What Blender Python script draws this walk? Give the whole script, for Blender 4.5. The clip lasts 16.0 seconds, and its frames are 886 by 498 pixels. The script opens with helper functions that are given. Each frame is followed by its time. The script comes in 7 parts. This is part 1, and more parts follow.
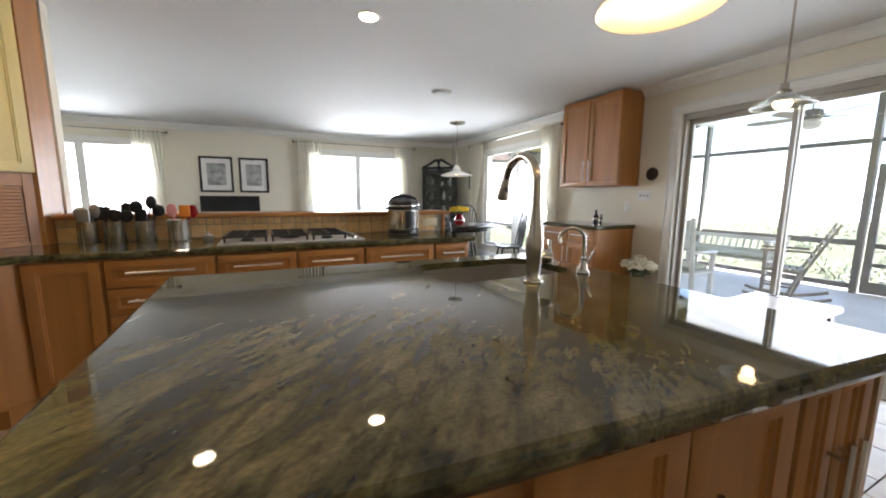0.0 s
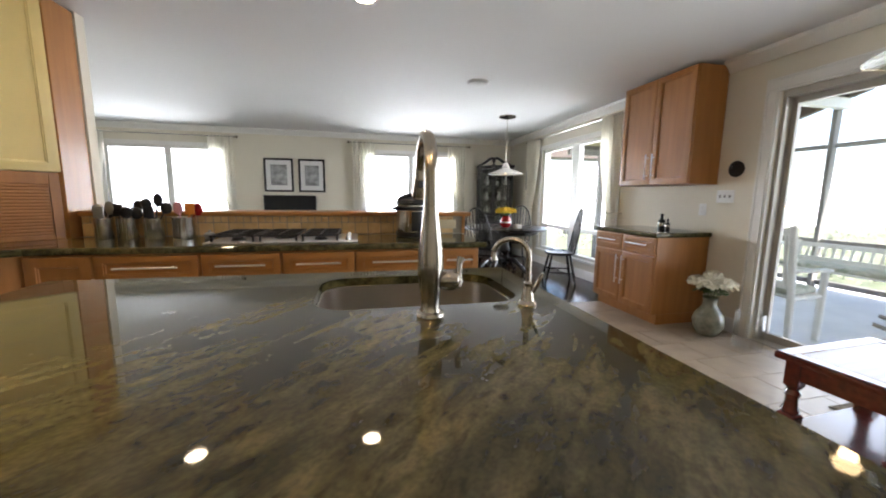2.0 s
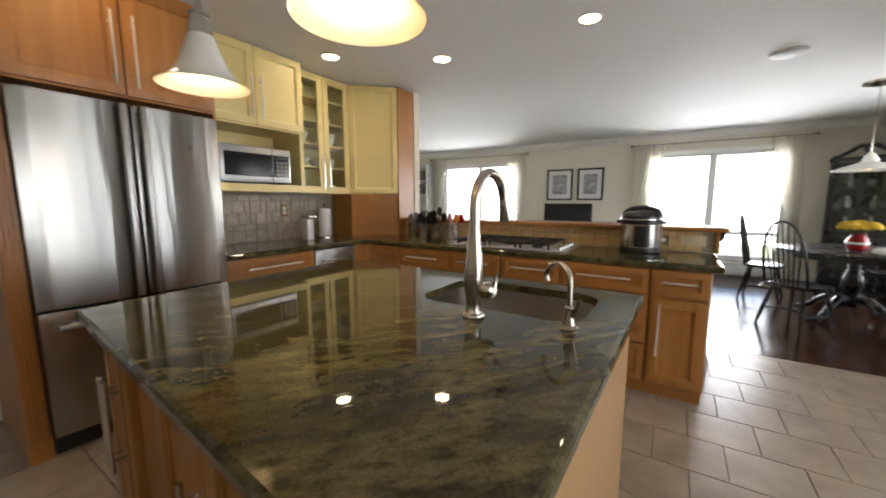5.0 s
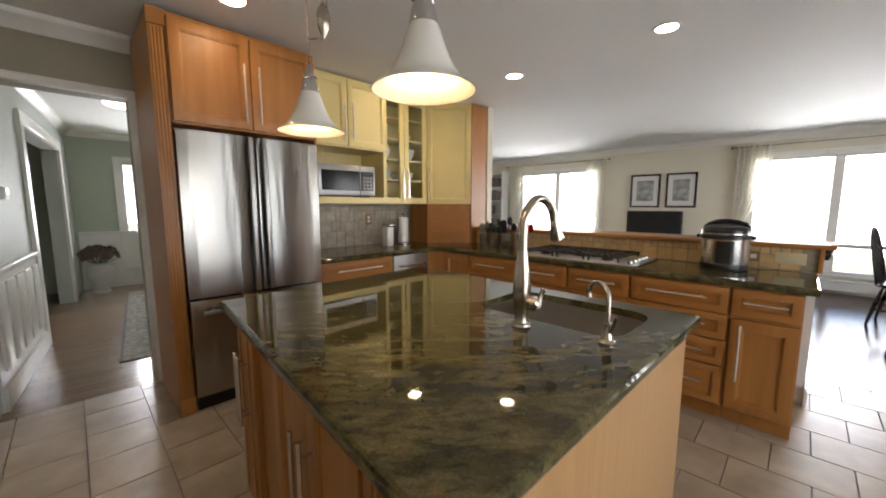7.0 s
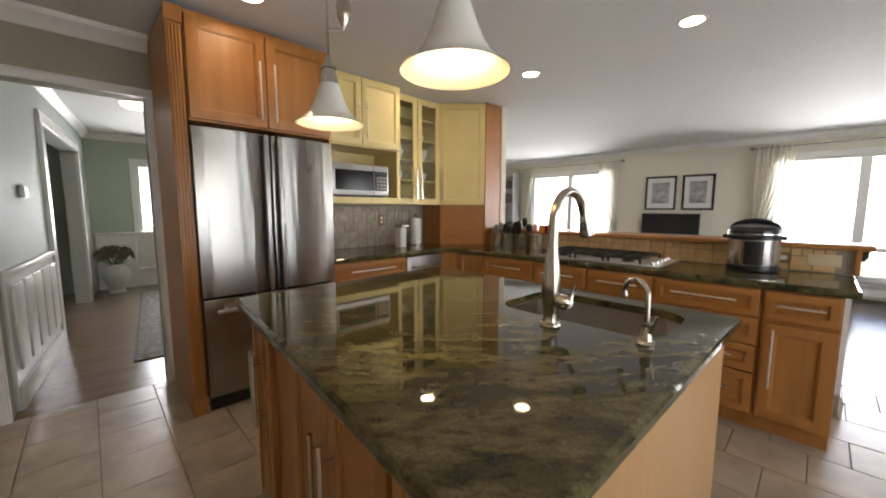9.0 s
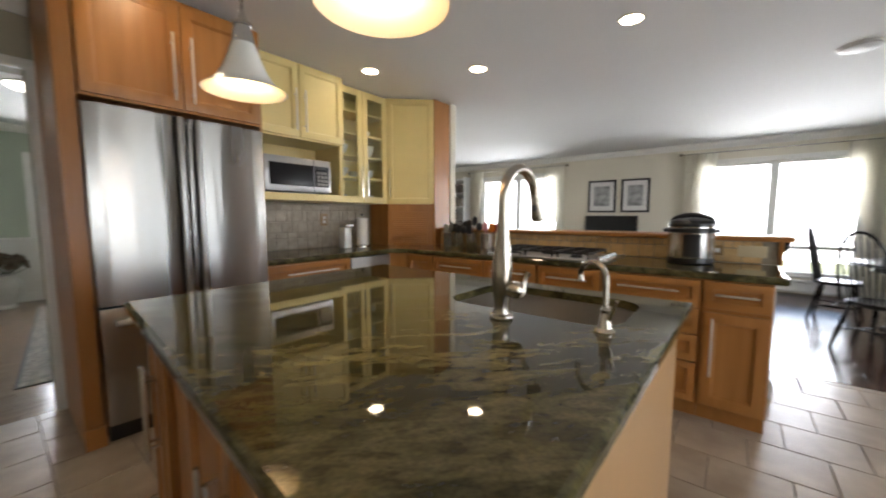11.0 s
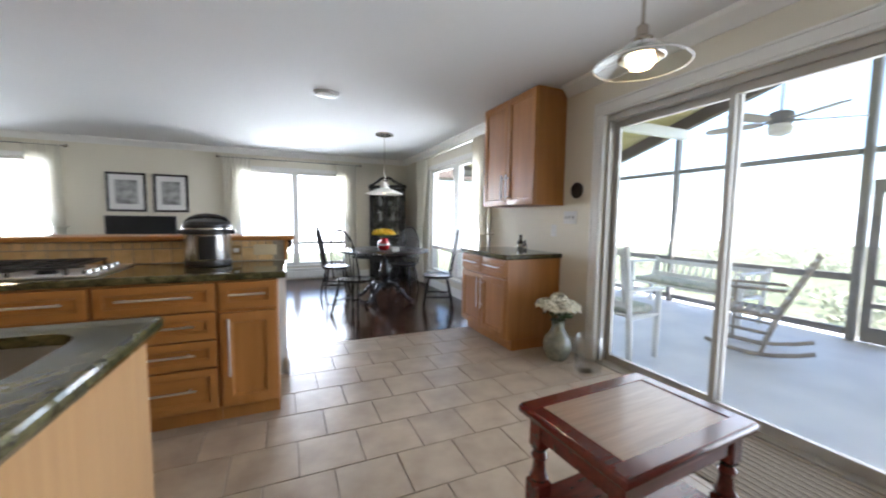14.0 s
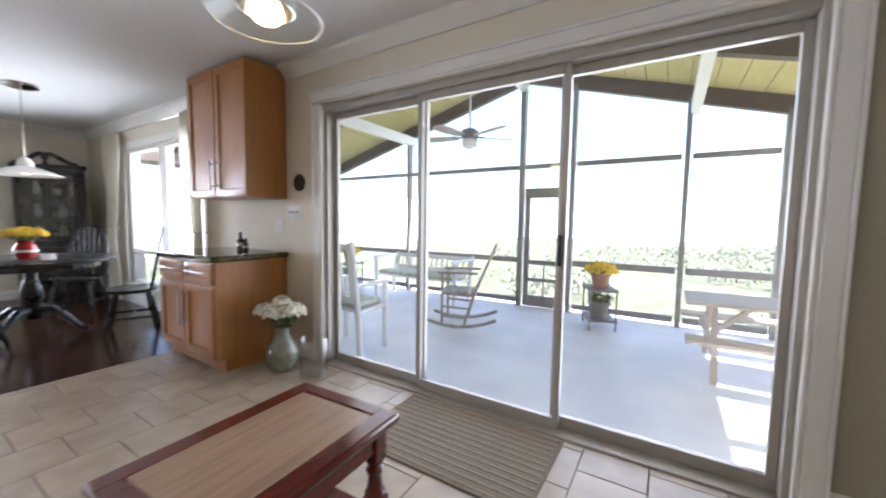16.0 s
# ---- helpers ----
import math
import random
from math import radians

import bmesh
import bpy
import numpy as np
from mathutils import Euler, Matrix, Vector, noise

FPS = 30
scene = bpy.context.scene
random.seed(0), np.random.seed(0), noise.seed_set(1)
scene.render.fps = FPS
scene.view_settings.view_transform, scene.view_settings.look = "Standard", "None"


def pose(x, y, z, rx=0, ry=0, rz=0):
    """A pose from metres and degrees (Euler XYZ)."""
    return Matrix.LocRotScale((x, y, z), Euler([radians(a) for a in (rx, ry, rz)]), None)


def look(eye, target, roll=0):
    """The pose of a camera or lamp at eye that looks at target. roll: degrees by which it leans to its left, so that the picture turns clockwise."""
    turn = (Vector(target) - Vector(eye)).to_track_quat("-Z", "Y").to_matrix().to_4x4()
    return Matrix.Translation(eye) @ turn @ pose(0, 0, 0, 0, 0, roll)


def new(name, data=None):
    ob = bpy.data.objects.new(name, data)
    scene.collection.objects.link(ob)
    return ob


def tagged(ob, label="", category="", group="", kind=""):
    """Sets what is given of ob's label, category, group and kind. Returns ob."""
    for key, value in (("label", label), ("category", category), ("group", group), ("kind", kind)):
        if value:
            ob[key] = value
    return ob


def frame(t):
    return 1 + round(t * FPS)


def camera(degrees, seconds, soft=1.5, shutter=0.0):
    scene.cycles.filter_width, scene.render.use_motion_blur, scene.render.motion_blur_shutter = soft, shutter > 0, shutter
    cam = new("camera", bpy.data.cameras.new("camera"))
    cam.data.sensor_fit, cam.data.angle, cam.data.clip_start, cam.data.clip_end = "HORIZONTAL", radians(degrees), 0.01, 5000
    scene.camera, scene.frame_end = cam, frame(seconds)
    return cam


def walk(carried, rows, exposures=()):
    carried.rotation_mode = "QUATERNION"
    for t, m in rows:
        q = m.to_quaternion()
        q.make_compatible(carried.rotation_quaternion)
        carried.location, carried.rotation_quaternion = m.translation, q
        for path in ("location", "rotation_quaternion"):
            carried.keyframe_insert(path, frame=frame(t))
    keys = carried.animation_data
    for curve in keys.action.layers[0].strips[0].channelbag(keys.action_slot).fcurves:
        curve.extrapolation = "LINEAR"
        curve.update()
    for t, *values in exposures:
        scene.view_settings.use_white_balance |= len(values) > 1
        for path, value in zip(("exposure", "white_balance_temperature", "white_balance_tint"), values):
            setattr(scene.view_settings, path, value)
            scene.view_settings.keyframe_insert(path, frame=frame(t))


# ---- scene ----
cam = camera(101.0, 16.0, soft=1.9, shutter=0.5)
PATH = [
    (0, (0.465, 0.682, 1.193), (1.309, 2.474, 0.915), 0.4),
    (0.5, (0.608, 0.715, 1.192), (1.409, 2.527, 0.917), 0.3),
    (1, (0.812, 0.699, 1.199), (1.53, 2.545, 0.926), 0.3),
    (1.5, (0.958, 0.737, 1.19), (1.541, 2.631, 0.915), 0.7),
    (2, (1.08, 0.828, 1.189), (1.531, 2.756, 0.911), 0.7),
    (2.5, (1.19, 0.869, 1.204), (1.518, 2.822, 0.928), 0.6),
    (3, (1.358, 0.883, 1.2), (1.42, 2.864, 0.929), 0.4),
    (3.5, (1.461, 0.89, 1.17), (1.164, 2.85, 0.908), 0.2),
    (4, (1.545, 0.806, 1.184), (0.966, 2.704, 0.93), 0.3),
    (4.5, (1.624, 0.733, 1.213), (0.785, 2.529, 0.95), 0.2),
    (5, (1.715, 0.708, 1.252), (0.649, 2.38, 0.991), -0.0),
    (7.5, (1.872, 0.608, 1.313), (0.459, 2.004, 1.08), -0.0),
    (8, (1.866, 0.61, 1.308), (0.439, 1.993, 1.081), -0.0),
    (10.5, (1.703, 0.684, 1.217), (0.294, 2.092, 1.03), -0.0),
    (11, (1.727, 0.747, 1.201), (0.487, 2.305, 1.019), 0.0),
    (11.5, (1.758, 0.832, 1.197), (0.79, 2.572, 1.012), 0.0),
    (12, (1.766, 0.907, 1.197), (1.16, 2.804, 1.017), 0.3),
    (12.5, (1.804, 0.925, 1.207), (1.602, 2.907, 1.032), 0.4),
    (13, (1.851, 0.938, 1.206), (2.029, 2.922, 1.033), 0.6),
    (13.5, (1.893, 0.931, 1.201), (2.399, 2.86, 1.038), 0.6),
    (14, (1.955, 0.918, 1.201), (2.754, 2.744, 1.039), 0.7),
    (14.5, (2.026, 0.916, 1.188), (3.11, 2.59, 1.029), 0.8),
    (15, (2.132, 0.906, 1.175), (3.482, 2.374, 1.02), 0.9),
    (15.5, (2.256, 0.888, 1.158), (3.822, 2.123, 1.007), 0.9),
    (16, (2.406, 0.847, 1.172), (4.104, 1.894, 1.022), 0.9),
]
EXPOSURES = [(0, 2.24, 6250, 13), (2, 2.17, 6300, 13), (4, 1.97, 6550, 13), (8, 2.03, 6700, 15), (10.5, 1.97, 6600, 14), (11.5, 1.94, 6350, 13),
             (12.5, 2.04, 6100, 11), (13.5, 2.18, 5950, 12), (15, 2.24, 5950, 15), (16, 2.22, 6000, 17)]
walk(cam, [(t, look(eye, target, roll)) for t, eye, target, roll in PATH], EXPOSURES)

# ---- world, sun and large lights ----
world = bpy.data.worlds.new("world")
scene.world = world
world.use_nodes = True
wn = world.node_tree.nodes
sky = wn.new("ShaderNodeTexSky")
sky.sky_type, sky.sun_disc = "NISHITA", False
sky.sun_elevation, sky.sun_rotation = radians(45), radians(170)
wn["Background"].inputs["Strength"].default_value = 0.15
world.node_tree.links.new(sky.outputs[0], wn["Background"].inputs["Color"])
sun = new("sun", bpy.data.lights.new("sun", "SUN"))
sun.data.energy, sun.data.angle, sun.data.color = 5.0, radians(0.6), (1, 0.95, 0.87)
sun.matrix_world = look((17, -48, 48), (9, 0, 0))


def window_lamp(place, rx, rz, w, h, watts):
    lamp = new("window_daylight", bpy.data.lights.new("window_daylight", "AREA"))
    lamp.data.shape, lamp.data.size, lamp.data.size_y = "RECTANGLE", w, h
    lamp.data.energy, lamp.data.color, lamp.data.spread = watts, (0.93, 0.967, 1.0), radians(125)
    lamp.matrix_world = pose(*place, rx, 0, rz)
    return lamp


NORTH, EAST, WEST, SOUTH, CEIL = 8.53, 4.39, -1.5, -1.7, 2.43
COUNTER = 0.885
for wx in (-2.24, 2.18):
    window_lamp((wx, NORTH + 0.22, 1.37), -93, 0, 1.86, 1.34, 18)
window_lamp((EAST + 0.24, 6.06, 1.37), -90, -90, 1.9, 1.34, 13)
window_lamp((-6.22, 1.7, 1.15), -90, 90, 1.1, 1.5, 27)

window_lamp((EAST + 0.22, 1.78, 1.04), -90, -90, 2.6, 1.95, 9)


# ---- materials ----
def mat(name, color, rough=0.5, metal=0.0, vary=0.06, scale=6.0, bump=0.0, bump_scale=80.0, stretch=(1, 1, 1), color2=None, island=0.0, coat=0.0, space="Object"):
    m = bpy.data.materials.new(name)
    m.use_nodes = True
    nt = m.node_tree
    b = nt.nodes["Principled BSDF"]
    b.inputs["Roughness"].default_value, b.inputs["Metallic"].default_value = rough, metal
    b.inputs["Coat Weight"].default_value, b.inputs["Coat Roughness"].default_value = coat, 0.08
    tc = nt.nodes.new("ShaderNodeTexCoord")
    mp = nt.nodes.new("ShaderNodeMapping")
    mp.inputs["Scale"].default_value = stretch
    nt.links.new(tc.outputs[space], mp.inputs["Vector"])
    if island:
        who, far = nt.nodes.new("ShaderNodeObjectInfo"), nt.nodes.new("ShaderNodeVectorMath")
        far.operation = "SCALE"
        far.inputs[0].default_value = (37.0, 53.0, 29.0)
        nt.links.new(who.outputs["Random"], far.inputs["Scale"])
        nt.links.new(far.outputs[0], mp.inputs["Location"])
    n1 = nt.nodes.new("ShaderNodeTexNoise")
    n1.inputs["Scale"].default_value, n1.inputs["Detail"].default_value = scale, 6
    nt.links.new(mp.outputs[0], n1.inputs["Vector"])
    ramp = nt.nodes.new("ShaderNodeValToRGB")
    dark = color2 or tuple(max(0, c * (1 - vary * 2)) for c in color)
    ramp.color_ramp.elements[0].color = (*dark, 1)
    ramp.color_ramp.elements[1].color = (*color, 1)
    ramp.color_ramp.elements[0].position, ramp.color_ramp.elements[1].position = 0.3, 0.7
    nt.links.new(n1.outputs["Fac"], ramp.inputs[0])
    out = ramp.outputs[0]
    if island:
        oi = nt.nodes.new("ShaderNodeObjectInfo")
        geo = nt.nodes.new("ShaderNodeNewGeometry")
        add = nt.nodes.new("ShaderNodeMath")
        add.operation = "ADD"
        nt.links.new(oi.outputs["Random"], add.inputs[0])
        nt.links.new(geo.outputs["Random Per Island"], add.inputs[1])
        mr = nt.nodes.new("ShaderNodeMapRange")
        mr.inputs["From Max"].default_value = 2.0
        mr.inputs["To Min"].default_value, mr.inputs["To Max"].default_value = 1 - island, 1 + island
        nt.links.new(add.outputs[0], mr.inputs["Value"])
        hsv = nt.nodes.new("ShaderNodeHueSaturation")
        nt.links.new(mr.outputs[0], hsv.inputs["Value"])
        nt.links.new(out, hsv.inputs["Color"])
        out = hsv.outputs[0]
    nt.links.new(out, b.inputs["Base Color"])
    rr = nt.nodes.new("ShaderNodeMapRange")
    rr.inputs["To Min"].default_value, rr.inputs["To Max"].default_value = max(0.02, rough * 0.8), min(1, rough * 1.2)
    nt.links.new(n1.outputs["Fac"], rr.inputs["Value"])
    nt.links.new(rr.outputs[0], b.inputs["Roughness"])
    if bump:
        n2 = nt.nodes.new("ShaderNodeTexNoise")
        n2.inputs["Scale"].default_value, n2.inputs["Detail"].default_value = bump_scale, 4
        nt.links.new(mp.outputs[0], n2.inputs["Vector"])
        bp = nt.nodes.new("ShaderNodeBump")
        bp.inputs["Strength"].default_value, bp.inputs["Distance"].default_value = bump, 0.01
        nt.links.new(n2.outputs["Fac"], bp.inputs["Height"])
        nt.links.new(bp.outputs[0], b.inputs["Normal"])
    return m


def glow(name, color, strength):
    m = mat(name, color, 0.5)
    b = m.node_tree.nodes["Principled BSDF"]
    b.inputs["Emission Color"].default_value, b.inputs["Emission Strength"].default_value = (*color, 1), strength
    return m


def glassy(name, tint=(1, 1, 1), rough=0.0, ior=1.45, edge=0.8):
    """Thin clear pane: see-through, with gloss by Fresnel."""
    m = bpy.data.materials.new(name)
    m.use_nodes = True
    nt = m.node_tree
    nt.nodes.remove(nt.nodes["Principled BSDF"])
    lw, tr, gl, mx = (nt.nodes.new("ShaderNode" + k) for k in ("LayerWeight", "BsdfTransparent", "BsdfGlossy", "MixShader"))
    lw.inputs["Blend"].default_value = 0.5
    pw, sc = nt.nodes.new("ShaderNodeMath"), nt.nodes.new("ShaderNodeMath")
    pw.operation, sc.operation = "POWER", "MULTIPLY_ADD"
    pw.inputs[1].default_value = 4.0
    sc.inputs[1].default_value, sc.inputs[2].default_value = edge, 0.04 * (ior / 1.45) ** 2
    tr.inputs["Color"].default_value = (*tint, 1)
    gl.inputs["Roughness"].default_value = rough
    nt.links.new(lw.outputs["Facing"], pw.inputs[0])
    nt.links.new(pw.outputs[0], sc.inputs[0])
    nt.links.new(sc.outputs[0], mx.inputs[0])
    nt.links.new(tr.outputs[0], mx.inputs[1])
    nt.links.new(gl.outputs[0], mx.inputs[2])
    nt.links.new(mx.outputs[0], nt.nodes["Material Output"].inputs["Surface"])
    return m


def cloth(name, color, through_amount=0.5):
    m = mat(name, color, 0.9, vary=0.08, scale=30, bump=0.2, bump_scale=400)
    nt = m.node_tree
    b = nt.nodes["Principled BSDF"]
    tl, mx = nt.nodes.new("ShaderNodeBsdfTranslucent"), nt.nodes.new("ShaderNodeMixShader")
    tl.inputs["Color"].default_value = (*color, 1)
    mx.inputs[0].default_value = through_amount
    nt.links.new(b.outputs[0], mx.inputs[1])
    nt.links.new(tl.outputs[0], mx.inputs[2])
    nt.links.new(mx.outputs[0], nt.nodes["Material Output"].inputs["Surface"])
    return m


def granite_material():
    """Polished olive granite: drifting bands, drawn-out flecks and fine grain, all along one slanting flow."""
    m = bpy.data.materials.new("green_granite")
    m.use_nodes = True
    nt = m.node_tree
    b = nt.nodes["Principled BSDF"]
    tc, rot = nt.nodes.new("ShaderNodeTexCoord"), nt.nodes.new("ShaderNodeMapping")
    rot.inputs["Rotation"].default_value = (0, 0, radians(-46))
    nt.links.new(tc.outputs["Object"], rot.inputs["Vector"])

    def flow(along, across):
        mp = nt.nodes.new("ShaderNodeMapping")
        mp.inputs["Scale"].default_value = (along, across, across)
        nt.links.new(rot.outputs[0], mp.inputs["Vector"])
        return mp.outputs[0]

    def noise_node(scale, detail, dist, vec):
        n = nt.nodes.new("ShaderNodeTexNoise")
        n.inputs["Scale"].default_value, n.inputs["Detail"].default_value, n.inputs["Distortion"].default_value = scale, detail, dist
        nt.links.new(vec, n.inputs["Vector"])
        return n.outputs["Fac"]

    def ramp_node(fac, stops):
        r = nt.nodes.new("ShaderNodeValToRGB")
        while len(r.color_ramp.elements) < len(stops):
            r.color_ramp.elements.new(0.5)
        for e, (p, c) in zip(r.color_ramp.elements, stops):
            e.position, e.color = p, (*c, 1)
        nt.links.new(fac, r.inputs[0])
        return r.outputs[0]

    def mix_node(fac, a, bb, kind="MIX"):
        x = nt.nodes.new("ShaderNodeMix")
        x.data_type, x.blend_type = "RGBA", kind
        if isinstance(fac, float):
            x.inputs[0].default_value = fac
        else:
            nt.links.new(fac, x.inputs[0])
        nt.links.new(a, x.inputs[6])
        nt.links.new(bb, x.inputs[7])
        return x.outputs[2]

    bands = noise_node(1.0, 6, 1.2, flow(0.8, 5.0))
    veins = noise_node(1.0, 6, 0.9, flow(5.0, 15.0))
    flecks = noise_node(1.0, 4, 0.5, flow(24.0, 60.0))
    grain = noise_node(170, 3, 0.0, tc.outputs["Object"])
    calm = ramp_node(bands, [(0.32, (0.024, 0.022, 0.010)), (0.44, (0.062, 0.055, 0.023)), (0.54, (0.096, 0.083, 0.036)), (0.68, (0.036, 0.032, 0.016))])
    mottle = ramp_node(veins, [(0.37, (0.011, 0.011, 0.006)), (0.45, (0.044, 0.040, 0.016)), (0.53, (0.100, 0.090, 0.038)), (0.63, (0.150, 0.130, 0.062))])
    patch = noise_node(1.6, 2, 0.6, tc.outputs["Object"])
    c = mix_node(ramp_node(patch, [(0.40, (0.38, 0.38, 0.38)), (0.58, (0.78, 0.78, 0.78))]), calm, mottle)
    c = mix_node(0.85, c, ramp_node(flecks, [(0.34, (0.45, 0.43, 0.40)), (0.47, (1.0, 1.0, 1.0)), (0.68, (1.3, 1.28, 1.2))]), "MULTIPLY")
    c = mix_node(0.6, c, ramp_node(grain, [(0.36, (0.6, 0.6, 0.6)), (0.5, (1.0, 1.0, 1.0)), (0.66, (1.35, 1.35, 1.3))]), "MULTIPLY")
    nt.links.new(c, b.inputs["Base Color"])
    b.inputs["Roughness"].default_value = 0.035
    b.inputs["IOR"].default_value = 1.46
    return m


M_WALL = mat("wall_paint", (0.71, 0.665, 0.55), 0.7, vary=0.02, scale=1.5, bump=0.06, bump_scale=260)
# Wall finish in an olive tone about half the albedo of M_WALL.
M_OLIVE = mat("darker_olive_greige_wall", (0.35, 0.325, 0.24), 0.7, vary=0.02, scale=1.5, bump=0.06, bump_scale=260)
M_GREEN = mat("sage_wall_paint", (0.40, 0.45, 0.36), 0.7, vary=0.02, scale=1.5, bump=0.06, bump_scale=260)
M_PALESAGE = mat("pale_sage_wall_paint", (0.52, 0.56, 0.52), 0.7, vary=0.02, scale=1.5, bump=0.06, bump_scale=260)
M_TAN = mat("tan_wall_paint", (0.56, 0.49, 0.36), 0.7, vary=0.02, scale=1.5)
M_CEIL = mat("ceiling_paint", (0.74, 0.74, 0.73), 0.8, vary=0.015, scale=1.2, bump=0.08, bump_scale=160)
M_TRIM = mat("white_trim_paint", (0.76, 0.75, 0.71), 0.35, vary=0.02, scale=8)
M_MAPLE = mat("honey_maple", (0.41, 0.179, 0.045), 0.38, scale=2.2, stretch=(7, 7, 0.6), color2=(0.315, 0.126, 0.028), bump=0.04, bump_scale=60, coat=0.06)
M_MAPLE_H = mat("honey_maple_cross_grain", (0.41, 0.179, 0.045), 0.38, scale=2.2, stretch=(0.6, 7, 7), color2=(0.315, 0.126, 0.028), bump=0.04, bump_scale=60, coat=0.06)
M_PALE = mat("light_maple", (0.53, 0.315, 0.14), 0.35, scale=3.0, stretch=(14, 14, 0.9), color2=(0.45, 0.25, 0.10), bump=0.04, bump_scale=60, coat=0.2)
M_YELLOW = mat("pale_yellow_paint", (0.74, 0.60, 0.26), 0.38, vary=0.03, scale=5)
M_GRANITE = granite_material()
M_STEEL = mat("brushed_stainless", (0.44, 0.435, 0.425), 0.36, 1.0, vary=0.05, scale=2.0, bump=0.05, bump_scale=30, stretch=(0.6, 0.6, 60))
M_FRIDGE = mat("fridge_stainless", (0.38, 0.37, 0.35), 0.26, 1.0, vary=0.03, scale=1.5, bump=0.5, bump_scale=3.4, stretch=(3, 0.2, 0.16))
ft = M_FRIDGE.node_tree
tangent = ft.nodes.new("ShaderNodeTangent")
tangent.direction_type, tangent.axis = "RADIAL", "Z"
ft.links.new(tangent.outputs[0], ft.nodes["Principled BSDF"].inputs["Tangent"])
ft.nodes["Principled BSDF"].inputs["Anisotropic"].default_value = 0.85
ft.nodes["Principled BSDF"].inputs["Anisotropic Rotation"].default_value = 0.25
M_OVEN = mat("dark_brushed_steel", (0.26, 0.255, 0.245), 0.33, 1.0, vary=0.05, scale=3, bump=0.04, bump_scale=30, stretch=(0.6, 0.6, 40))
M_NICKEL = mat("brushed_nickel", (0.52, 0.47, 0.40), 0.22, 1.0, vary=0.05, scale=12)
M_BRIGHT = mat("polished_steel", (0.78, 0.76, 0.73), 0.33, 1.0, vary=0.04, scale=10)
M_SINK = mat("satin_sink_steel", (0.52, 0.475, 0.42), 0.31, 1.0, vary=0.04, scale=10)
M_CHINA = mat("old_china", (0.42, 0.42, 0.42), 0.2, vary=0.2, scale=30)
M_SHRUB = mat("pale_garden_foliage", (0.30, 0.31, 0.20), 0.6, vary=0.25, scale=0.5, island=0.35)
M_CANISTER = mat("satin_canister_steel", (0.74, 0.72, 0.69), 0.26, 1.0, vary=0.04, scale=8, bump=0.03, bump_scale=30, stretch=(40, 40, 0.6))
M_CHROME = mat("satin_chrome", (0.66, 0.65, 0.62), 0.18, 1.0, vary=0.04, scale=20)
M_BLACK = mat("black_plastic", (0.012, 0.012, 0.013), 0.3, vary=0.1, scale=20)
M_IRON = mat("cast_iron", (0.02, 0.02, 0.021), 0.36, vary=0.2, scale=60, bump=0.3, bump_scale=300)
M_EBONY = mat("black_painted_wood", (0.011, 0.0095, 0.009), 0.28, vary=0.2, scale=8, coat=0.0)
M_WOODFLOOR = mat("dark_wood_floor", (0.060, 0.024, 0.012), 0.13, scale=4, stretch=(1, 14, 1), color2=(0.030, 0.011, 0.006), island=0.35, bump=0.05, bump_scale=30)
M_HALLFLOOR = mat("hall_oak_floor", (0.27, 0.19, 0.125), 0.22, scale=4, stretch=(1, 14, 1), color2=(0.19, 0.125, 0.08), island=0.15, bump=0.05, bump_scale=30)
M_TILE = mat("beige_floor_tile", (0.46, 0.378, 0.282), 0.33, scale=5.5, color2=(0.32, 0.25, 0.18), island=0.10, bump=0.04, bump_scale=9)
M_GROUT = mat("grey_grout", (0.23, 0.19, 0.155), 0.85, vary=0.15, scale=30)
M_STONE = mat("tumbled_stone_tile", (0.42, 0.36, 0.27), 0.45, scale=14, color2=(0.28, 0.235, 0.17), island=0.22, bump=0.25, bump_scale=60)
M_GOLDTILE = mat("honey_stone_tile", (0.66, 0.45, 0.22), 0.42, scale=14, color2=(0.52, 0.33, 0.14), island=0.2, bump=0.25, bump_scale=60)
M_GLASS = glassy("window_glass")
M_CLEAR = glassy("clear_glass", (0.95, 0.97, 0.95), 0.0, 1.45, 0.4)
M_VASEGLASS = glassy("thick_clear_glass", (0.99, 0.995, 0.99), 0.03, 2.1, 0.5)
M_CURTAIN = cloth("cream_curtain_cloth", (0.82, 0.79, 0.70), 0.45)
M_TABLE = mat("cherry_stain_wood", (0.125, 0.018, 0.012), 0.2, scale=4, stretch=(2, 12, 12), color2=(0.07, 0.010, 0.007), coat=0.4)
M_WEAVE = mat("woven_tan_inlay", (0.47, 0.33, 0.20), 0.75, scale=60, stretch=(1, 12, 1), color2=(0.34, 0.22, 0.125), bump=0.5, bump_scale=140)
M_INLAY = mat("lacquered_tan_inlay", (0.37, 0.25, 0.155), 0.4, scale=12, stretch=(0.5, 12, 1), color2=(0.25, 0.16, 0.095), bump=0.12, bump_scale=14, coat=0.35)
M_CERAMIC = mat("white_ceramic", (0.74, 0.73, 0.70), 0.15, vary=0.03, scale=10)
M_OPAL = mat("opal_glass_shade", (0.80, 0.78, 0.72), 0.2, vary=0.02, scale=8)
M_OPAL.node_tree.nodes["Principled BSDF"].inputs["Transmission Weight"].default_value = 0.0
M_BULB = glow("lamp_bulb", (1.0, 0.72, 0.38), 2.5)
M_CAN = glow("recessed_lamp", (1.0, 0.78, 0.50), 17)
M_HALLGLOW = glow("hall_lamp_glass", (1.0, 0.93, 0.82), 2)
M_PAPER = mat("white_paper", (0.76, 0.75, 0.73), 0.85, vary=0.02, scale=30)
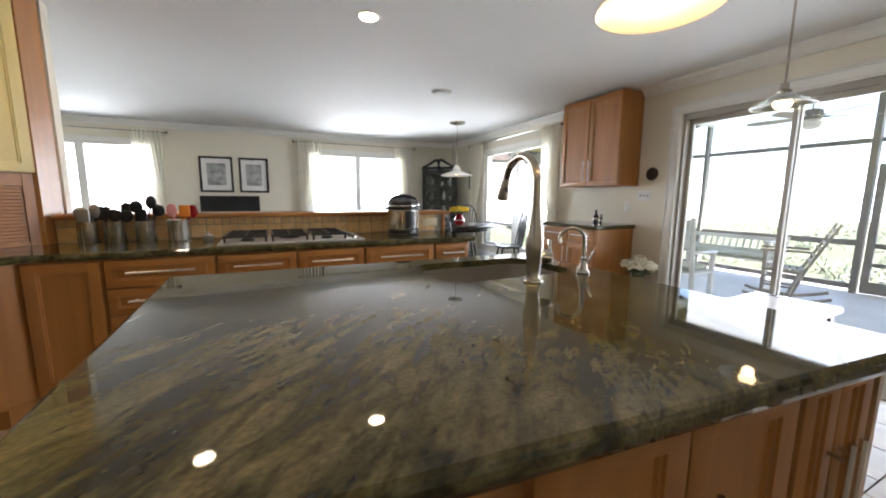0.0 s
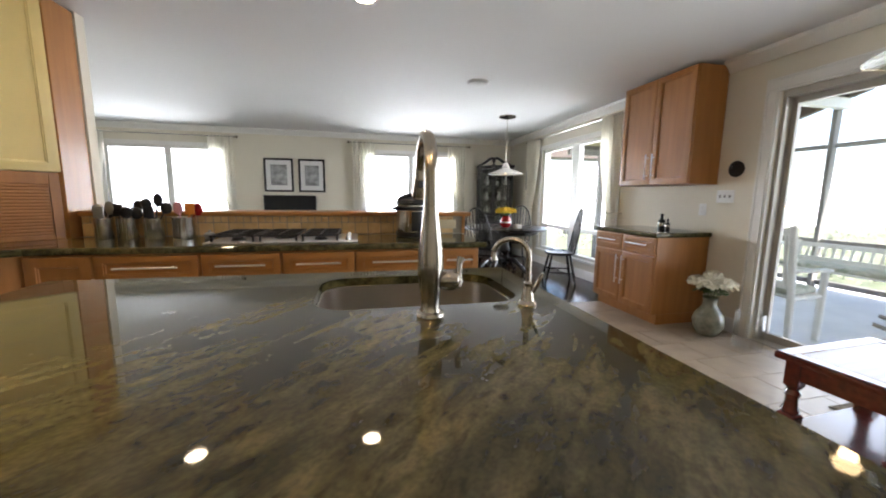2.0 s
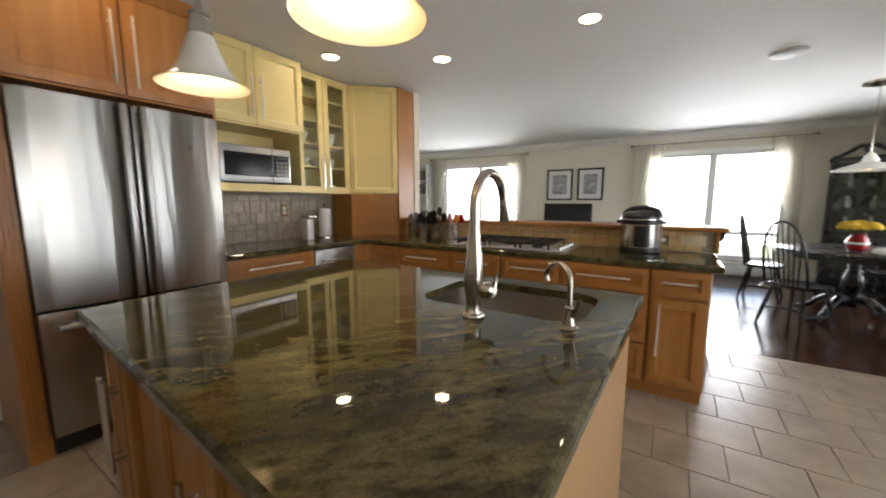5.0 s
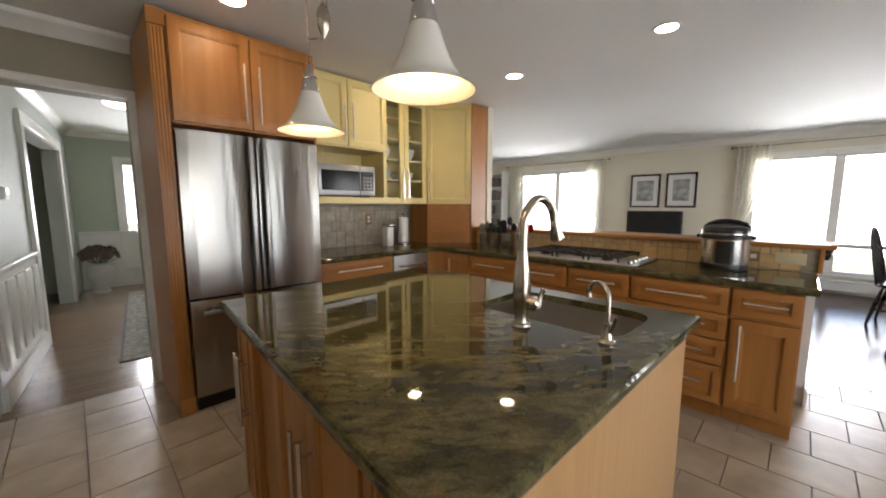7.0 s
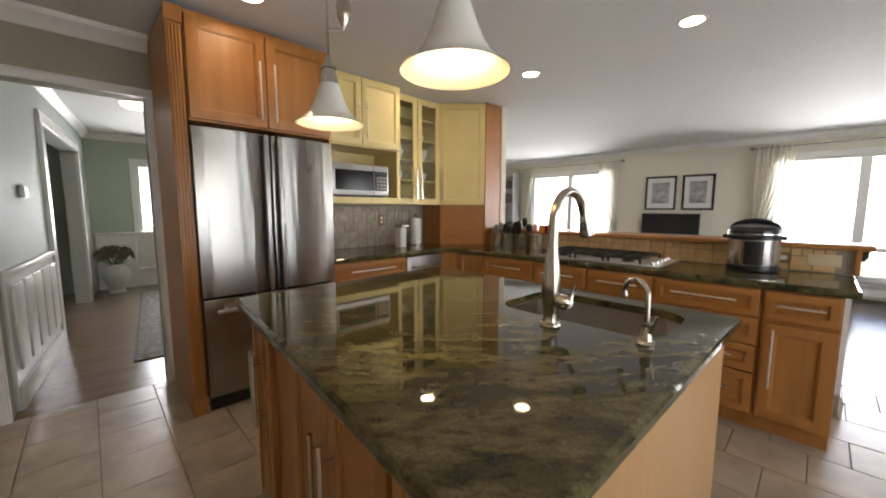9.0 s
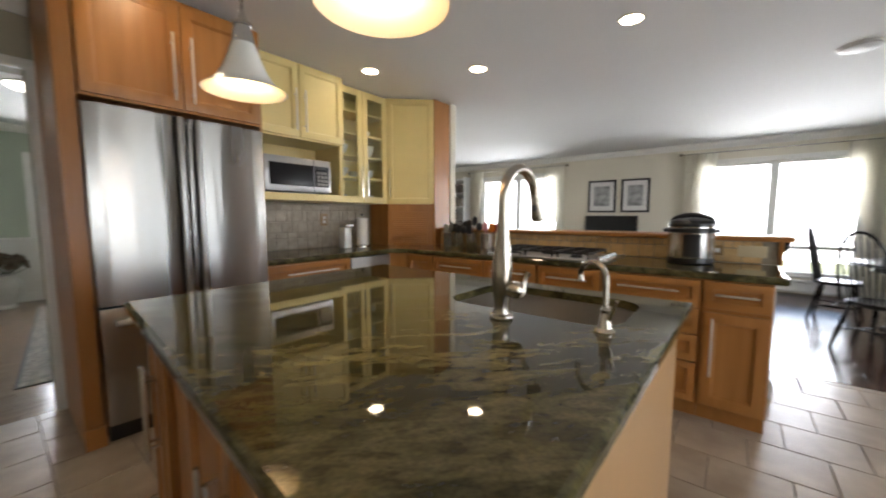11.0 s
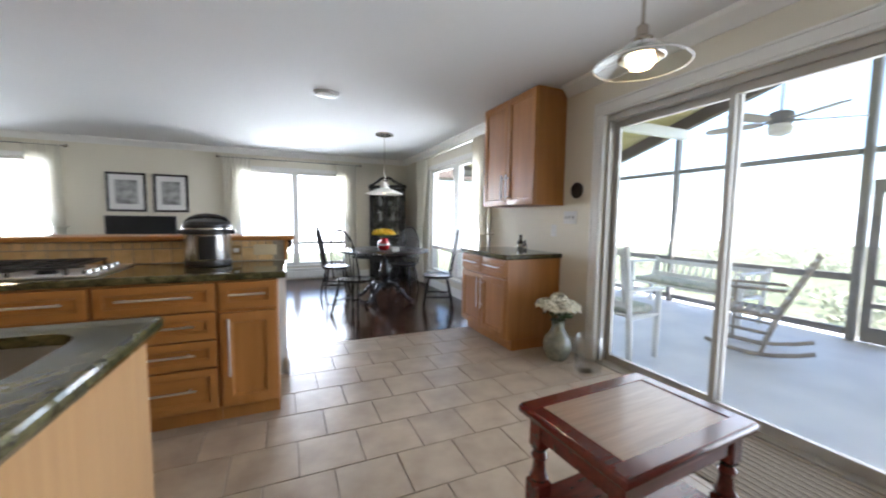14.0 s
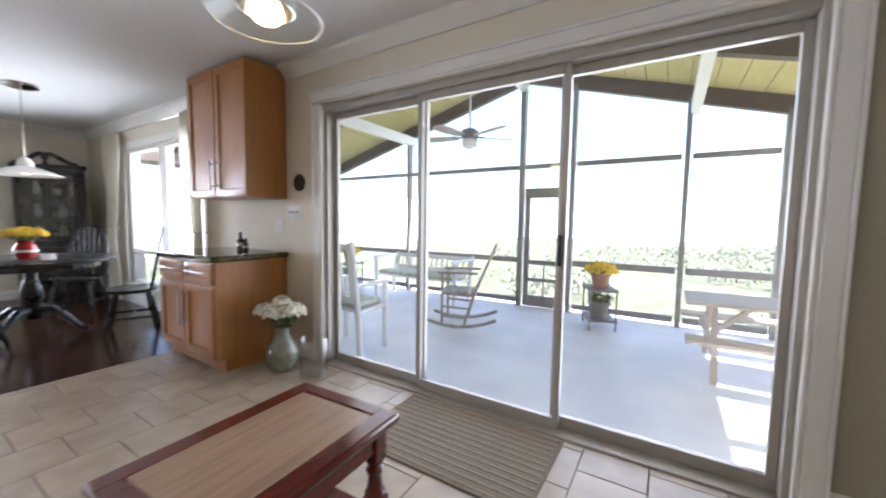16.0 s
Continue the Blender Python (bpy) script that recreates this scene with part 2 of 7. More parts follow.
M_ART = mat("grey_sketch_print", (0.50, 0.50, 0.49), 0.8, scale=9, color2=(0.16, 0.16, 0.16))
M_SCREEN = mat("tv_screen", (0.008, 0.008, 0.009), 0.12, vary=0.05, scale=5)
M_SCREEN.node_tree.nodes["Principled BSDF"].inputs["Specular IOR Level"].default_value = 0.2
# Emissive stand-in for a washed-out distance; not a lamp.
M_FARGLOW = glow("glowing_distance_sheet", (0.92, 0.96, 1.0), 0.7)
M_RED = mat("red_glaze", (0.30, 0.012, 0.014), 0.15, vary=0.1, scale=12)
M_YFLOWER = mat("yellow_petals", (0.80, 0.55, 0.02), 0.6, vary=0.15, scale=40, island=0.15)
M_WFLOWER = mat("ivory_petals", (0.80, 0.77, 0.62), 0.6, vary=0.06, scale=40, island=0.1)
M_DRIED = mat("dried_flowers", (0.20, 0.13, 0.09), 0.8, vary=0.3, scale=40, color2=(0.10, 0.09, 0.05), island=0.3)
M_LEAF = mat("green_leaves", (0.10, 0.16, 0.045), 0.55, vary=0.25, scale=3, island=0.35)
M_STEM = mat("green_stems", (0.06, 0.10, 0.03), 0.6, vary=0.2, scale=20)
M_CONCRETE = mat("porch_concrete", (0.74, 0.735, 0.73), 0.5, scale=2.2, color2=(0.58, 0.58, 0.585), bump=0.1, bump_scale=90)
M_POST = mat("grey_stained_timber", (0.25, 0.235, 0.22), 0.65, scale=6, stretch=(1, 1, 1), color2=(0.19, 0.18, 0.165), bump=0.1, bump_scale=60)
M_RAFTER = mat("brown_painted_rafter", (0.12, 0.09, 0.075), 0.6, vary=0.15, scale=8)
M_DECKING = mat("yellowed_roof_boards", (0.56, 0.50, 0.24), 0.6, scale=5, stretch=(1, 8, 1), color2=(0.44, 0.38, 0.16), island=0.1)
M_ALU = mat("champagne_aluminium", (0.44, 0.415, 0.37), 0.42, 0.25, vary=0.04, scale=8)
M_MAT = mat("striped_woven_mat", (0.36, 0.30, 0.22), 0.95, scale=90, color2=(0.24, 0.19, 0.13), bump=0.6, bump_scale=300)
M_MATDARK = mat("dark_mat_stripe", (0.27, 0.22, 0.16), 0.95, scale=90, color2=(0.20, 0.16, 0.11), bump=0.6, bump_scale=300)
M_CANE = mat("weathered_rocker_wood", (0.40, 0.35, 0.29), 0.6, vary=0.2, scale=10)
M_WHITEWOOD = mat("white_painted_wood", (0.74, 0.74, 0.72), 0.5, vary=0.05, scale=10)
M_CUSHION = mat("floral_cushion", (0.60, 0.58, 0.50), 0.9, scale=16, color2=(0.28, 0.33, 0.24))
M_PICNIC = mat("picnic_table_timber", (0.52, 0.47, 0.40), 0.7, scale=5, stretch=(12, 1, 12), color2=(0.42, 0.37, 0.31))
M_TERRA = mat("terracotta", (0.43, 0.23, 0.15), 0.8, vary=0.12, scale=14)
M_GRASS = mat("garden_lawn", (0.20, 0.21, 0.12), 0.9, scale=2.5, color2=(0.09, 0.11, 0.05), bump=0.5, bump_scale=20)
M_URN = mat("white_urn_glaze", (0.70, 0.69, 0.66), 0.3, vary=0.05, scale=8, bump=0.15, bump_scale=40)
M_GREENGLASS = mat("grey_green_crackle_glaze", (0.25, 0.245, 0.185), 0.2, scale=22, color2=(0.14, 0.15, 0.11), bump=0.25, bump_scale=40, coat=0.5)
M_RUG = mat("oriental_runner_wool", (0.36, 0.34, 0.27), 0.95, scale=15, color2=(0.06, 0.065, 0.065), bump=0.4, bump_scale=200)
M_RUGEDGE = mat("runner_border_wool", (0.40, 0.36, 0.28), 0.95, scale=24, color2=(0.08, 0.08, 0.075), bump=0.4, bump_scale=200)
M_RUGBIND = mat("runner_binding_wool", (0.05, 0.045, 0.04), 0.95, vary=0.2, scale=30)
M_RUBBER = mat("orange_silicone", (0.75, 0.22, 0.02), 0.5, vary=0.05, scale=10)
M_PINK = mat("pink_silicone", (0.72, 0.30, 0.30), 0.5, vary=0.05, scale=10)
M_BOOK = mat("book_spines", (0.22, 0.18, 0.15), 0.7, vary=0.3, scale=4, island=0.6)
M_ALMOND = mat("almond_plastic", (0.62, 0.52, 0.33), 0.4, vary=0.03, scale=10)
M_BRONZE = mat("aged_bronze_plate", (0.30, 0.19, 0.08), 0.4, 0.6, vary=0.1, scale=14)
M_LIGHTGROUT = mat("pale_grout", (0.34, 0.30, 0.23), 0.85, vary=0.12, scale=30)


# ---- mesh helpers ----
def box(bm, x0, y0, z0, x1, y1, z1, bev=0.0, seg=1):
    vs = [bm.verts.new((x, y, z)) for x in (x0, x1) for y in (y0, y1) for z in (z0, z1)]
    fs = [bm.faces.new([vs[i] for i in q]) for q in ((0, 1, 3, 2), (4, 6, 7, 5), (0, 4, 5, 1), (2, 3, 7, 6), (0, 2, 6, 4), (1, 5, 7, 3))]
    if bev:
        es = {e for f in fs for e in f.edges}
        bmesh.ops.bevel(bm, geom=list(es), offset=bev, segments=seg, profile=0.5, affect="EDGES", clamp_overlap=True)
    return fs


def tube(bm, pts, radii, seg=10, cap=True):
    """A round bar through the points, with a radius at each."""
    pts = [Vector(p) for p in pts]
    if isinstance(radii, (int, float)):
        radii = [radii] * len(pts)
    rings, side = [], None
    for i, p in enumerate(pts):
        d = (pts[min(i + 1, len(pts) - 1)] - pts[max(i - 1, 0)]).normalized()
        if side is None:
            side = d.orthogonal().normalized()
        side = (side - d * side.dot(d)).normalized()
        up = d.cross(side)
        rings.append([bm.verts.new(p + radii[i] * (math.cos(a) * side + math.sin(a) * up)) for a in (2 * math.pi * k / seg for k in range(seg))])
    for a, b in zip(rings, rings[1:]):
        for k in range(seg):
            bm.faces.new((a[k], a[(k + 1) % seg], b[(k + 1) % seg], b[k]))
    if cap:
        bm.faces.new(rings[0][::-1])
        bm.faces.new(rings[-1])


def lathe(bm, profile, seg=24, at=(0, 0, 0), wobble=0.0):
    """Turns (radius, height) pairs round the upright axis at a place."""
    rings = []
    for r, z in profile:
        if r < 1e-5:
            rings.append([bm.verts.new((at[0], at[1], at[2] + z))])
        else:
            rings.append([bm.verts.new((at[0] + r * math.cos(a) * (1 + wobble * math.sin(6 * a)), at[1] + r * math.sin(a) * (1 + wobble * math.sin(6 * a)), at[2] + z)) for a in (2 * math.pi * k / seg for k in range(seg))])
    for a, b in zip(rings, rings[1:]):
        for k in range(seg):
            if len(a) == 1 and len(b) > 1:
                bm.faces.new((a[0], b[(k + 1) % seg], b[k]))
            elif len(b) == 1 and len(a) > 1:
                bm.faces.new((a[k], a[(k + 1) % seg], b[0]))
            elif len(a) > 1:
                bm.faces.new((a[k], a[(k + 1) % seg], b[(k + 1) % seg], b[k]))


def prism(bm, outline, z0, z1):
    low, high = [bm.verts.new((x, y, z0)) for x, y in outline], [bm.verts.new((x, y, z1)) for x, y in outline]
    n = len(outline)
    bm.faces.new(low[::-1])
    bm.faces.new(high)
    for k in range(n):
        bm.faces.new((low[k], low[(k + 1) % n], high[(k + 1) % n], high[k]))


def extrude_profile(bm, profile, p0, p1, out):
    """Runs a moulding's outline (distance out from the wall, height) from p0 to p1."""
    p0, p1, out = Vector(p0), Vector(p1), Vector(out)
    a = [bm.verts.new(p0 + out * u + Vector((0, 0, v))) for u, v in profile]
    b = [bm.verts.new(p1 + out * u + Vector((0, 0, v))) for u, v in profile]
    n = len(profile)
    for k in range(n):
        bm.faces.new((a[k], a[(k + 1) % n], b[(k + 1) % n], b[k]))
    bm.faces.new(a[::-1])
    bm.faces.new(b)


def link_mesh(name, bm, material, smooth=True, crease=32):
    bmesh.ops.recalc_face_normals(bm, faces=bm.faces)
    me = bpy.data.meshes.new(name)
    bm.to_mesh(me)
    bm.free()
    me.materials.append(material)
    if smooth:
        me.polygons.foreach_set("use_smooth", [not (p.area > 0.0012 and max(abs(c) for c in p.normal) > 0.9999) for p in me.polygons])
        me.set_sharp_from_angle(angle=radians(crease))
    return new(name, me)


def part(name, bm, material, parent, label=""):
    ob = link_mesh(name, bm, material)
    ob.parent = parent
    return tagged(ob, label) if label else ob


def structure(name, bm, material, label=""):
    return tagged(link_mesh(name, bm, material), label, kind="structure")


def thing(name, label, category, place=(0, 0, 0), rz=0, group=""):
    ob = new(name)
    ob.empty_display_size = 0.1
    ob.matrix_basis = pose(*place, 0, 0, rz)
    return tagged(ob, label, category, group)


def B():
    return bmesh.new()


def one_box(*a, **k):
    bm = B()
    box(bm, *a, **k)
    return bm


def one_tube(*a, **k):
    bm = B()
    tube(bm, *a, **k)
    return bm


def one_lathe(*a, **k):
    bm = B()
    lathe(bm, *a, **k)
    return bm


def piece(name, mesh, parent, m):
    ob = new(name, mesh)
    ob.parent = parent
    ob.matrix_basis = m
    return ob


# ---- setting ----
def wall_with_holes(name, axis, face, thick, a0, a1, z0, z1, holes, material, label):
    """A wall across one axis ('x' or 'y'), its inner face at `face`, with openings (a0, a1, z0, z1) right through it."""
    bm = B()
    cuts_a = sorted({a0, a1, *(h[0] for h in holes), *(h[1] for h in holes)})
    cuts_z = sorted({z0, z1, *(h[2] for h in holes), *(h[3] for h in holes)})
    lo, hi = min(face, face + thick), max(face, face + thick)
    solid = {(i, j) for i, (p, q) in enumerate(zip(cuts_a, cuts_a[1:])) for j, (u, v) in enumerate(zip(cuts_z, cuts_z[1:]))
             if not any(h[0] <= p and q <= h[1] and h[2] <= u and v <= h[3] for h in holes)}
    corners = {}

    def corner(i, j, d):
        if (i, j, d) not in corners:
            corners[i, j, d] = bm.verts.new((d, cuts_a[i], cuts_z[j]) if axis == "x" else (cuts_a[i], d, cuts_z[j]))
        return corners[i, j, d]

    for i, j in sorted(solid):
        for d in (lo, hi):
            bm.faces.new([corner(i, j, d), corner(i + 1, j, d), corner(i + 1, j + 1, d), corner(i, j + 1, d)])
        for near, p, q in (((i - 1, j), (i, j), (i, j + 1)), ((i + 1, j), (i + 1, j), (i + 1, j + 1)), ((i, j - 1), (i, j), (i + 1, j)), ((i, j + 1), (i, j + 1), (i + 1, j + 1))):
            if near not in solid:
                bm.faces.new([corner(*p, lo), corner(*q, lo), corner(*q, hi), corner(*p, hi)])
    return structure(name, bm, material, label)


DOOR = (0.365, 3.185, 0.0, 2.06)
EWIN = (5.05, 7.07, 0.28, 2.06)
NWINS = ((-3.20, -1.28, 0.28, 2.06), (1.22, 3.14, 0.28, 2.06))
wall_with_holes("wall_east", "x", EAST, 0.16, SOUTH, NORTH + 0.16, -0.05, 2.6, [DOOR, EWIN], M_WALL, "pale greige painted wall with a wide sliding door opening")
wall_with_holes("wall_north", "y", NORTH, 0.16, -4.3, EAST, -0.05, 2.6, list(NWINS), M_WALL, "pale greige painted wall with two wide windows")
HALLDOOR = (0.20, 0.955, -0.05, 2.03)
wall_with_holes("wall_west", "x", WEST, -0.14, SOUTH, 4.17, -0.05, 2.6, [HALLDOOR], M_OLIVE, "darker olive greige kitchen wall with a doorway")
wall_with_holes("wall_south", "y", SOUTH, -0.15, -6.4, EAST + 0.16, -0.05, 2.6, [], M_WALL, "plain painted wall")
# Thin sheet over the pale east wall, in the darker olive tone.
structure("wall_east_south", one_box(EAST - 0.004, SOUTH, 0.0, EAST, 0.255, CEIL), M_OLIVE, "darker olive sheet over the wall beside the sliding door")
structure("wall_stub", one_box(-1.64, 4.06, -0.05, -0.80, 4.15, CEIL + 0.1), M_WALL, "pale painted end of a short partition wall")
structure("wall_divider", one_box(-4.3, 4.06, -0.05, -1.64, 4.18, CEIL + 0.1), M_WALL, "plain painted partition wall")
structure("wall_living_west", one_box(-4.45, 4.06, -0.05, -4.3, NORTH + 0.16, 2.6), M_WALL, "plain painted wall")
# hall
HALL_TURN = pose(-1.64, 0.21, 0, 0, 0, -5.6) @ pose(1.64, -0.21, 0)
wall_with_holes("wall_hall_left", "y", 0.21, -0.14, -6.02, WEST - 0.14, -0.05, 2.43, [(-5.12, -3.15, -0.05, 2.02)], M_PALESAGE, "pale sage hall wall with white panelled wainscot").matrix_basis = HALL_TURN
wall_with_holes("wall_hall_far", "x", -6.0, -0.15, SOUTH, 4.06, -0.05, 2.6, [(1.22, 2.2, 0.3, 2.0)], M_GREEN, "sage green hall wall above a white wainscot")
structure("wall_hall_right", one_box(-6.0, 3.3, -0.05, WEST - 0.14, 3.42, 2.6), M_GREEN, "sage green hall wall")

bm = B()
box(bm, -6.2, SOUTH - 0.15, CEIL, EAST + 0.16, NORTH + 0.16, CEIL + 0.12)
structure("ceiling", bm, M_CEIL, "flat white painted ceiling")

CROWN = [(0, 0), (0.012, 0), (0.02, 0.012), (0.03, 0.03), (0.055, 0.055), (0.075, 0.07), (0.08, 0.085), (0.08, 0.1), (0, 0.1)]
bm = B()
zc = CEIL - 0.1
extrude_profile(bm, CROWN, (EAST, 4.56, zc), (EAST, NORTH, zc), (-1, 0, 0))
extrude_profile(bm, CROWN, (EAST - 0.004, SOUTH, zc), (EAST - 0.004, 3.64, zc), (-1, 0, 0))
extrude_profile(bm, CROWN, (-4.3, NORTH, zc), (EAST, NORTH, zc), (0, -1, 0))
extrude_profile(bm, CROWN, (WEST, SOUTH, zc), (WEST, 0.99, zc), (1, 0, 0))
c0, c1, cn = HALL_TURN @ Vector((-6.0, 0.21, zc)), HALL_TURN @ Vector((WEST - 0.14, 0.21, zc)), HALL_TURN.to_3x3() @ Vector((0, 1, 0))
extrude_profile(bm, CROWN, c0, c1, cn)
extrude_profile(bm, CROWN, (-6.0, 0.66, zc), (-6.0, 3.3, zc), (1, 0, 0))
structure("trim_crown", bm, M_TRIM, "white crown moulding under the ceiling")

SKIRT = [(0, 0), (0.016, 0), (0.016, 0.1), (0.01, 0.115), (0.006, 0.13), (0, 0.13)]
bm = B()
for p, q, o in (((EAST, 4.52, 0), (EAST, NORTH, 0), (-1, 0, 0)), ((EAST, 3.295, 0), (EAST, 3.66, 0), (-1, 0, 0)), ((EAST, SOUTH, 0), (EAST, 0.28, 0), (-1, 0, 0)),
                ((3.3, NORTH, 0), (EAST, NORTH, 0), (0, -1, 0)), ((-1.1, NORTH, 0), (1.1, NORTH, 0), (0, -1, 0)),
                ((WEST, SOUTH, 0), (WEST, 0.13, 0), (1, 0, 0)), ((-6.0, 0.66, 0), (-6.0, 3.3, 0), (1, 0, 0))):
    extrude_profile(bm, SKIRT, p, q, o)
structure("baseboard", bm, M_TRIM, "white moulded baseboard")


def casing(name, axis, face, out, a0, a1, z1, w, label, z0=0.0, sill=False):
    """Fluted trim round an opening, on the wall face at `face`; out is +1 or -1, the side it stands proud on."""
    bm = B()

    def bar(u0, u1, v0, v1):
        lo, hi = sorted((face, face + out * 0.024))
        lo2, hi2 = sorted((face, face + out * 0.032))
        across = (u1 - u0) < (v1 - v0)
        for k, (s, e, h) in enumerate(((0, 0.14, 1), (0.14, 0.18, 0), (0.18, 0.80, 1), (0.80, 0.84, 0), (0.84, 1, 1))):
            l, g = (lo2, hi2) if h else (lo, hi)
            if across:
                x0, x1, y0, y1 = u0 + (u1 - u0) * s, u0 + (u1 - u0) * e, v0, v1
            else:
                x0, x1, y0, y1 = u0, u1, v0 + (v1 - v0) * s, v0 + (v1 - v0) * e
            if axis == "x":
                box(bm, l, x0, y0, g, x1, y1, 0.003 if h else 0)
            else:
                box(bm, x0, l, y0, x1, g, y1, 0.003 if h else 0)

    bar(a0 - w, a0, z0, z1)
    bar(a1, a1 + w, z0, z1)
    bar(a0 - w, a1 + w, z1, z1 + w)
    if sill:
        bar(a0 - w, a1 + w, z0 - w * 0.8, z0)
    return structure(name, bm, M_TRIM, label)


casing("trim_sliding_door", "x", EAST, -1, DOOR[0], DOOR[1], DOOR[3], 0.108, "white fluted casing round the sliding door")
casing("trim_hall_doorway", "x", WEST, 1, HALLDOOR[0], HALLDOOR[1], HALLDOOR[3], 0.055, "white casing round the hall doorway")
casing("trim_hall_opening", "y", 0.21, 1, -5.12, -3.15, 2.02, 0.12, "white casing round a side opening in the hall").matrix_basis = HALL_TURN
structure("wall_side_room", one_box(-6.0, -1.2, -0.05, WEST - 0.14, -1.1, CEIL), M_TAN, "tan wall of a side room")


def window(name, axis, face, out, hole, label, post=0.036):
    """A window unit: white frame with a middle mullion of half width `post`, a low rail, a sill, and four panes."""
    a0, a1, z0, z1 = hole
    root = tagged(new(name), label, "window", kind="structure")
    d0, d1 = sorted((face + out * 0.02, face + out * 0.11))
    p = face + out * 0.065

    def bar(u0, u1, v0, v1, lo=d0, hi=d1):
        bm = B()
        if axis == "x":
            box(bm, lo, u0, v0, hi, u1, v1, 0.004)
        else:
            box(bm, u0, lo, v0, u1, hi, v1, 0.004)
        return bm

    t, mid, rail = 0.045, (a0 + a1) / 2, z0 + 0.40
    for u0, u1, v0, v1 in ((a0, a0 + t, z0, z1), (a1 - t, a1, z0, z1), (a0 + t, a1 - t, z0, z0 + t), (a0 + t, a1 - t, z1 - t, z1),
                           (mid - post, mid + post, z0 + t, z1 - t), (a0 + t, mid - post, rail, rail + 0.06), (mid + post, a1 - t, rail, rail + 0.06)):
        part("window_frame", bar(u0, u1, v0, v1), M_TRIM, root)
    for u0, u1 in ((a0 + t, mid - post), (mid + post, a1 - t)):
        for v0, v1 in ((z0 + t, rail), (rail + 0.06, z1 - t)):
            part("pane", bar(u0, u1, v0, v1, p - 0.003, p + 0.003), M_GLASS, root, "clear glass pane")
    lo, hi = sorted((face - out * 0.06, face + out * 0.02))
    part("window_sill", bar(a0 - 0.06, a1 + 0.06, z0 - 0.03, z0, lo, hi), M_TRIM, root)
    w = 0.075
    lo, hi = sorted((face - out * 0.022, face))
    for u0, u1, v0, v1 in ((a0 - w, a0, z0, z1 + w), (a1, a1 + w, z0, z1 + w), (a0, a1, z1, z1 + w)):
        part("window_casing", bar(u0, u1, v0, v1, lo, hi), M_TRIM, root)
    return root


for k, hole in enumerate(NWINS):
    window(f"window_{k + 1}", "y", NORTH, 1, hole, "wide white sliding window over low fixed panes", 0.055)
window("window_3", "x", EAST, 1, EWIN, "wide white dining window over low fixed panes", 0.09)
window("window_4", "x", -6.0, -1, (1.22, 2.2, 0.3, 2.0), "white hall window beside the urn")

# ---- porch beyond the sliding door ----
PX, RIDGE_Y, RIDGE_Z, EAVE_N, EAVE_S, EAVE_Z = 7.5, 2.66, 3.16, 6.5, -1.2, 2.06
structure("porch_floor", one_box(EAST + 0.16, EAVE_S - 0.3, -0.16, PX + 0.25, EAVE_N + 0.2, -0.03), M_CONCRETE, "pale blue-grey porch slab")
structure("ground", one_box(-400, -400, -1.3, 600, 400, -0.9), M_GRASS, "sunlit green garden ground")
structure("floor_base", one_box(-6.2, SOUTH - 0.15, -0.9, EAST + 0.16, NORTH + 0.16, -0.012), M_GROUT, "grout bed under the floors")
# Glowing ring added to imitate bright hazy distance and cover the far lawn.
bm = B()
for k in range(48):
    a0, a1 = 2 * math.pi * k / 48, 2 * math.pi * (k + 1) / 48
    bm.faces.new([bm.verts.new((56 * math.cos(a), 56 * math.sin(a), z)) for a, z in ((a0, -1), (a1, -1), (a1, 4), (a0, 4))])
structure("backdrop", bm, M_FARGLOW, "glowing sheet standing in for the overbright far distance")
# Added glowing sheet that whitens the view out of the north windows.
structure("backdrop_north", one_box(-40, 24, -1, 40, 24.1, 3.5), M_FARGLOW, "glowing sheet standing in for glare beyond the north windows")
structure("porch_foundation", one_box(EAST + 0.16, EAVE_S - 0.2, -0.9, PX + 0.2, EAVE_N + 0.1, -0.16), M_CONCRETE, "concrete porch base")
structure("threshold", one_box(EAST - 0.02, DOOR[0], -0.03, EAST + 0.18, DOOR[1], 0.012, 0.004), M_ALU, "aluminium sill of the sliding door")


def roof_z(y):
    return RIDGE_Z - abs(y - RIDGE_Y) * (RIDGE_Z - EAVE_Z) / (EAVE_N - RIDGE_Y)


bm = B()
for k in range(19):
    for s in (-1, 1):
        u0, u1 = k * 0.215, k * 0.215 + 0.207
        y0, y1 = RIDGE_Y + s * u0, RIDGE_Y + s * u1
        vs = [bm.verts.new((x, y, roof_z(y) + 0.14 + dz)) for x in (EAST + 0.16, PX + 0.3) for y in (y0, y1) for dz in (0, 0.025)]
        for q in ((0, 1, 3, 2), (4, 6, 7, 5), (0, 4, 5, 1), (2, 3, 7, 6), (0, 2, 6, 4), (1, 5, 7, 3)):
            bm.faces.new([vs[i] for i in q])
structure("porch_ceiling", bm, M_DECKING, "yellowed board ceiling under the porch roof")
bm = B()
for s in (-1, 1):
    vs = [bm.verts.new((x, y, roof_z(y) + 0.168 + dz)) for x in (EAST + 0.16, PX + 0.35) for y in (RIDGE_Y, RIDGE_Y + s * 4.3) for dz in (0, 0.03)]
    for q in ((0, 1, 3, 2), (4, 6, 7, 5), (0, 4, 5, 1), (2, 3, 7, 6), (0, 2, 6, 4), (1, 5, 7, 3)):
        bm.faces.new([vs[i] for i in q])
structure("porch_roof", bm, M_RAFTER, "dark roof covering over the porch")


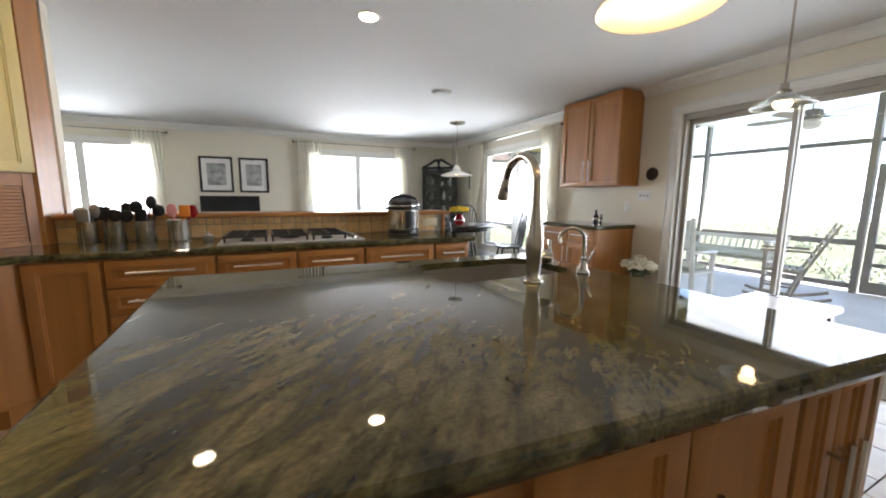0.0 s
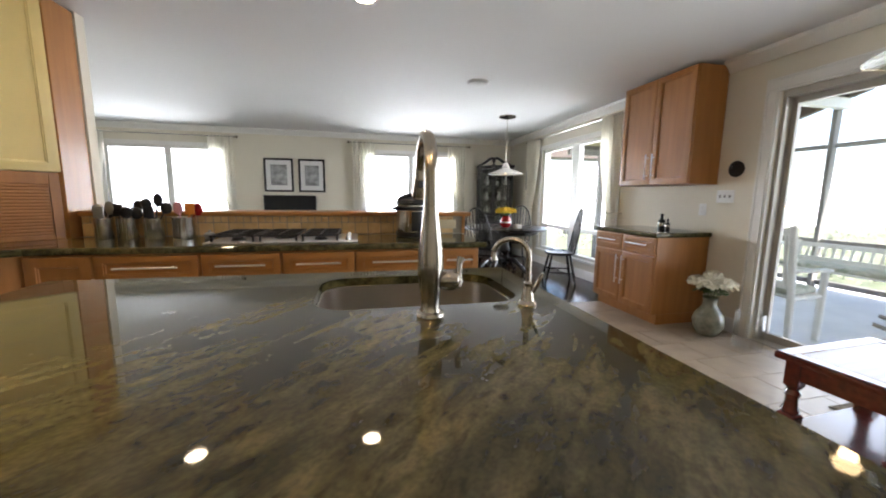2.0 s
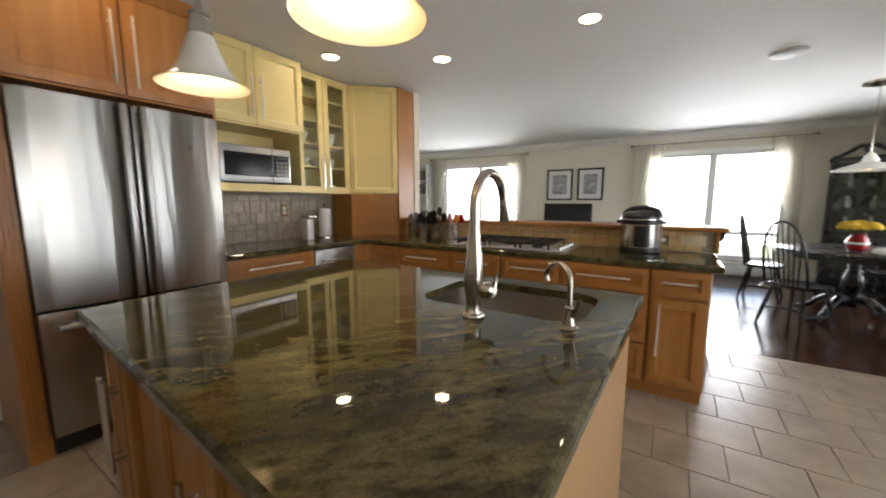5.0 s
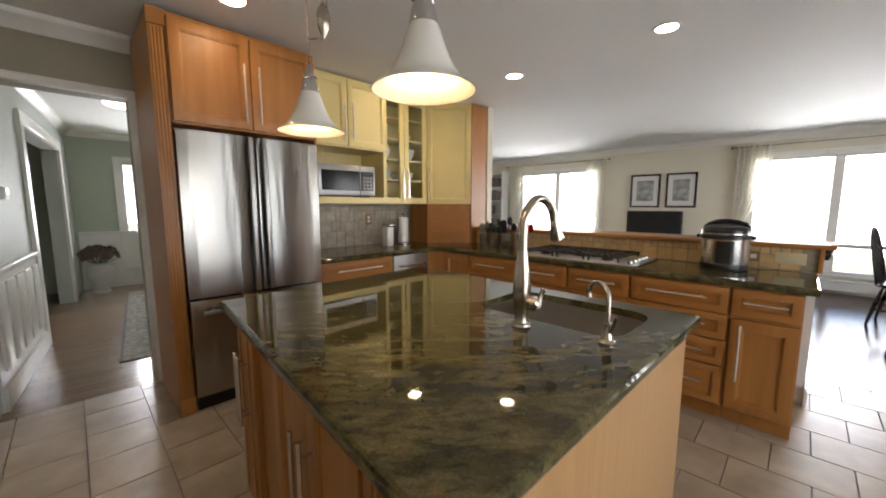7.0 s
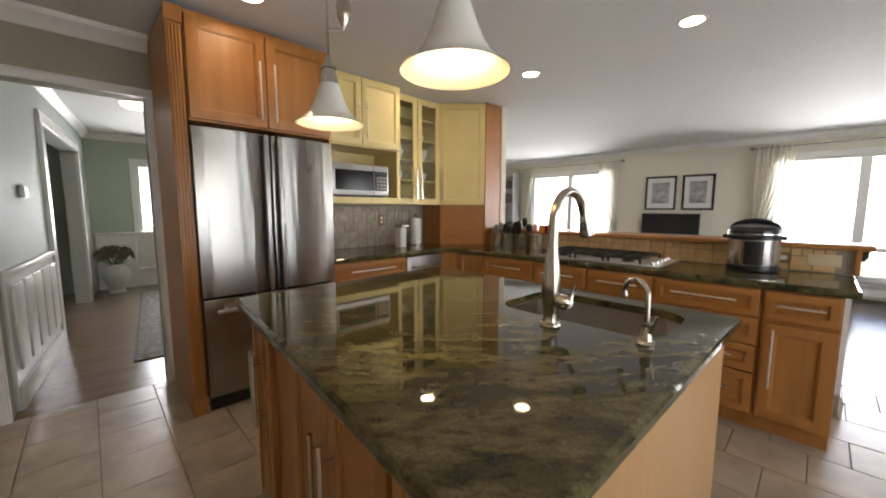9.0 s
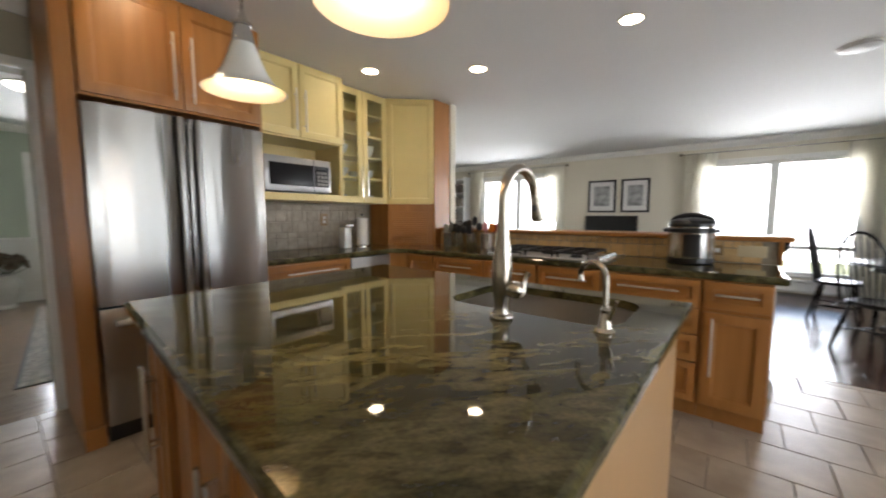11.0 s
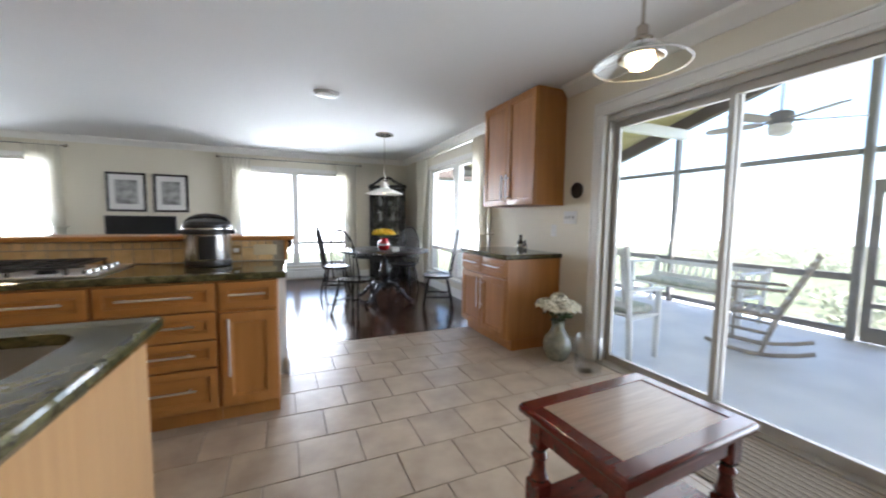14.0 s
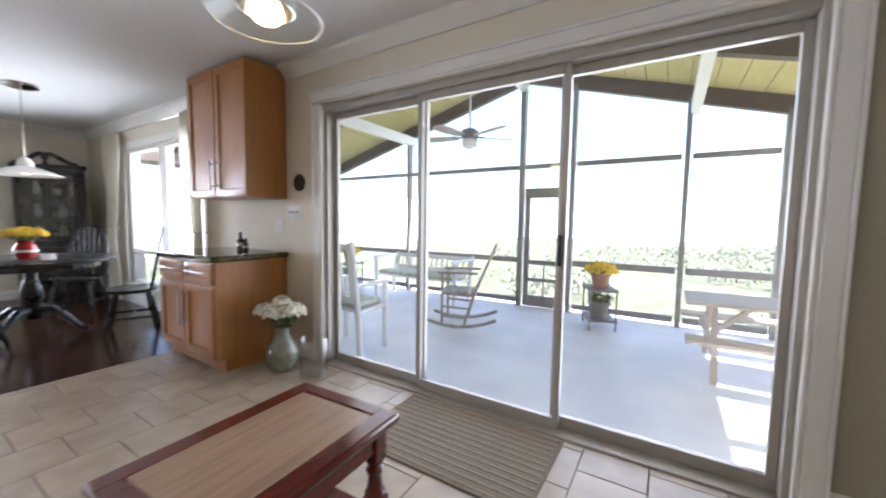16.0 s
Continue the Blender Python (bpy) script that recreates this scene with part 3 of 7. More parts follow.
def rafter(x):
    for s in (-1, 1):
        bm = B()
        ye = RIDGE_Y + s * (EAVE_N - RIDGE_Y)
        vs = [bm.verts.new((xx, y, roof_z(y) + dz)) for xx in (x - 0.045, x + 0.045) for y in (RIDGE_Y, ye) for dz in (-0.04, 0.14)]
        for q in ((0, 1, 3, 2), (4, 6, 7, 5), (0, 4, 5, 1), (2, 3, 7, 6), (0, 2, 6, 4), (1, 5, 7, 3)):
            bm.faces.new([vs[i] for i in q])
        structure("porch_rafter", bm, M_RAFTER, "dark brown sloping porch rafter")


structure("roof_overhang", one_box(EAST + 0.16, 8.25, 2.10, 7.2, NORTH + 0.3, 2.28, 0.006), M_RAFTER, "dark brown roof overhang outside the dining window")
for x in (4.7, 6.1, PX):
    rafter(x)
for y in (0.66, RIDGE_Y, 4.62):
    structure("porch_purlin", one_box(EAST + 0.16, y - 0.045, roof_z(y) - 0.16, PX + 0.05, y + 0.045, roof_z(y) - 0.02, 0.005), M_TRIM, "white painted beam under the porch roof")
fence = thing("screen_wall", "grey timber screen wall closing the porch", "screen wall")
fence["kind"] = "structure"
for y in (EAVE_S, -0.15, 0.71, 1.97, 2.67, 4.68, EAVE_N):
    w = 0.034 if y == 2.67 else 0.028
    part("post", one_box(PX - 0.05, y - w, -0.03, PX + 0.05, y + w, roof_z(y) + 0.02, 0.004), M_POST, fence)
for z, h in ((0.02, 0.07), (0.60, 0.075), (1.93, 0.06)):
    for y0, y1 in ((EAVE_S, -0.15), (-0.15, 0.71), (0.71, 1.97), (2.67, 4.68), (4.68, EAVE_N)):
        part("rail", one_box(PX - 0.04, y0 + 0.05, z, PX + 0.04, y1 - 0.05, z + h, 0.004), M_POST, fence)
part("rail", one_box(PX - 0.04, 2.02, 1.93, PX + 0.04, 2.615, 1.99, 0.004), M_POST, fence)
sd = thing("screen_door", "grey timber screen door closed in the porch wall", "door", (PX, 2.02, 0.0))
for y0, y1, z0, z1 in ((0.0, 0.075, 0, 1.66), (0.515, 0.59, 0, 1.66), (0.075, 0.515, 1.54, 1.66), (0.075, 0.515, 0.0, 0.14), (0.075, 0.515, 0.60, 0.645), (0.075, 0.515, 0.36, 0.39), (0.285, 0.305, 0.14, 0.60)):
    part("door_rail", one_box(-0.02, y0, z0 - 0.02, 0.02, y1, z1, 0.003), M_POST, sd)
for yn in (EAVE_N, EAVE_S):
    side = thing("screen_wall", "grey timber screen wall at the end of the porch", "screen wall")
    side["kind"] = "structure"
    for x in (5.2, 6.3):
        part("post", one_box(x - 0.045, yn - 0.05, -0.03, x + 0.045, yn + 0.05, EAVE_Z, 0.004), M_POST, side)
    for z, h in ((0.02, 0.07), (0.60, 0.075), (1.93, 0.1)):
        for x0, x1 in ((EAST + 0.17, 5.155), (5.245, 6.255), (6.345, PX - 0.06)):
            part("rail", one_box(x0, yn - 0.04, z, x1, yn + 0.04, z + h, 0.004), M_POST, side)

# sliding door: three tall glazed leaves
slider = tagged(new("door_1"), "wide three-leaf sliding glass door in an aluminium frame", "door", kind="structure")
y0, y1, zt = DOOR[0], DOOR[1], DOOR[3]
for a, b, z0, z1 in ((y0, y0 + 0.026, 0.012, zt), (y1 - 0.026, y1, 0.012, zt), (y0 + 0.026, y1 - 0.026, zt - 0.05, zt)):
    part("door_frame", one_box(EAST + 0.01, a, z0, EAST + 0.15, b, z1, 0.003), M_ALU, slider)
for k, (a, b, x) in enumerate(((2.262, y1 - 0.026, 0.10), (1.32, 2.306, 0.055), (y0 + 0.026, 1.38, 0.10))):
    leaf = part("door_leaf", one_box(EAST + x - 0.018, a, 0.012, EAST + x + 0.018, a + 0.036, zt - 0.05, 0.003), M_ALU, slider)
    part("stile", one_box(EAST + x - 0.018, b - 0.036, 0.012, EAST + x + 0.018, b, zt - 0.05, 0.003), M_ALU, leaf)
    part("rail", one_box(EAST + x - 0.018, a + 0.036, 0.012, EAST + x + 0.018, b - 0.036, 0.075, 0.003), M_ALU, leaf)
    part("rail", one_box(EAST + x - 0.018, a + 0.036, zt - 0.1, EAST + x + 0.018, b - 0.036, zt - 0.05, 0.003), M_ALU, leaf)
    part("pane", one_box(EAST + x - 0.003, a + 0.036, 0.075, EAST + x + 0.003, b - 0.036, zt - 0.1), M_GLASS, leaf, "clear glass pane")
    if k == 1:
        bm = B()
        box(bm, EAST + x - 0.05, a + 0.012, 0.94, EAST + x - 0.018, a + 0.036, 1.11, 0.006)
        part("handle", bm, M_BLACK, leaf, "black pull handle")


# ---- cabinets ----
def shaker(w, h, rail=0.055, t=0.024, depth=0.013):
    """A door or drawer front with a recessed flat panel inside four flat rails."""
    bm = B()
    r = min(rail, w * 0.3, h * 0.3)
    rings = []
    for inset, y in ((0.0015, 0), (0.0015, -t + 0.004), (0.003, -t + 0.001), (0.0055, -t), (r, -t), (r + 0.002, -t + depth * 0.45), (r + 0.008, -t + depth * 0.5), (r + 0.011, -t + depth)):
        rings.append([bm.verts.new((x, y, z)) for x, z in ((inset, inset), (w - inset, inset), (w - inset, h - inset), (inset, h - inset))])
    for p, q in zip(rings, rings[1:]):
        for k in range(4):
            bm.faces.new((p[k], p[(k + 1) % 4], q[(k + 1) % 4], q[k]))
    bm.faces.new(rings[-1])
    bm.faces.new(rings[0][::-1])
    bmesh.ops.recalc_face_normals(bm, faces=bm.faces)
    return bm


def bar_handle(x, z, length, upright, y=-0.02, r=0.006):
    bm = B()
    o = 0.035
    if upright:
        tube(bm, [(x, y - o, z), (x, y - o, z + length)], r, 10)
        for zz in (z + length * 0.14, z + length * 0.86):
            tube(bm, [(x, y, zz), (x, y - o, zz)], r * 0.8, 8)
    else:
        tube(bm, [(x, y - o, z), (x + length, y - o, z)], r, 10)
        for xx in (x + length * 0.1, x + length * 0.9):
            tube(bm, [(xx, y, z), (xx, y - o, z)], r * 0.8, 8)
    return bm


def cabinet(name, label, place, rz, w, d, h, fronts, material=None, toe=0.0, group="kitchen cabinets", body=True):
    """fronts: (kind, x0, z0, w, h, handle) with handle ('v', x, z, length), ('h', x, z, length) or None, from the lower left corner."""
    material = material or M_MAPLE
    root = thing(name, label, "cabinet", place, rz, group)
    if body:
        bm = B()
        box(bm, 0, 0, toe, w, d, h, 0.002)
        if toe:
            box(bm, 0.0, 0.06, 0, w, d, toe)
        part("body", bm, material, root)
    for kind, x0, z0, fw, fh, handle in fronts:
        wide = kind == "drawer_front" and material is M_MAPLE
        f = part(kind, shaker(fw, fh, 0.055 if fh > 0.25 else 0.04), M_MAPLE_H if wide else material, root)
        f.location = (x0, 0, z0)
        if handle:
            k, hx, hz, hl = handle
            hb = part("handle", bar_handle(hx - x0, hz - z0, hl, k == "v"), M_BRIGHT, f, "brushed metal bar handle")
    return root


# island
ISL = [(0.176, 1.018), (1.607, 0.888), (1.638, 2.165), (0.135, 2.185)]
SINK = (0.965, 1.70, 1.515, 2.06)


def rounded(x0, y0, x1, y1, r, n=6):
    pts = []
    for cx, cy, a0 in ((x1 - r, y0 + r, -90), (x1 - r, y1 - r, 0), (x0 + r, y1 - r, 90), (x0 + r, y0 + r, 180)):
        pts += [(cx + r * math.cos(radians(a0 + 90 * k / n)), cy + r * math.sin(radians(a0 + 90 * k / n))) for k in range(n + 1)]
    return pts


def slab_with_hole(outline, hole, z0, z1, edge=0.012):
    """A stone top with an eased, slightly hand-worked edge and an opening cut through it."""
    bm = B()
    out = []
    n = len(outline)
    for k in range(n):
        p, q = Vector(outline[k]), Vector(outline[(k + 1) % n])
        steps = max(2, int((q - p).length / 0.03))
        out += [p.lerp(q, i / steps) for i in range(steps)]
    cx, cy = sum(p.x for p in out) / len(out), sum(p.y for p in out) / len(out)
    rings = []
    for inset, z, rough in ((edge, z1, 0), (edge * 0.3, z1 - edge * 0.35, 0.0008), (0, z1 - edge, 0.0014), (0, z0 + edge, 0.0014), (edge * 0.5, z0, 0)):
        ring = []
        for p in out:
            d = Vector((p.x - cx, p.y - cy)).normalized()
            w = rough * noise.noise(Vector((p.x * 30, p.y * 30, z * 60)))
            ring.append(bm.verts.new((p.x - d.x * (inset + w), p.y - d.y * (inset + w), z)))
        rings.append(ring)
    m = len(out)
    for a, b in zip(rings, rings[1:]):
        for k in range(m):
            bm.faces.new((a[k], b[k], b[(k + 1) % m], a[(k + 1) % m]))
    edges = []
    for ring, z in ((rings[0], z1), (rings[-1], z0)):
        es = [bm.edges.get((ring[k], ring[(k + 1) % m])) for k in range(m)]
        hv = [bm.verts.new((x, y, z)) for x, y in hole] if hole else []
        he = [bm.edges.new((hv[k], hv[(k + 1) % len(hv)])) for k in range(len(hv))]
        bmesh.ops.triangle_fill(bm, use_beauty=True, edges=es + he, normal=(0, 0, 1))
        edges.append(hv)
    for k in range(len(edges[0])):
        j = (k + 1) % len(edges[0])
        bm.faces.new((edges[0][k], edges[0][j], edges[1][j], edges[1][k]))
    return bm


top = link_mesh("island_countertop", slab_with_hole(ISL, rounded(*SINK, 0.09), 0.88, 0.92), M_GRANITE, crease=12)
tagged(top, "polished green granite island top with an eased edge", "countertop")
ISL_RZ = math.degrees(math.atan2(0.905 - 1.03, 1.61 - 0.20))
isl = thing("kitchen_island", "honey maple kitchen island base with doors and a plain end", "kitchen island", (0.25, 1.075, 0), ISL_RZ)
ca, sa = math.cos(radians(-ISL_RZ)), math.sin(radians(-ISL_RZ))


def to_isl(x, y):
    x, y = x - 0.25, y - 1.075
    return (x * ca - y * sa, x * sa + y * ca)


bm = B()
prism(bm, [to_isl(*p) for p in ((0.25, 1.075), (1.56, 0.96), (1.575, 2.13), (0.25, 2.13))], 0.09, 0.70)
part("body", bm, M_MAPLE, isl)
bm = B()
prism(bm, [to_isl(*p) for p in ((0.28, 1.13), (1.55, 1.02), (1.55, 2.1), (0.28, 2.1))], 0.0, 0.09)
part("plinth", bm, M_MAPLE, isl)
for q in (((0.25, 1.075), (1.56, 0.96), (1.562, 1.01), (0.25, 1.125)), ((0.25, 2.09), (1.575, 2.09), (1.575, 2.13), (0.25, 2.13)), ((0.25, 1.125), (0.29, 1.122), (0.29, 2.09), (0.25, 2.09)), ((1.53, 1.015), (1.562, 1.01), (1.575, 2.09), (1.54, 2.09))):
    bm = B()
    prism(bm, [to_isl(*p) for p in q], 0.70, 0.88)
    part("top_rail", bm, M_MAPLE, isl)
bm = B()
prism(bm, [to_isl(*p) for p in ((1.57, 0.935), (1.59, 0.935), (1.60, 2.15), (1.58, 2.15))], 0.0, 0.88)
part("end_panel", bm, M_PALE, isl, "pale plain maple end panel")
for x0, x1, hx in ((0.015, 0.135, 0.115), (0.135, 0.255, 0.155), (0.50, 0.785, 0.755), (0.785, 1.06, 0.815), (1.075, 1.19, 1.17), (1.19, 1.305, 1.21)):
    f = part("door", shaker(x1 - x0, 0.76, 0.05), M_MAPLE, isl)
    f.location = (x0, 0, 0.11)
    part("handle", bar_handle(hx - x0, 0.36, 0.28, True), M_CHROME, f, "brushed metal bar handle")

# sink bowl
bm = B()
rings = []
for ins, z, r in ((-0.012, 0.879, 0.1), (0.0015, 0.878, 0.09), (0.0015, 0.893, 0.09), (0.006, 0.892, 0.09), (0.009, 0.80, 0.085), (0.022, 0.735, 0.08), (0.06, 0.72, 0.06)):
    rings.append([bm.verts.new((x, y, z)) for x, y in rounded(SINK[0] + ins, SINK[1] + ins, SINK[2] - ins, SINK[3] - ins, r)])
for a, b in zip(rings, rings[1:]):
    for k in range(len(a)):
        bm.faces.new((a[k], a[(k + 1) % len(a)], b[(k + 1) % len(a)], b[k]))
bm.faces.new(rings[-1])
sink = thing("sink", "undermount stainless steel sink bowl set in the island", "sink")
part("bowl", bm, M_SINK, sink)
part("drain", one_lathe([(0, 0.724), (0.02, 0.723), (0.035, 0.726), (0.042, 0.722)], 20, (1.24, 1.88, 0)), M_CHROME, sink)

# peninsula base units
PF = 3.28
ZC = COUNTER - 0.04


def drawers(x0, w, zs):
    return [("drawer_front", x0 + 0.008, z, w - 0.016, h, ("h", x0 + w * 0.2, z + h * 0.55, w * 0.6)) for z, h in zs]


hb = ZC - 0.10
for label, x0, x1, fronts in (
    ("honey maple base cabinet, one drawer over a door", 1.607, 1.915, "dd"),
    ("honey maple four-drawer base cabinet in the peninsula", 1.06, 1.607, "4"),
    ("honey maple base cabinet under the cooktop", 0.61, 1.06, "dd"),
    ("honey maple base cabinet under the cooktop", 0.15, 0.61, "dd"),
    ("honey maple base cabinet with a wide top drawer", -0.39, 0.15, "4"),
    ("honey maple corner base cabinet with a plain door", -0.72, -0.39, "d"),
):
    w = x1 - x0
    if fronts == "dd":
        fr = drawers(0, w, [(ZC - 0.165, 0.155)]) + [("door", 0.008, 0.115, w - 0.016, ZC - 0.30, ("v", 0.055, 0.30, 0.33))]
    elif fronts == "4":
        fr = drawers(0, w, [(ZC - 0.165, 0.155), (ZC - 0.325, 0.152), (ZC - 0.485, 0.152), (0.115, ZC - 0.61)])
    else:
        fr = [("door", 0.008, 0.115, w - 0.016, ZC - 0.125, None)]
    cabinet("base_cabinet", label, (x0, PF, 0), 0, w - 0.002, 0.58, ZC, fr, toe=0.10)
# west run base units
WF = -0.86
cabinet("base_cabinet", "honey maple base cabinet with drawers beside the fridge", (WF, 1.97, 0), 90, 0.73, 0.62, ZC, drawers(0, 0.73, [(ZC - 0.165, 0.155), (ZC - 0.40, 0.225), (0.115, ZC - 0.53)]), toe=0.1)
dw = thing("dishwasher", "stainless steel dishwasher under the counter", "dishwasher", (WF, 2.705, 0), 90)
part("body", one_box(0, 0.0, 0.0, 0.45, 0.6, ZC - 0.002), M_BLACK, dw)
part("door", one_box(0.003, -0.022, 0.1, 0.447, 0, ZC - 0.012, 0.006, 2), M_STEEL, dw, "brushed stainless door")
bm = B()
tube(bm, [(0.06, -0.022, 0.735), (0.075, -0.055, 0.735), (0.15, -0.066, 0.735), (0.225, -0.069, 0.735), (0.30, -0.066, 0.735), (0.375, -0.055, 0.735), (0.39, -0.022, 0.735)], 0.011, 10)
part("handle", bm, M_CHROME, dw, "bowed bar handle")
corner = thing("corner_cabinet", "honey maple diagonal corner base cabinet", "cabinet", group="kitchen cabinets")
bm = B()
prism(bm, [(WF, 3.157), (-0.722, PF), (-0.722, 3.86), (-1.48, 3.86), (-1.48, 3.157)], 0.1, ZC)
part("body", bm, M_MAPLE, corner)
bm = B()
prism(bm, [(-0.80, 3.19), (-0.75, 3.33), (-0.722, 3.86), (-1.48, 3.86), (-1.48, 3.19)], 0.0, 0.1)
part("plinth", bm, M_MAPLE, corner)

# granite counter: the peninsula and the run beside the fridge in one L
LTOP = [(-1.495, 1.965), (-0.83, 1.965), (-0.83, 3.14), (-0.70, 3.25), (1.965, 3.25), (1.965, 3.875), (-1.495, 3.875)]


def concave_slab(outline, z0, z1, edge=0.012):
    bm = B()
    n = len(outline)
    P = [Vector(p) for p in outline]
    nrm = []
    for k in range(n):
        e0, e1 = (P[k] - P[k - 1]).normalized(), (P[(k + 1) % n] - P[k]).normalized()
        n0, n1 = Vector((e0.y, -e0.x)), Vector((e1.y, -e1.x))
        mm = (n0 + n1).normalized()
        nrm.append(mm / max(0.3, mm.dot(n0)))
    rings = [[bm.verts.new((*(P[k] - nrm[k] * i), z)) for k in range(n)] for i, z in ((edge, z1), (edge * 0.3, z1 - edge * 0.3), (0, z1 - edge), (0, z0 + edge), (edge * 0.5, z0))]
    for a, b in zip(rings, rings[1:]):
        for k in range(n):
            bm.faces.new((a[k], b[k], b[(k + 1) % n], a[(k + 1) % n]))
    for ring in (rings[0], rings[-1]):
        bmesh.ops.triangle_fill(bm, use_beauty=True, edges=[bm.edges.get((ring[k], ring[(k + 1) % n])) for k in range(n)], normal=(0, 0, 1))
    return bm


tagged(link_mesh("countertop", concave_slab(LTOP, ZC, COUNTER), M_GRANITE, crease=12), "polished green granite counter along wall and peninsula", "countertop")

# raised bar wall behind the peninsula
pony = wall_with_holes("wall_bar", "y", 3.895, 0.165, -0.80, 1.965, 0.0, 1.035, [], M_TRIM, "low white bar wall behind the peninsula counter")
ledge = link_mesh("bar_ledge", concave_slab([(-0.80, 3.85), (2.03, 3.85), (2.03, 4.2), (-0.80, 4.2)], 1.035, 1.068, 0.01), M_MAPLE_H, crease=12)
tagged(ledge, "narrow honey wood ledge on top of the bar wall", "bar ledge")
bm = B()
extrude_profile(bm, SKIRT, (1.965, 3.86, 0), (1.965, 4.06, 0), (1, 0, 0))
structure("trim_bar_end", bm, M_TRIM, "white baseboard at the bar wall's end")

# refrigerator
def bowed_door(x0, x1, z0, z1, bulge=0.011, back=0.055, r=0.012):
    """A door leaf whose face bows slightly outward across its width, with rounded long edges."""
    n_ = 18
    front = []
    for k in range(n_ + 1):
        u = k / n_
        e = min(u, 1 - u) * (x1 - x0)
        soft_edge = r * (1 - math.sqrt(max(0.0, 1 - (1 - min(1, e / r)) ** 2))) if e < r else 0
        front.append((x0 + (x1 - x0) * (0.5 - 0.5 * math.cos(math.pi * u)) if k in (1, n_ - 1) else x0 + (x1 - x0) * u, -bulge * 4 * u * (1 - u) + soft_edge))
    bm = B()
    prism(bm, front + [(x1, back), (x0, back)], z0, z1)
    edges = [e for e in bm.edges if abs(e.verts[0].co.z - e.verts[1].co.z) < 1e-6]
    bmesh.ops.bevel(bm, geom=edges, offset=0.004, segments=2, profile=0.5, affect="EDGES", clamp_overlap=True)
    return bm


fr = thing("refrigerator", "stainless french-door refrigerator with a freezer drawer below", "refrigerator", (-0.76, 1.075, 0), 90)
part("body", one_box(0.01, 0.06, 0.02, 0.86, 0.72, 1.75, 0.004), M_BLACK, fr, "dark grey body")
for x0, x1, hx in ((0.0, 0.432, 0.392), (0.438, 0.87, 0.478)):
    d = part("door", bowed_door(x0, x1, 0.735, 1.755), M_FRIDGE, fr, "brushed stainless door")
    part("handle", one_box(hx - 0.0155, -0.058, 0.742, hx + 0.0155, -0.036, 1.748, 0.008, 3), M_STEEL, d, "full-height upright bar handle")
    # Solid black strip paints the shade in the gap behind the handle.
    part("handle_shade_strip", one_box(hx - 0.007, -0.036, 0.742, hx + 0.007, 0.004, 1.748), M_BLACK, d, "black strip standing in for the shaded gap behind the handle")
d = part("freezer_drawer", bowed_door(0.0, 0.87, 0.10, 0.722), M_FRIDGE, fr, "brushed stainless drawer front")
bm = B()
tube(bm, [(0.06, -0.075, 0.655), (0.81, -0.075, 0.655)], 0.014, 12)
for xx in (0.12, 0.75):
    tube(bm, [(xx, -0.01, 0.655), (xx, -0.075, 0.655)], 0.01, 8)
part("handle", bm, M_STEEL, d, "long level bar handle")
part("kick_plate", one_box(0.01, 0.02, 0.01, 0.86, 0.05, 0.095), M_BLACK, fr)
for xx in (0.08, 0.79):
    for yy in (0.1, 0.66):
        part("foot", one_lathe([(0, 0), (0.02, 0), (0.02, 0.02), (0, 0.02)], 10, (xx, yy, 0)), M_BLACK, fr)
# surround
sp = thing("fridge_side_panel", "fluted honey maple panel beside the refrigerator", "cabinet panel", (-0.79, 0.995, 0), 90)
bm = B()
box(bm, 0, 0.0, 0, 0.075, 0.70, 2.40, 0.002)
part("plinth_block", one_box(-0.005, -0.014, 0, 0.08, 0.0, 0.11, 0.003), M_MAPLE, sp)
part("capital", one_box(-0.005, -0.014, 2.31, 0.08, 0.0, 2.40, 0.003), M_MAPLE, sp)
part("panel", bm, M_MAPLE, sp)
for k in range(4):
    part("flute", one_box(0.008 + k * 0.016, -0.008, 0.12, 0.019 + k * 0.016, 0.0, 2.30, 0.003), M_MAPLE, sp)
sp2 = thing("fridge_side_panel", "plain honey maple panel between refrigerator and counter", "cabinet panel", (-0.80, 1.948, 0), 90)
part("panel", one_box(0, 0, 0, 0.015, 0.69, 2.40), M_MAPLE, sp2)
cabinet("wall_cabinet", "honey maple two-door cabinet above the refrigerator", (-0.79, 1.075, 1.79), 90, 0.87, 0.70, 0.61,
        [("door", 0.004, 0.01, 0.429, 0.57, ("v", 0.39, 0.05, 0.36)), ("door", 0.437, 0.01, 0.429, 0.57, ("v", 0.48, 0.05, 0.36))], group="wall cabinets")

# yellow wall cabinets
UB = 1.325
yc = cabinet("wall_cabinet", "pale yellow two-door cabinet above the microwave niche", (-1.08, 1.97, 1.82), 90, 0.85, 0.41, 0.60,
             [("door", 0.004, 0.01, 0.42, 0.58, ("v", 0.385, 0.06, 0.32)), ("door", 0.427, 0.01, 0.42, 0.58, ("v", 0.465, 0.06, 0.32))], M_YELLOW, group="wall cabinets")
niche = thing("microwave_niche", "pale yellow open niche under the wall cabinet", "cabinet", (-1.08, 1.97, UB), 90, "wall cabinets")
part("shelf", one_box(0, 0, 0, 0.85, 0.41, 0.06, 0.003), M_YELLOW, niche)
for x0 in (0, 0.815):
    part("side_panel", one_box(x0, 0.0, 0.06, x0 + 0.035, 0.41, 0.495), M_YELLOW, niche)
part("back_panel", one_box(0.035, 0.385, 0.06, 0.815, 0.41, 0.495), M_YELLOW, niche)
mw = thing("microwave", "stainless microwave with a dark window in the niche", "microwave", (-1.075, 2.105, UB + 0.06), 90)
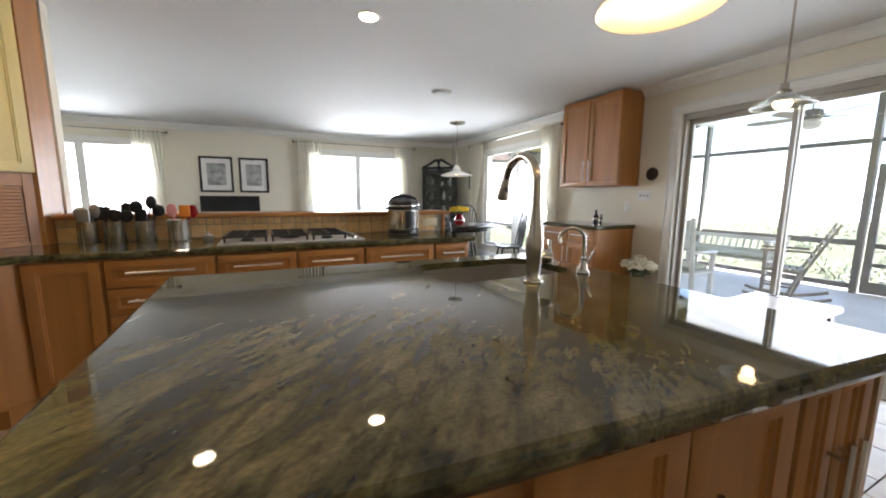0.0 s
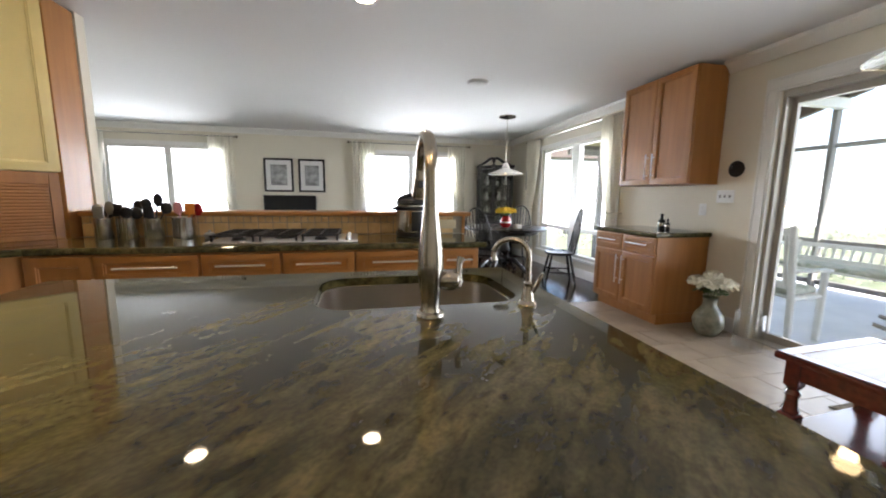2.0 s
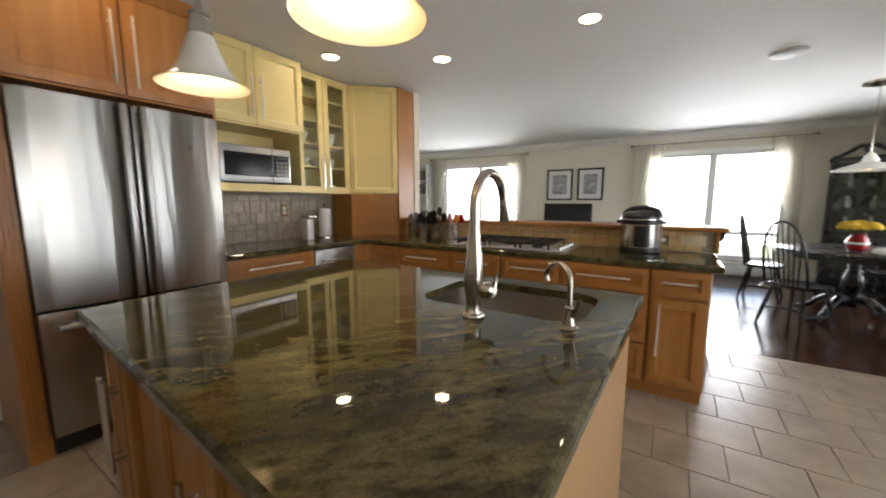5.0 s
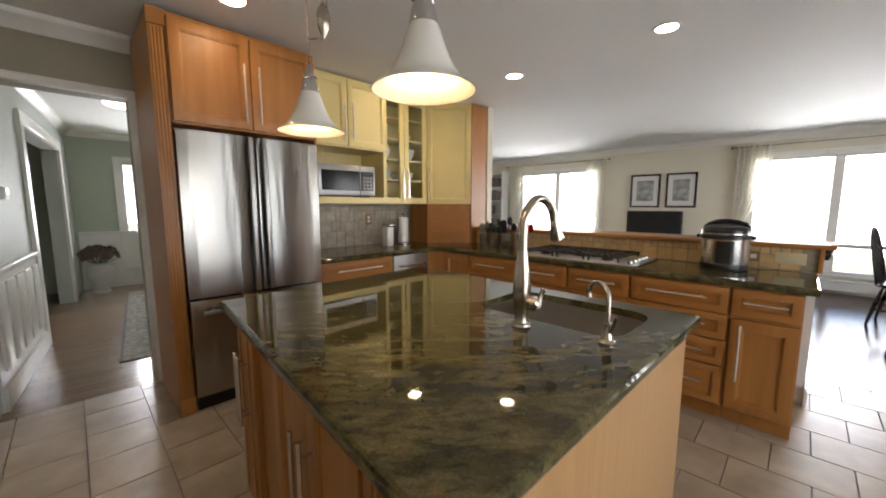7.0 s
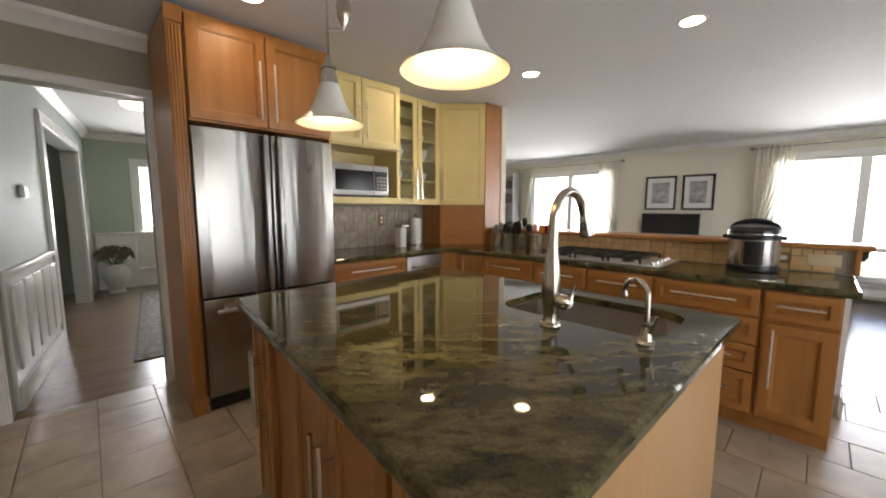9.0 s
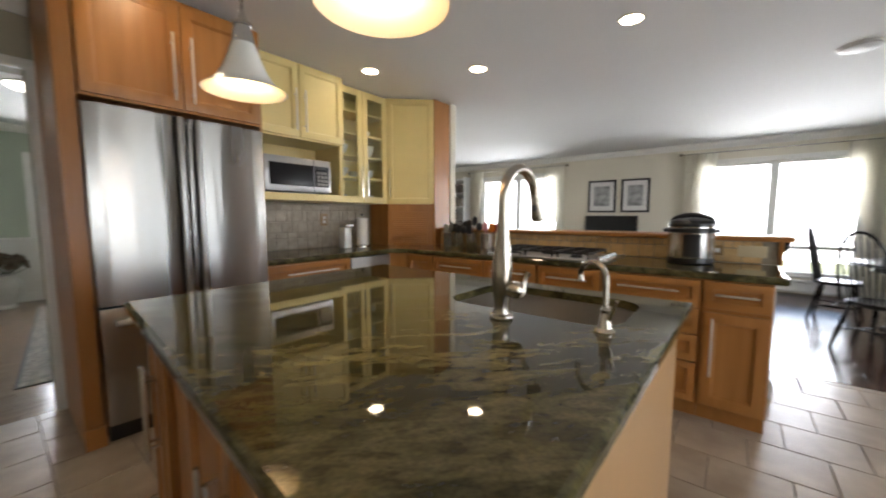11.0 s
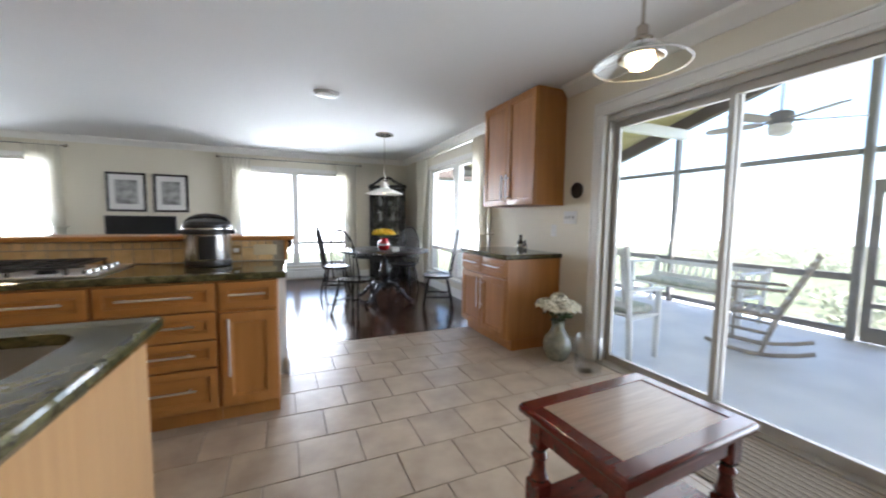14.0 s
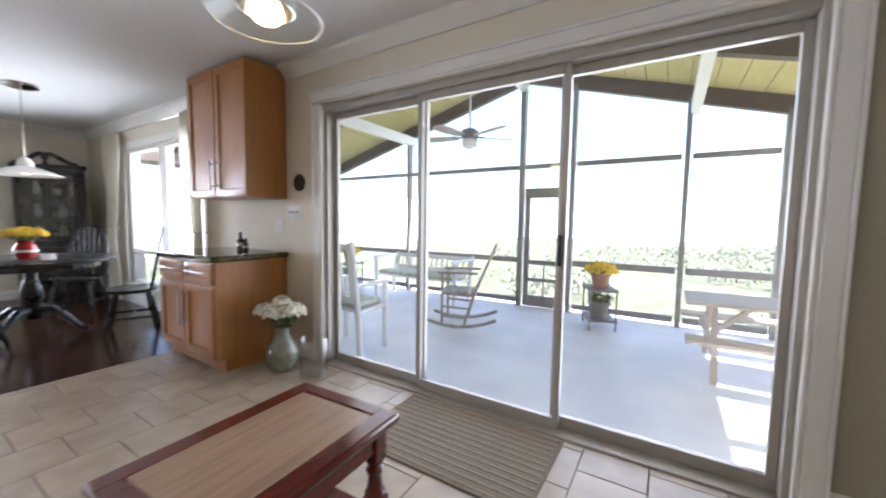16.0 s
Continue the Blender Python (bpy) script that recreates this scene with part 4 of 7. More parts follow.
part("body", one_box(0, 0.02, 0.012, 0.575, 0.36, 0.285, 0.004), M_OVEN, mw)
part("front", one_box(0, 0.0, 0.012, 0.575, 0.02, 0.285, 0.006, 2), M_STEEL, mw, "brushed stainless front")
part("window", one_box(0.028, -0.005, 0.058, 0.405, 0.0, 0.232, 0.003), M_SCREEN, mw, "dark glass door window")
part("door_seam", one_box(0.408, -0.003, 0.014, 0.412, 0.0, 0.283), M_BLACK, mw)
cp = part("control_panel", one_box(0.418, -0.006, 0.058, 0.555, 0.0, 0.232, 0.003), M_SCREEN, mw, "black control panel")
part("display", one_box(0.435, -0.009, 0.205, 0.54, -0.006, 0.224), M_BLACK, cp)
for r in range(4):
    for c in range(3):
        part("button", one_box(0.437 + c * 0.036, -0.009, 0.068 + r * 0.032, 0.466 + c * 0.036, -0.006, 0.092 + r * 0.032, 0.002), M_POST, cp)
for xx in (0.04, 0.53):
    part("foot", one_box(xx - 0.015, 0.05, 0, xx + 0.015, 0.3, 0.012), M_BLACK, mw)

gc = thing("glass_cabinet", "pale yellow cabinet with two glazed doors and shelves of dishes", "cabinet", (-1.19, 2.825, UB), 90, "wall cabinets")
W, D, Hh = 0.63, 0.30, 1.09
for bx in ((0, 0.02, 0, 0.02, D, Hh), (W - 0.02, 0.02, 0, W, D, Hh), (0.02, D - 0.012, 0, W - 0.02, D, Hh)):
    part("side_panel", one_box(*bx), M_YELLOW, gc)
shelf_z = [0.02, 0.24, 0.45, 0.66, 0.87]
for z in [0.0] + shelf_z[1:] + [Hh - 0.02]:
    part("shelf", one_box(0.02, 0.025, z, W - 0.02, D - 0.012, z + 0.018), M_YELLOW, gc)
for x0, x1, hx in ((0.0, W / 2 - 0.002, W / 2 - 0.035), (W / 2 + 0.002, W, W / 2 + 0.035)):
    bm = B()
    for bx in ((x0, x0 + 0.06, 0, Hh), (x1 - 0.06, x1, 0, Hh), (x0 + 0.06, x1 - 0.06, 0, 0.065), (x0 + 0.06, x1 - 0.06, Hh - 0.065, Hh)):
        box(bm, bx[0], -0.002, bx[2], bx[1], 0.02, bx[3], 0.002)
    dd = part("door", bm, M_YELLOW, gc, "glazed pale yellow door")
    part("pane", one_box(x0 + 0.06, 0.008, 0.065, x1 - 0.06, 0.012, Hh - 0.065), M_CLEAR, dd, "clear glass pane")
    part("handle", bar_handle(hx, 0.06, 0.30, True, -0.002), M_CHROME, dd, "brushed metal bar handle")


def bowl(name, label, place, r, h, count):
    root = thing(name, label, "dishes", place)
    for k in range(count):
        z = k * h * 0.35
        part("bowl", one_lathe([(0, z + 0.004), (r * 0.45, z), (r * 0.5, z + 0.01), (r * 0.85, z + h * 0.6), (r, z + h), (r * 0.96, z + h), (r * 0.8, z + h * 0.6), (r * 0.45, z + 0.014), (0, z + 0.014)], 20), M_CERAMIC, root)
    return root


for zi, dy, r, h, c in ((0, 0.14, 0.07, 0.05, 2), (0, 0.47, 0.075, 0.05, 2), (1, 0.15, 0.085, 0.085, 1), (1, 0.48, 0.07, 0.05, 3), (2, 0.14, 0.09, 0.10, 1), (2, 0.47, 0.085, 0.09, 2), (3, 0.46, 0.06, 0.06, 1), (1, 0.31, 0.055, 0.06, 1)):
    z = (0.018 if zi == 0 else shelf_z[zi] + 0.018)
    bowl("bowl_stack", "white ceramic bowls stacked on a cabinet shelf", (-1.19 - 0.15, 2.825 + dy, UB + z), r, h, c)

dg = thing("corner_wall_cabinet", "pale yellow diagonal corner wall cabinet", "cabinet", (-1.19, 3.46, UB), math.degrees(math.atan2(3.80 - 3.46, -0.83 + 1.19)), "wall cabinets")
L = math.hypot(0.36, 0.34)
f = part("door", shaker(L, 1.09, 0.055), M_YELLOW, dg)
part("handle", bar_handle(0.03, 0.05, 0.32, True), M_CHROME, f, "brushed metal bar handle")
dgb = thing("corner_cabinet_carcass", "pale yellow corner cabinet carcass", "cabinet", group="wall cabinets")
bm = B()
prism(bm, [(-1.18, 3.458), (-0.845, 3.80), (-0.845, 4.05), (-1.49, 4.05), (-1.49, 3.458)], UB, 2.42)
part("body", bm, M_YELLOW, dgb)
gar = thing("appliance_garage", "honey maple corner appliance garage with a slatted roll-up door", "cabinet")
bm = B()
prism(bm, [(-1.18, 3.458), (-0.845, 3.80), (-0.845, 3.87), (-1.47, 3.87), (-1.47, 3.458)], COUNTER, UB - 0.002)
part("body", bm, M_MAPLE, gar)
shut = new("tambour")
shut.parent = gar
shut.matrix_basis = pose(-1.18, 3.455, COUNTER, 0, 0, math.degrees(math.atan2(0.34, 0.335)))
L2 = math.hypot(0.335, 0.342)
for bx in ((0, 0.05, 0, 0.435), (L2 - 0.05, L2, 0, 0.435), (0.05, L2 - 0.05, 0.36, 0.435), (0.05, L2 - 0.05, 0.0, 0.03)):
    part("rail", one_box(bx[0], -0.018, bx[2], bx[1], 0, bx[3], 0.002), M_MAPLE, shut)
for k in range(16):
    z = 0.03 + k * 0.0206
    part("slat", one_box(0.05, -0.012, z, L2 - 0.05, -0.001, z + 0.019, 0.004), M_MAPLE_H, shut)
ep = thing("cabinet_end_panel", "tall honey maple panel closing the corner cabinets", "cabinet panel")
part("panel", one_box(-0.84, 3.79, COUNTER, -0.81, 4.055, 2.42, 0.002), M_MAPLE, ep)

# east side cabinets
BX = 3.79
cabinet("base_cabinet", "honey maple base cabinet with two drawers over two doors", (BX, 4.53, 0), -90, 0.87, 0.595, ZC,
        drawers(0, 0.435, [(ZC - 0.165, 0.155)]) + drawers(0.435, 0.435, [(ZC - 0.165, 0.155)]) +
        [("door", 0.008, 0.115, 0.425, ZC - 0.30, ("v", 0.395, 0.32, 0.30)), ("door", 0.437, 0.115, 0.425, ZC - 0.30, ("v", 0.475, 0.32, 0.30))], toe=0.10, group="dining cabinets")
tagged(link_mesh("side_countertop", concave_slab([(3.755, 3.64), (4.386, 3.64), (4.386, 4.55), (3.755, 4.55)], ZC, COUNTER + 0.005), M_GRANITE, crease=12), "polished green granite top on the side cabinet", "countertop")
cabinet("wall_cabinet", "honey maple two-door wall cabinet above the side counter", (4.06, 4.555, 1.345), -90, 0.91, 0.325, 1.055,
        [("door", 0.004, 0.005, 0.449, 1.045, ("v", 0.415, 0.06, 0.25)), ("door", 0.457, 0.005, 0.449, 1.045, ("v", 0.495, 0.06, 0.25))], group="dining cabinets")


# ---- island fittings ----
fa = thing("kitchen_faucet", "tall brushed nickel gooseneck faucet on the island", "faucet", (1.237, 1.622, 0.92))
part("body", one_lathe([(0, 0), (0.031, 0), (0.033, 0.004), (0.031, 0.010), (0.024, 0.014), (0.0215, 0.022), (0.0225, 0.045), (0.0265, 0.08), (0.0292, 0.112), (0.0285, 0.14), (0.0248, 0.175), (0.020, 0.21), (0.0165, 0.24), (0.0155, 0.25), (0.0145, 0.2505), (0.0145, 0.2525), (0.0155, 0.253), (0.0152, 0.27), (0, 0.27)], 32), M_NICKEL, fa)
pts, rad = [(0, 0, 0.265), (0, 0, 0.30)], [0.0152, 0.0148]
for k in range(0, 17):
    a = radians(180 - k * 166 / 16)
    pts.append((0.008 * k / 16, 0.092 + 0.092 * math.cos(a), 0.322 + 0.092 * math.sin(a)))
    rad.append(0.0145)
part("spout", one_tube(pts, rad, 16), M_NICKEL, fa)
e = Vector(pts[-1])
dn = (Vector(pts[-1]) - Vector(pts[-2])).normalized()
part("spray_head", one_tube([e - dn * 0.004, e + dn * 0.010, e + dn * 0.012, e + dn * 0.03, e + dn * 0.055, e + dn * 0.074, e + dn * 0.079], [0.0148, 0.0148, 0.0158, 0.017, 0.0215, 0.0235, 0.021], 18), M_NICKEL, fa)
part("nozzle", one_tube([e + dn * 0.078, e + dn * 0.082], [0.019, 0.018], 14), M_BLACK, fa, "dark spray nozzle")
part("button", one_tube([e + dn * 0.035 - Vector((0, 0.014, 0)), e + dn * 0.052 - Vector((0, 0.019, 0))], [0.007, 0.008], 10), M_BLACK, fa, "dark spray button")
bm = B()
tube(bm, [(0.016, 0, 0.082), (0.030, -0.002, 0.083), (0.045, -0.004, 0.083), (0.058, -0.006, 0.081), (0.066, -0.007, 0.078), (0.069, -0.007, 0.077)], [0.015, 0.022, 0.024, 0.021, 0.012, 0.004], 18)
tube(bm, [(0.062, -0.012, 0.068), (0.067, -0.006, 0.080), (0.066, 0.0, 0.100), (0.069, 0.006, 0.120), (0.074, 0.010, 0.132)], [0.006, 0.008, 0.006, 0.007, 0.010], 10)
part("lever", bm, M_NICKEL, fa)

so = thing("filter_tap", "small brushed nickel gooseneck water tap", "tap", (1.497, 1.66, 0.92), 148)
part("body", one_lathe([(0, 0), (0.023, 0), (0.024, 0.005), (0.02, 0.011), (0.017, 0.013), (0.0125, 0.035), (0.011, 0.05), (0.012, 0.052), (0.0115, 0.058), (0.007, 0.062), (0, 0.062)], 24), M_NICKEL, so)
pts = [(0, 0, 0.055), (0, 0, 0.09), (0, 0, 0.12)]
for k in range(1, 12):
    a = radians(180 - k * 200 / 11)
    pts.append((0.045 + 0.045 * math.cos(a), 0, 0.125 + 0.042 * math.sin(a)))
part("spout", one_tube(pts, [0.007] * (len(pts) - 1) + [0.009], 12), M_NICKEL, so)
part("lever", one_tube([(-0.012, 0, 0.035), (-0.022, 0, 0.055), (-0.034, 0, 0.085)], [0.006, 0.006, 0.004], 10), M_NICKEL, so)

# ---- cooktop ----
ck = thing("gas_cooktop", "five-burner stainless gas cooktop set in the granite", "cooktop", (0.15, 3.315, COUNTER))
part("tray", one_box(0, 0, 0.0, 0.90, 0.49, 0.012, 0.005, 2), M_BRIGHT, ck)
for x, y, r in ((0.16, 0.13, 0.035), (0.16, 0.36, 0.045), (0.42, 0.25, 0.055), (0.66, 0.36, 0.045), (0.66, 0.13, 0.035)):
    b_ = part("burner", one_lathe([(0, 0.03), (r * 0.8, 0.03), (r, 0.026), (r, 0.02), (r * 1.2, 0.018), (r * 1.25, 0.012), (0, 0.012)], 20, (x, y, 0)), M_IRON, ck)
for x0, x1 in ((0.03, 0.28), (0.30, 0.53), (0.55, 0.78)):
    bm = B()
    for y in (0.03, 0.46):
        box(bm, x0, y - 0.006, 0.042, x1, y + 0.006, 0.056, 0.002)
    for x in (x0 + 0.006, x1 - 0.006):
        box(bm, x - 0.006, 0.03, 0.042, x + 0.006, 0.46, 0.056, 0.002)
    for y in (0.13, 0.245, 0.36):
        box(bm, x0, y - 0.004, 0.044, x1, y + 0.004, 0.056, 0.002)
    xm = (x0 + x1) / 2
    box(bm, xm - 0.004, 0.03, 0.044, xm + 0.004, 0.46, 0.056, 0.002)
    for x in (x0 + 0.01, x1 - 0.01):
        for y in (0.035, 0.455):
            box(bm, x - 0.006, y - 0.006, 0.012, x + 0.006, y + 0.006, 0.044)
    part("grate", bm, M_IRON, ck, "black cast iron grate")
for k in range(5):
    part("knob", one_lathe([(0, 0.034), (0.012, 0.034), (0.017, 0.03), (0.019, 0.012), (0, 0.012)], 16, (0.84, 0.07 + k * 0.085, 0)), M_CHROME, ck)
ck.scale = (1.03, 1.06, 1.0)

# ---- pressure cooker ----
pc = thing("pressure_cooker", "stainless electric pressure cooker with a black domed lid", "cooker", (1.505, 3.70, COUNTER), 0)
R = 0.133
part("base", one_lathe([(0, 0.004), (R * 0.9, 0.0), (R * 1.0, 0.006), (R * 1.02, 0.03), (R, 0.04), (0, 0.04)], 36), M_BLACK, pc)
part("body", one_lathe([(R * 0.99, 0.04), (R, 0.045), (R, 0.20), (R * 1.01, 0.205), (R * 0.9, 0.207)], 40), M_CANISTER, pc, "polished stainless wall")
part("rim", one_lathe([(R * 1.0, 0.203), (R * 1.06, 0.207), (R * 1.07, 0.225), (R * 1.03, 0.232), (R * 0.9, 0.232)], 40), M_BLACK, pc)
part("band", one_lathe([(R * 1.005, 0.233), (R * 1.035, 0.236), (R * 1.035, 0.243), (R * 1.0, 0.246)], 40), M_CHROME, pc)
part("lid", one_lathe([(R * 1.03, 0.243), (R * 1.02, 0.262), (R * 0.9, 0.283), (R * 0.6, 0.298), (R * 0.25, 0.303), (0, 0.303)], 40), M_BLACK, pc)
part("lid_handle", one_tube([(-0.118, 0, 0.252), (-0.115, 0, 0.275), (-0.095, 0, 0.298), (-0.05, 0, 0.316), (0, 0, 0.322), (0.05, 0, 0.316), (0.10, 0, 0.298), (0.115, 0, 0.275), (0.118, 0, 0.252)], [0.013, 0.016, 0.016, 0.016, 0.016, 0.016, 0.016, 0.016, 0.013], 12), M_BLACK, pc)
for s in (-1, 1):
    part("side_handle", one_box(s * (R + 0.012) - 0.014, -0.035, 0.205, s * (R + 0.012) + 0.014, 0.035, 0.23, 0.006, 2), M_BLACK, pc)
bm = B()
for k in range(7):
    a0, a1 = radians(-103 + k * 5.7), radians(-103 + (k + 1) * 5.7)
    vs = [bm.verts.new((math.cos(a) * r_, math.sin(a) * r_, z)) for a in (a0, a1) for r_ in (R - 0.004, R + 0.006) for z in (0.05, 0.195)]
    for q in ((0, 1, 3, 2), (4, 6, 7, 5), (0, 4, 5, 1), (2, 3, 7, 6), (0, 2, 6, 4), (1, 5, 7, 3)):
        bm.faces.new([vs[i] for i in q])
bmesh.ops.remove_doubles(bm, verts=bm.verts, dist=1e-5)
part("control_panel", bm, M_BLACK, pc, "black control panel")
part("valve", one_lathe([(0, 0.33), (0.010, 0.33), (0.012, 0.30), (0, 0.30)], 12, (0.0, 0.06, 0)), M_BLACK, pc)


# ---- utensil canisters ----
def canister(place, r, h, tools):
    root = thing("utensil_canister", "brushed steel canister full of cooking utensils", "canister", place, 0, "utensil canisters")
    part("pot", one_lathe([(0, 0.003), (r * 0.96, 0), (r, 0.004), (r, h - 0.004), (r * 1.02, h), (r * 0.97, h), (r * 0.95, h - 0.01), (r * 0.93, 0.01), (0, 0.01)], 28), M_CANISTER, root)
    for k, (kind, ax, ay, ln, m) in enumerate(tools):
        foot = Vector((-ax * 0.25 * r, -ay * 0.25 * r, 0.012))
        tip = Vector((ax * r * 1.1, ay * r * 1.1, ln + 0.03))
        d = (tip - foot).normalized()
        bm = B()
        tube(bm, [foot, tip], [0.0045, 0.0055], 8)
        if kind == "ladle":
            c = tip + d * 0.02
            bmesh.ops.create_uvsphere(bm, u_segments=12, v_segments=8, radius=0.038, matrix=Matrix.Translation(c) @ Matrix.Diagonal((1, 0.55, 1.1, 1)))
        elif kind == "spoon":
            c = tip + d * 0.03
            bmesh.ops.create_uvsphere(bm, u_segments=12, v_segments=8, radius=0.031, matrix=Matrix.Translation(c) @ Matrix.Diagonal((1, 0.3, 1.5, 1)))
        elif kind == "turner":
            box(bm, tip.x - 0.032, tip.y - 0.003, tip.z - 0.005, tip.x + 0.032, tip.y + 0.003, tip.z + 0.075, 0.003)
        elif kind == "loop":
            tube(bm, [tip + Vector((-0.012, 0, 0)), tip + Vector((-0.045, 0, 0.02)), tip + Vector((-0.04, 0, 0.06)), tip + Vector((0.03, 0, 0.068)), tip + Vector((0.04, 0, 0.03)), tip + Vector((0.012, 0, 0))], 0.005, 8)
        part("utensil", bm, m, root)
    return root


canister((-0.60, 3.76, COUNTER), 0.052, 0.135, [("ladle", -0.5, 0.3, 0.145, M_STEEL), ("spoon", 0.7, -0.1, 0.15, M_STEEL), ("ladle", 0.3, 0.5, 0.13, M_BLACK), ("turner", -0.1, -0.5, 0.115, M_STEEL)])
canister((-0.465, 3.765, COUNTER), 0.060, 0.138, [("loop", 0.1, 0.1, 0.165, M_BLACK), ("turner", -0.6, -0.2, 0.13, M_BLACK), ("spoon", 0.8, 0.3, 0.16, M_BLACK), ("ladle", 0.2, -0.4, 0.13, M_BLACK), ("spoon", -0.9, 0.3, 0.135, M_BLACK), ("ladle", 0.9, -0.2, 0.125, M_BLACK)])
canister((-0.30, 3.75, COUNTER), 0.058, 0.138, [("ladle", -0.6, 0.2, 0.185, M_BLACK), ("spoon", 0.6, -0.2, 0.205, M_BLACK), ("ladle", 1.0, 0.4, 0.16, M_BLACK), ("turner", -0.2, -0.4, 0.115, M_BLACK)])
canister((-0.115, 3.75, COUNTER), 0.07, 0.145, [("turner", 0.5, 0.1, 0.14, M_RUBBER), ("spoon", -0.4, 0.2, 0.15, M_PINK), ("spoon", 0.9, 0.3, 0.145, M_RED)])
sc = thing("salt_cellar", "small steel salt pot with a knob lid beside the cooktop", "pot", (0.06, 3.70, COUNTER))
part("pot", one_lathe([(0, 0), (0.028, 0), (0.034, 0.012), (0.033, 0.03), (0, 0.03)], 20), M_STEEL, sc)
part("lid", one_lathe([(0.034, 0.03), (0.026, 0.04), (0.008, 0.046), (0.008, 0.05), (0.011, 0.056), (0, 0.06)], 20), M_STEEL, sc)

# ---- counter by the fridge ----
pt = thing("paper_towel_holder", "white paper towel roll on an upright holder", "paper towels", (-1.30, 3.20, COUNTER))
part("base", one_lathe([(0, 0), (0.075, 0), (0.075, 0.01), (0.01, 0.014), (0, 0.014)], 24), M_CHROME, pt)
part("rod", one_tube([(0, 0, 0.012), (0, 0, 0.315)], 0.006, 10), M_CHROME, pt)
part("roll", one_lathe([(0.02, 0.015), (0.056, 0.016), (0.058, 0.02), (0.058, 0.285), (0.056, 0.29), (0.02, 0.29)], 28), M_PAPER, pt, "white paper roll")
part("finial", one_lathe([(0, 0.315), (0.012, 0.317), (0.014, 0.325), (0.008, 0.336), (0, 0.338)], 12), M_BLACK, pt)
dp = thing("soap_dispenser", "white and chrome soap dispenser on the counter", "dispenser", (-1.22, 2.93, COUNTER), 90)
part("body", one_box(-0.04, -0.05, 0.0, 0.04, 0.05, 0.20, 0.012, 3), M_CERAMIC, dp)
part("cap", one_box(-0.042, -0.085, 0.20, 0.042, 0.052, 0.235, 0.01, 2), M_CHROME, dp, "chrome top with a spout")


def wall_plate(name, label, place, rz, w, h, kind, finish=None):
    root = thing(name, label, "outlet" if kind == "outlet" else "switch", place, rz)
    part("plate", one_box(-w / 2, -0.006, -h / 2, w / 2, 0, h / 2, 0.003, 2), finish or M_WHITEWOOD, root)
    n = max(1, round(w / 0.055)) if kind == "switch" else (0 if kind == "blank" else 2)
    for k in range(n):
        if kind == "switch":
            cx = (k - (n - 1) / 2) * 0.046
            part("toggle", one_box(cx - 0.006, -0.016, -0.012, cx + 0.006, -0.006, 0.012, 0.002), M_POST, root)
        else:
            cz = (k - 0.5) * 0.04 if h > w else 0
            cx = 0 if h > w else (k - 0.5) * 0.05
            part("socket", one_box(cx - 0.016, -0.009, cz - 0.014, cx + 0.016, -0.006, cz + 0.014, 0.002), M_CERAMIC, root)
    return root


wall_plate("light_switch", "white three-gang switch plate by the sliding door", (EAST, 3.555, 1.232), -90, 0.165, 0.115, "switch")
wall_plate("wall_outlet", "white outlet above the side counter", (EAST, 3.77, 1.105), -90, 0.075, 0.115, "outlet")
wall_plate("wall_outlet", "bronze outlet plate set in the bar tiles", (1.62, 3.882, 0.965), 0, 0.115, 0.07, "outlet", M_BRONZE)
wall_plate("light_switch", "almond blank plate set in the bar tiles", (1.83, 3.882, 0.965), 0, 0.15, 0.075, "blank", M_ALMOND)
wall_plate("wall_outlet", "bronze outlet in the stone backsplash", (WEST + 0.015, 2.87, 1.16), 90, 0.075, 0.115, "outlet", M_BRONZE)
ckk = thing("wall_clock", "small dark round wall ornament", "wall ornament", (EAST, 3.48, 1.475), -90)
bm = B()
lathe(bm, [(0, 0.0), (0.07, 0.0), (0.072, 0.01), (0.062, 0.016), (0.05, 0.012), (0, 0.014)], 32)
bmesh.ops.rotate(bm, verts=bm.verts, matrix=Matrix.Rotation(radians(90), 3, "X"))
part("disc", bm, M_EBONY, ckk)
for name, label, y, r, h in (("bottle", "small dark bottle on the side counter", 4.08, 0.034, 0.16), ("pepper_mill", "small dark pepper mill on the side counter", 4.0, 0.022, 0.11)):
    o = thing(name, label, "bottle", (4.22, y, COUNTER + 0.005))
    part("body", one_lathe([(0, 0), (r, 0), (r * 1.02, h * 0.1), (r, h * 0.55), (r * 0.45, h * 0.68), (r * 0.42, h * 0.92), (r * 0.5, h * 0.94), (r * 0.5, h), (0, h)], 18), M_EBONY, o)
    part("collar", one_lathe([(r * 1.03, h * 0.2), (r * 1.04, h * 0.22), (r * 1.03, h * 0.42)], 18), M_CHROME, o)

# ---- lamps ----
def point_lamp(name, place, watts, radius, color=(1.0, 0.66, 0.32)):
    lamp = new(name, bpy.data.lights.new(name, "POINT"))
    lamp.data.energy, lamp.data.shadow_soft_size, lamp.data.color = watts, radius, color
    lamp.location = place


